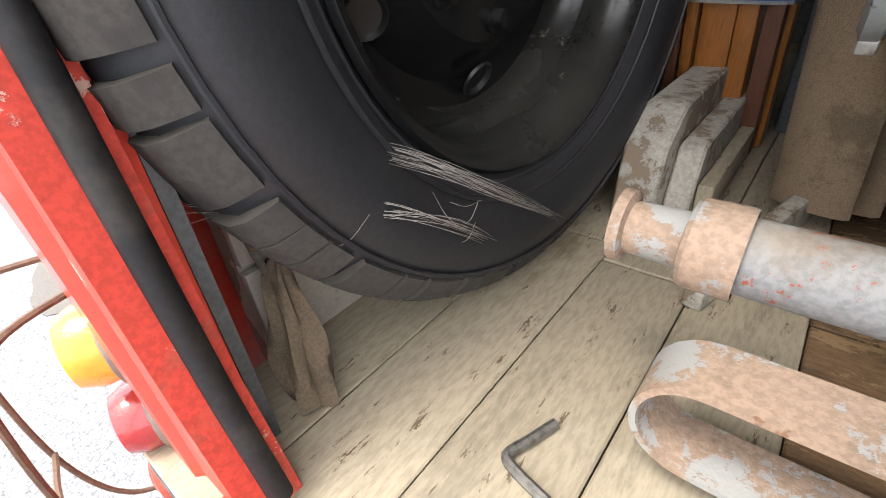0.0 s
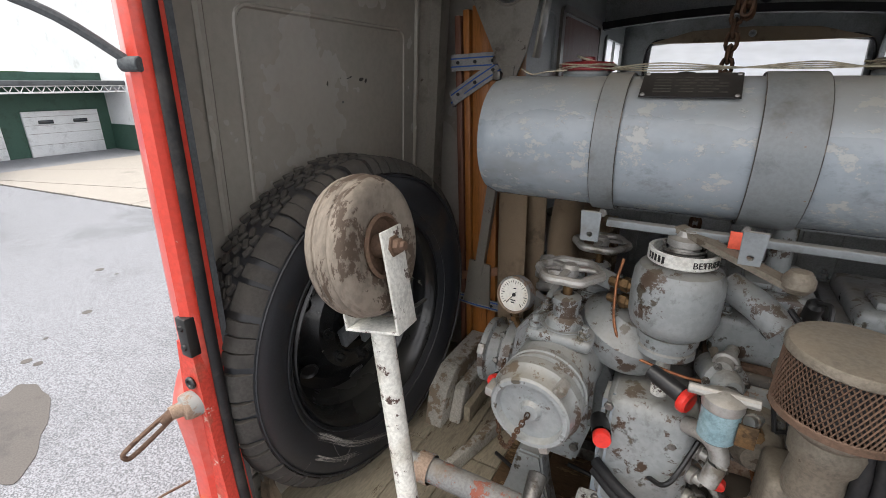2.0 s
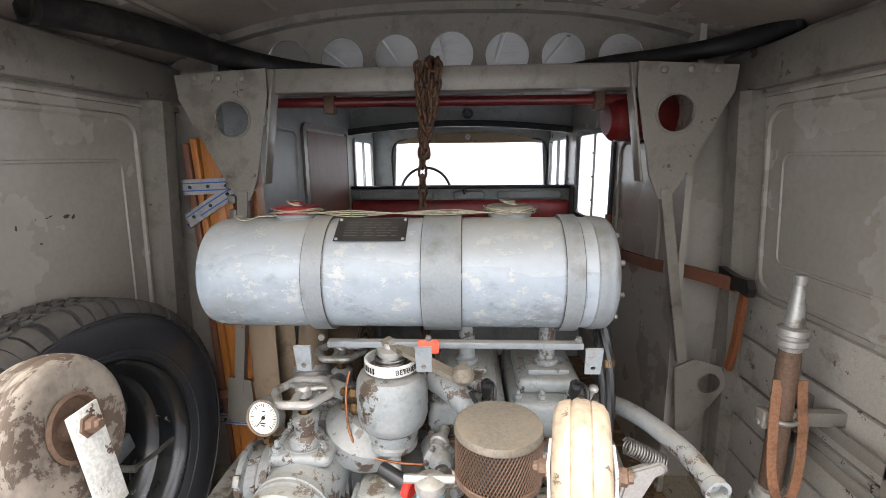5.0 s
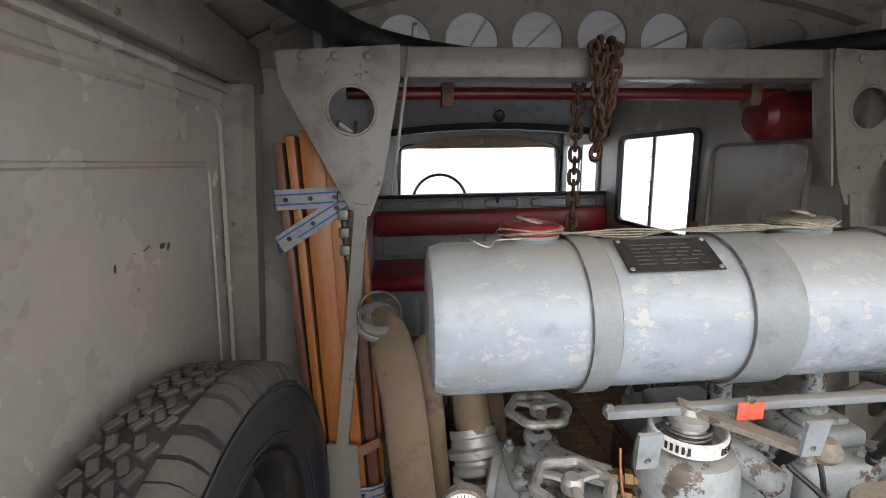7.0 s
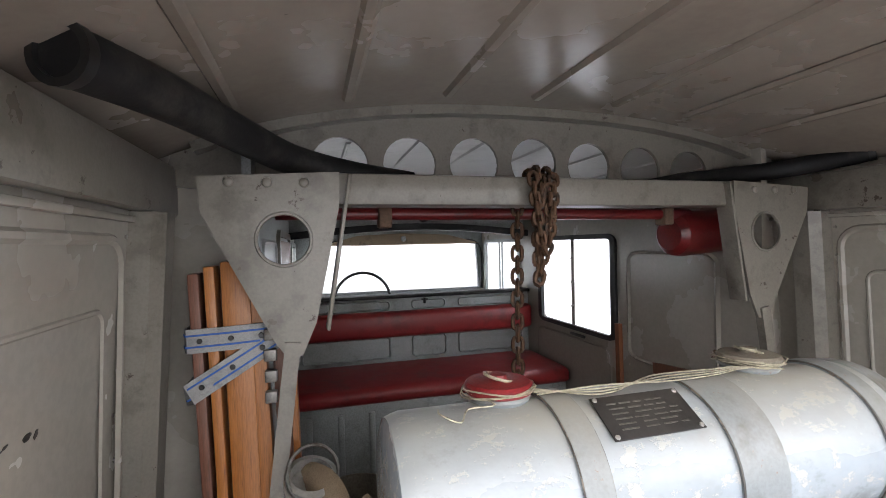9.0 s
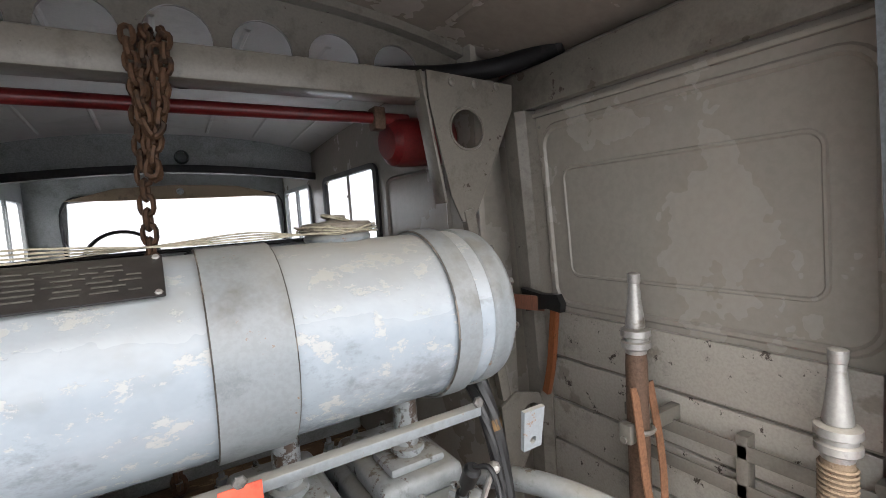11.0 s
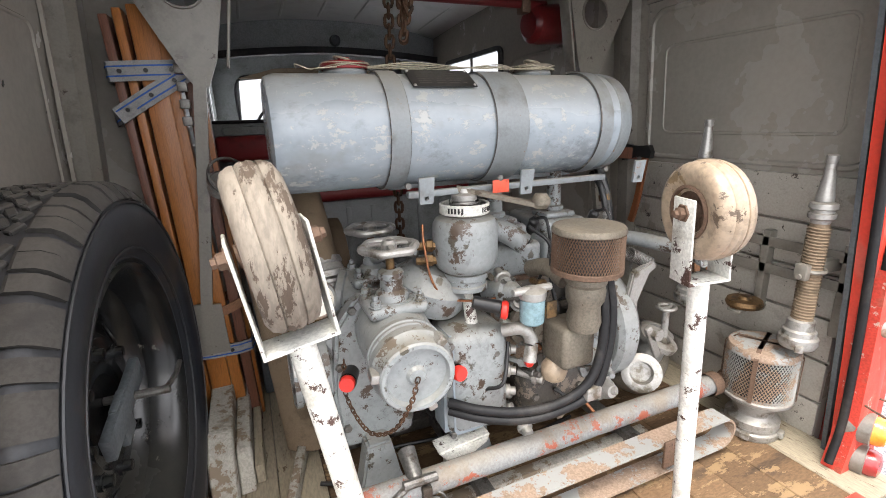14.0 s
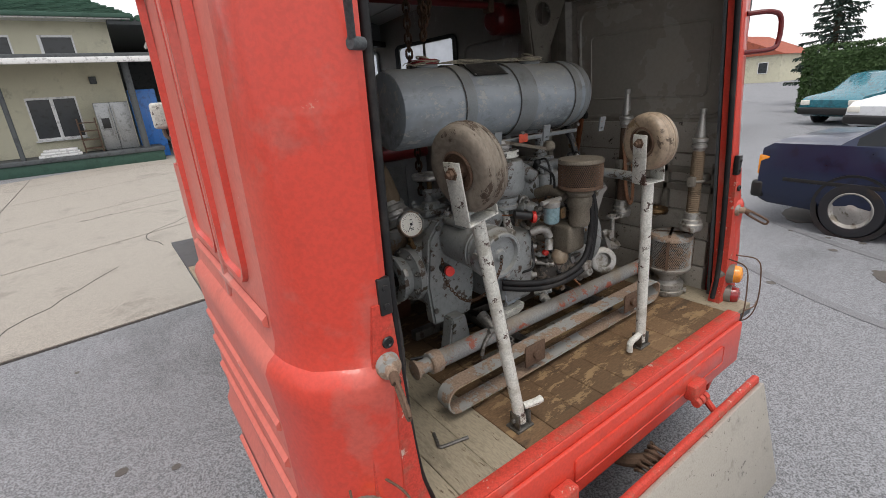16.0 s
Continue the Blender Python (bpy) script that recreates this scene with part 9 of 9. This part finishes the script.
# ---- hedge, spruce, far houses ----
def leaf_cloud(bm, n, place, size, rnd):
    """Many small folded leaves at places that the function gives."""
    for _ in range(n):
        p, out = place(rnd)
        s = size * rnd.uniform(0.6, 1.4)
        a = Vector((rnd.uniform(-1, 1), rnd.uniform(-1, 1), rnd.uniform(-0.6, 1))).normalized()
        b = a.cross(out + Vector((rnd.uniform(-0.6, 0.6), rnd.uniform(-0.6, 0.6), rnd.uniform(-0.6, 0.6)))).normalized()
        q = [p - a * s, p + b * s * 0.45, p + a * s, p - b * s * 0.45]
        vs = [bm.verts.new(x) for x in q]
        bm.faces.new((vs[0], vs[1], vs[2]))
        bm.faces.new((vs[0], vs[2], vs[3]))


def hedge_place(rnd):
    y = rnd.uniform(-9, 5.75)
    z = GROUND + 2.25 * rnd.random() ** 0.8
    bump = 0.18 * noise.noise((y * 0.9, z * 0.9, 3.0)) + 0.08 * noise.noise((y * 3, z * 3, 1.0))
    top = 2.25 + 0.10 * noise.noise((y * 1.7, 0, 5.0))
    if rnd.random() < 0.25:
        return Vector((20.0 + rnd.uniform(0, 1.0), y, GROUND + top + rnd.uniform(-0.05, 0.05))), Vector((0, 0, 1))
    if rnd.random() < 0.12:
        return Vector((20.0 + rnd.uniform(0, 1.0), 5.75 + bump, z)), Vector((0, 1, 0))
    return Vector((20.0 - bump, y, min(z, GROUND + top))), Vector((-1, 0, 0))


hedge = thing("clipped_hedge", (20.5, 0, GROUND), "tall clipped dark green hedge", "hedge")
bm = B()
box(bm, (20.15, -9, GROUND), (20.9, 5.55, GROUND + 2.1), 0.2)
part("inner_mass", bm, HEDGE, hedge)
bm = B()
leaf_cloud(bm, 16000, hedge_place, 0.07, random.Random(31))
tagged(part("leaves", bm, HEDGE, hedge), kind="stuff")

spruce = thing("blue_spruce", (24.5, 6.2, GROUND), "tall blue-green spruce with drooping boughs behind the hedge", "tree")
bm = B()
cyl(bm, (24.5, 6.2, GROUND), (24.5, 6.2, 6.6), 0.16, 0.02, 12)
part("trunk", bm, BARK, spruce)
bm = B()
rnd = random.Random(77)
twigs = []
for k in range(150):
    f = k / 150
    z = 0.3 + 6.2 * f
    L = (1.35 * (1 - f) ** 0.85 + 0.12) * rnd.uniform(0.65, 1.15)
    a = k * 2.399 + rnd.uniform(-0.3, 0.3)
    d = Vector((math.cos(a), math.sin(a), 0))
    p0 = Vector((24.5, 6.2, z))
    pts = [p0, p0 + d * L * 0.5 + Vector((0, 0, -0.02 - 0.05 * L)), p0 + d * L + Vector((0, 0, -0.02 + 0.10 * L * rnd.uniform(-1.5, 0.8)))]
    sweep(bm, smooth_path(pts, 3), round_section(0.012, 4))
    twigs.append((pts, L))
part("boughs", bm, BARK, spruce)
bm = B()
for pts, L in twigs:
    side = (Vector(pts[2]) - pts[0]).cross(Vector((0, 0, 1))).normalized()
    for j in range(int(26 + 44 * L)):
        f = rnd.random() ** 0.7
        c = pts[0].lerp(pts[1], f * 2) if f < 0.5 else pts[1].lerp(pts[2], f * 2 - 1)
        w = 0.30 * L * (1.15 - f)
        tip = c + side * rnd.uniform(-w, w) + (pts[2] - pts[0]).normalized() * rnd.uniform(0, 0.15) + Vector((0, 0, rnd.uniform(-0.16, 0.02)))
        u = (tip - c)
        if u.length < 0.02:
            continue
        n_ = u.cross(Vector((rnd.uniform(-1, 1), rnd.uniform(-1, 1), 1))).normalized() * 0.035
        vs = [bm.verts.new(q) for q in (c - n_, c + n_, tip + n_ * 0.4, tip - n_ * 0.4)]
        bm.faces.new(vs)
tagged(part("needles", bm, SPRUCE, spruce), kind="stuff")


def far_house(name, x, y, w, d, h, roof, label):
    t = thing(name, (x, y, GROUND), label, "house")
    bm = B()
    box(bm, (x - w / 2, y - d / 2, GROUND), (x + w / 2, y + d / 2, h))
    part("wall", bm, RENDER, t)
    bm = B()
    prism(bm, [(y - d / 2 - 0.4, h - 0.1), (y + d / 2 + 0.4, h - 0.1), (y, h + roof)], at_x(x - w / 2 - 0.4), w + 0.8)
    part("roof", bm, RED_TILE, t, "red tiled roof")
    for k in range(3):
        bm = B()
        yy = y - d / 2 + d * (k + 0.5) / 3
        box(bm, (x - w / 2 - 0.06, yy - 0.5, h - 2.0), (x - w / 2 + 0.02, yy + 0.5, h - 0.8), 0.02)
        ww = part("window", bm, PVC, t)
        bm = B()
        box(bm, (x - w / 2 - 0.075, yy - 0.42, h - 1.92), (x - w / 2 - 0.058, yy + 0.42, h - 0.88))
        part("pane", bm, DARK_GLASS, ww)
    return t


far_house("far_house", 64, 25, 9, 10, 2.2, 2.2, "far cream house with a red tiled roof")
far_house("cream_bungalow", 34, 2.2, 8, 6, 1.7, 1.6, "cream bungalow with a dark roof behind the hedge")
pole = thing("utility_pole", (60, 23.5, GROUND), "thin grey utility pole", "pole")
bm = B()
cyl(bm, (46, 19.2, GROUND), (46, 19.2, 8.2), 0.12, 0.09, 10)
part("mast", bm, GREY_DARK, pole)
# far green hills round the yard
hills = B()
ring = []
for k in range(96):
    a = 2 * math.pi * k / 96
    r = 300
    ring.append((hills.verts.new((r * math.cos(a), r * math.sin(a), GROUND - 1)), hills.verts.new((r * math.cos(a), r * math.sin(a), 4 + 5 * noise.noise((3 * math.cos(a), 3 * math.sin(a), 0)) + 3 * noise.noise((9 * math.cos(a), 9 * math.sin(a), 0))))))
for k in range(96):
    a, b = ring[k], ring[(k + 1) % 96]
    hills.faces.new((a[0], b[0], b[1], a[1]))
solo("backdrop", hills, HEDGE, "low far wooded hills", "hills", kind="structure")
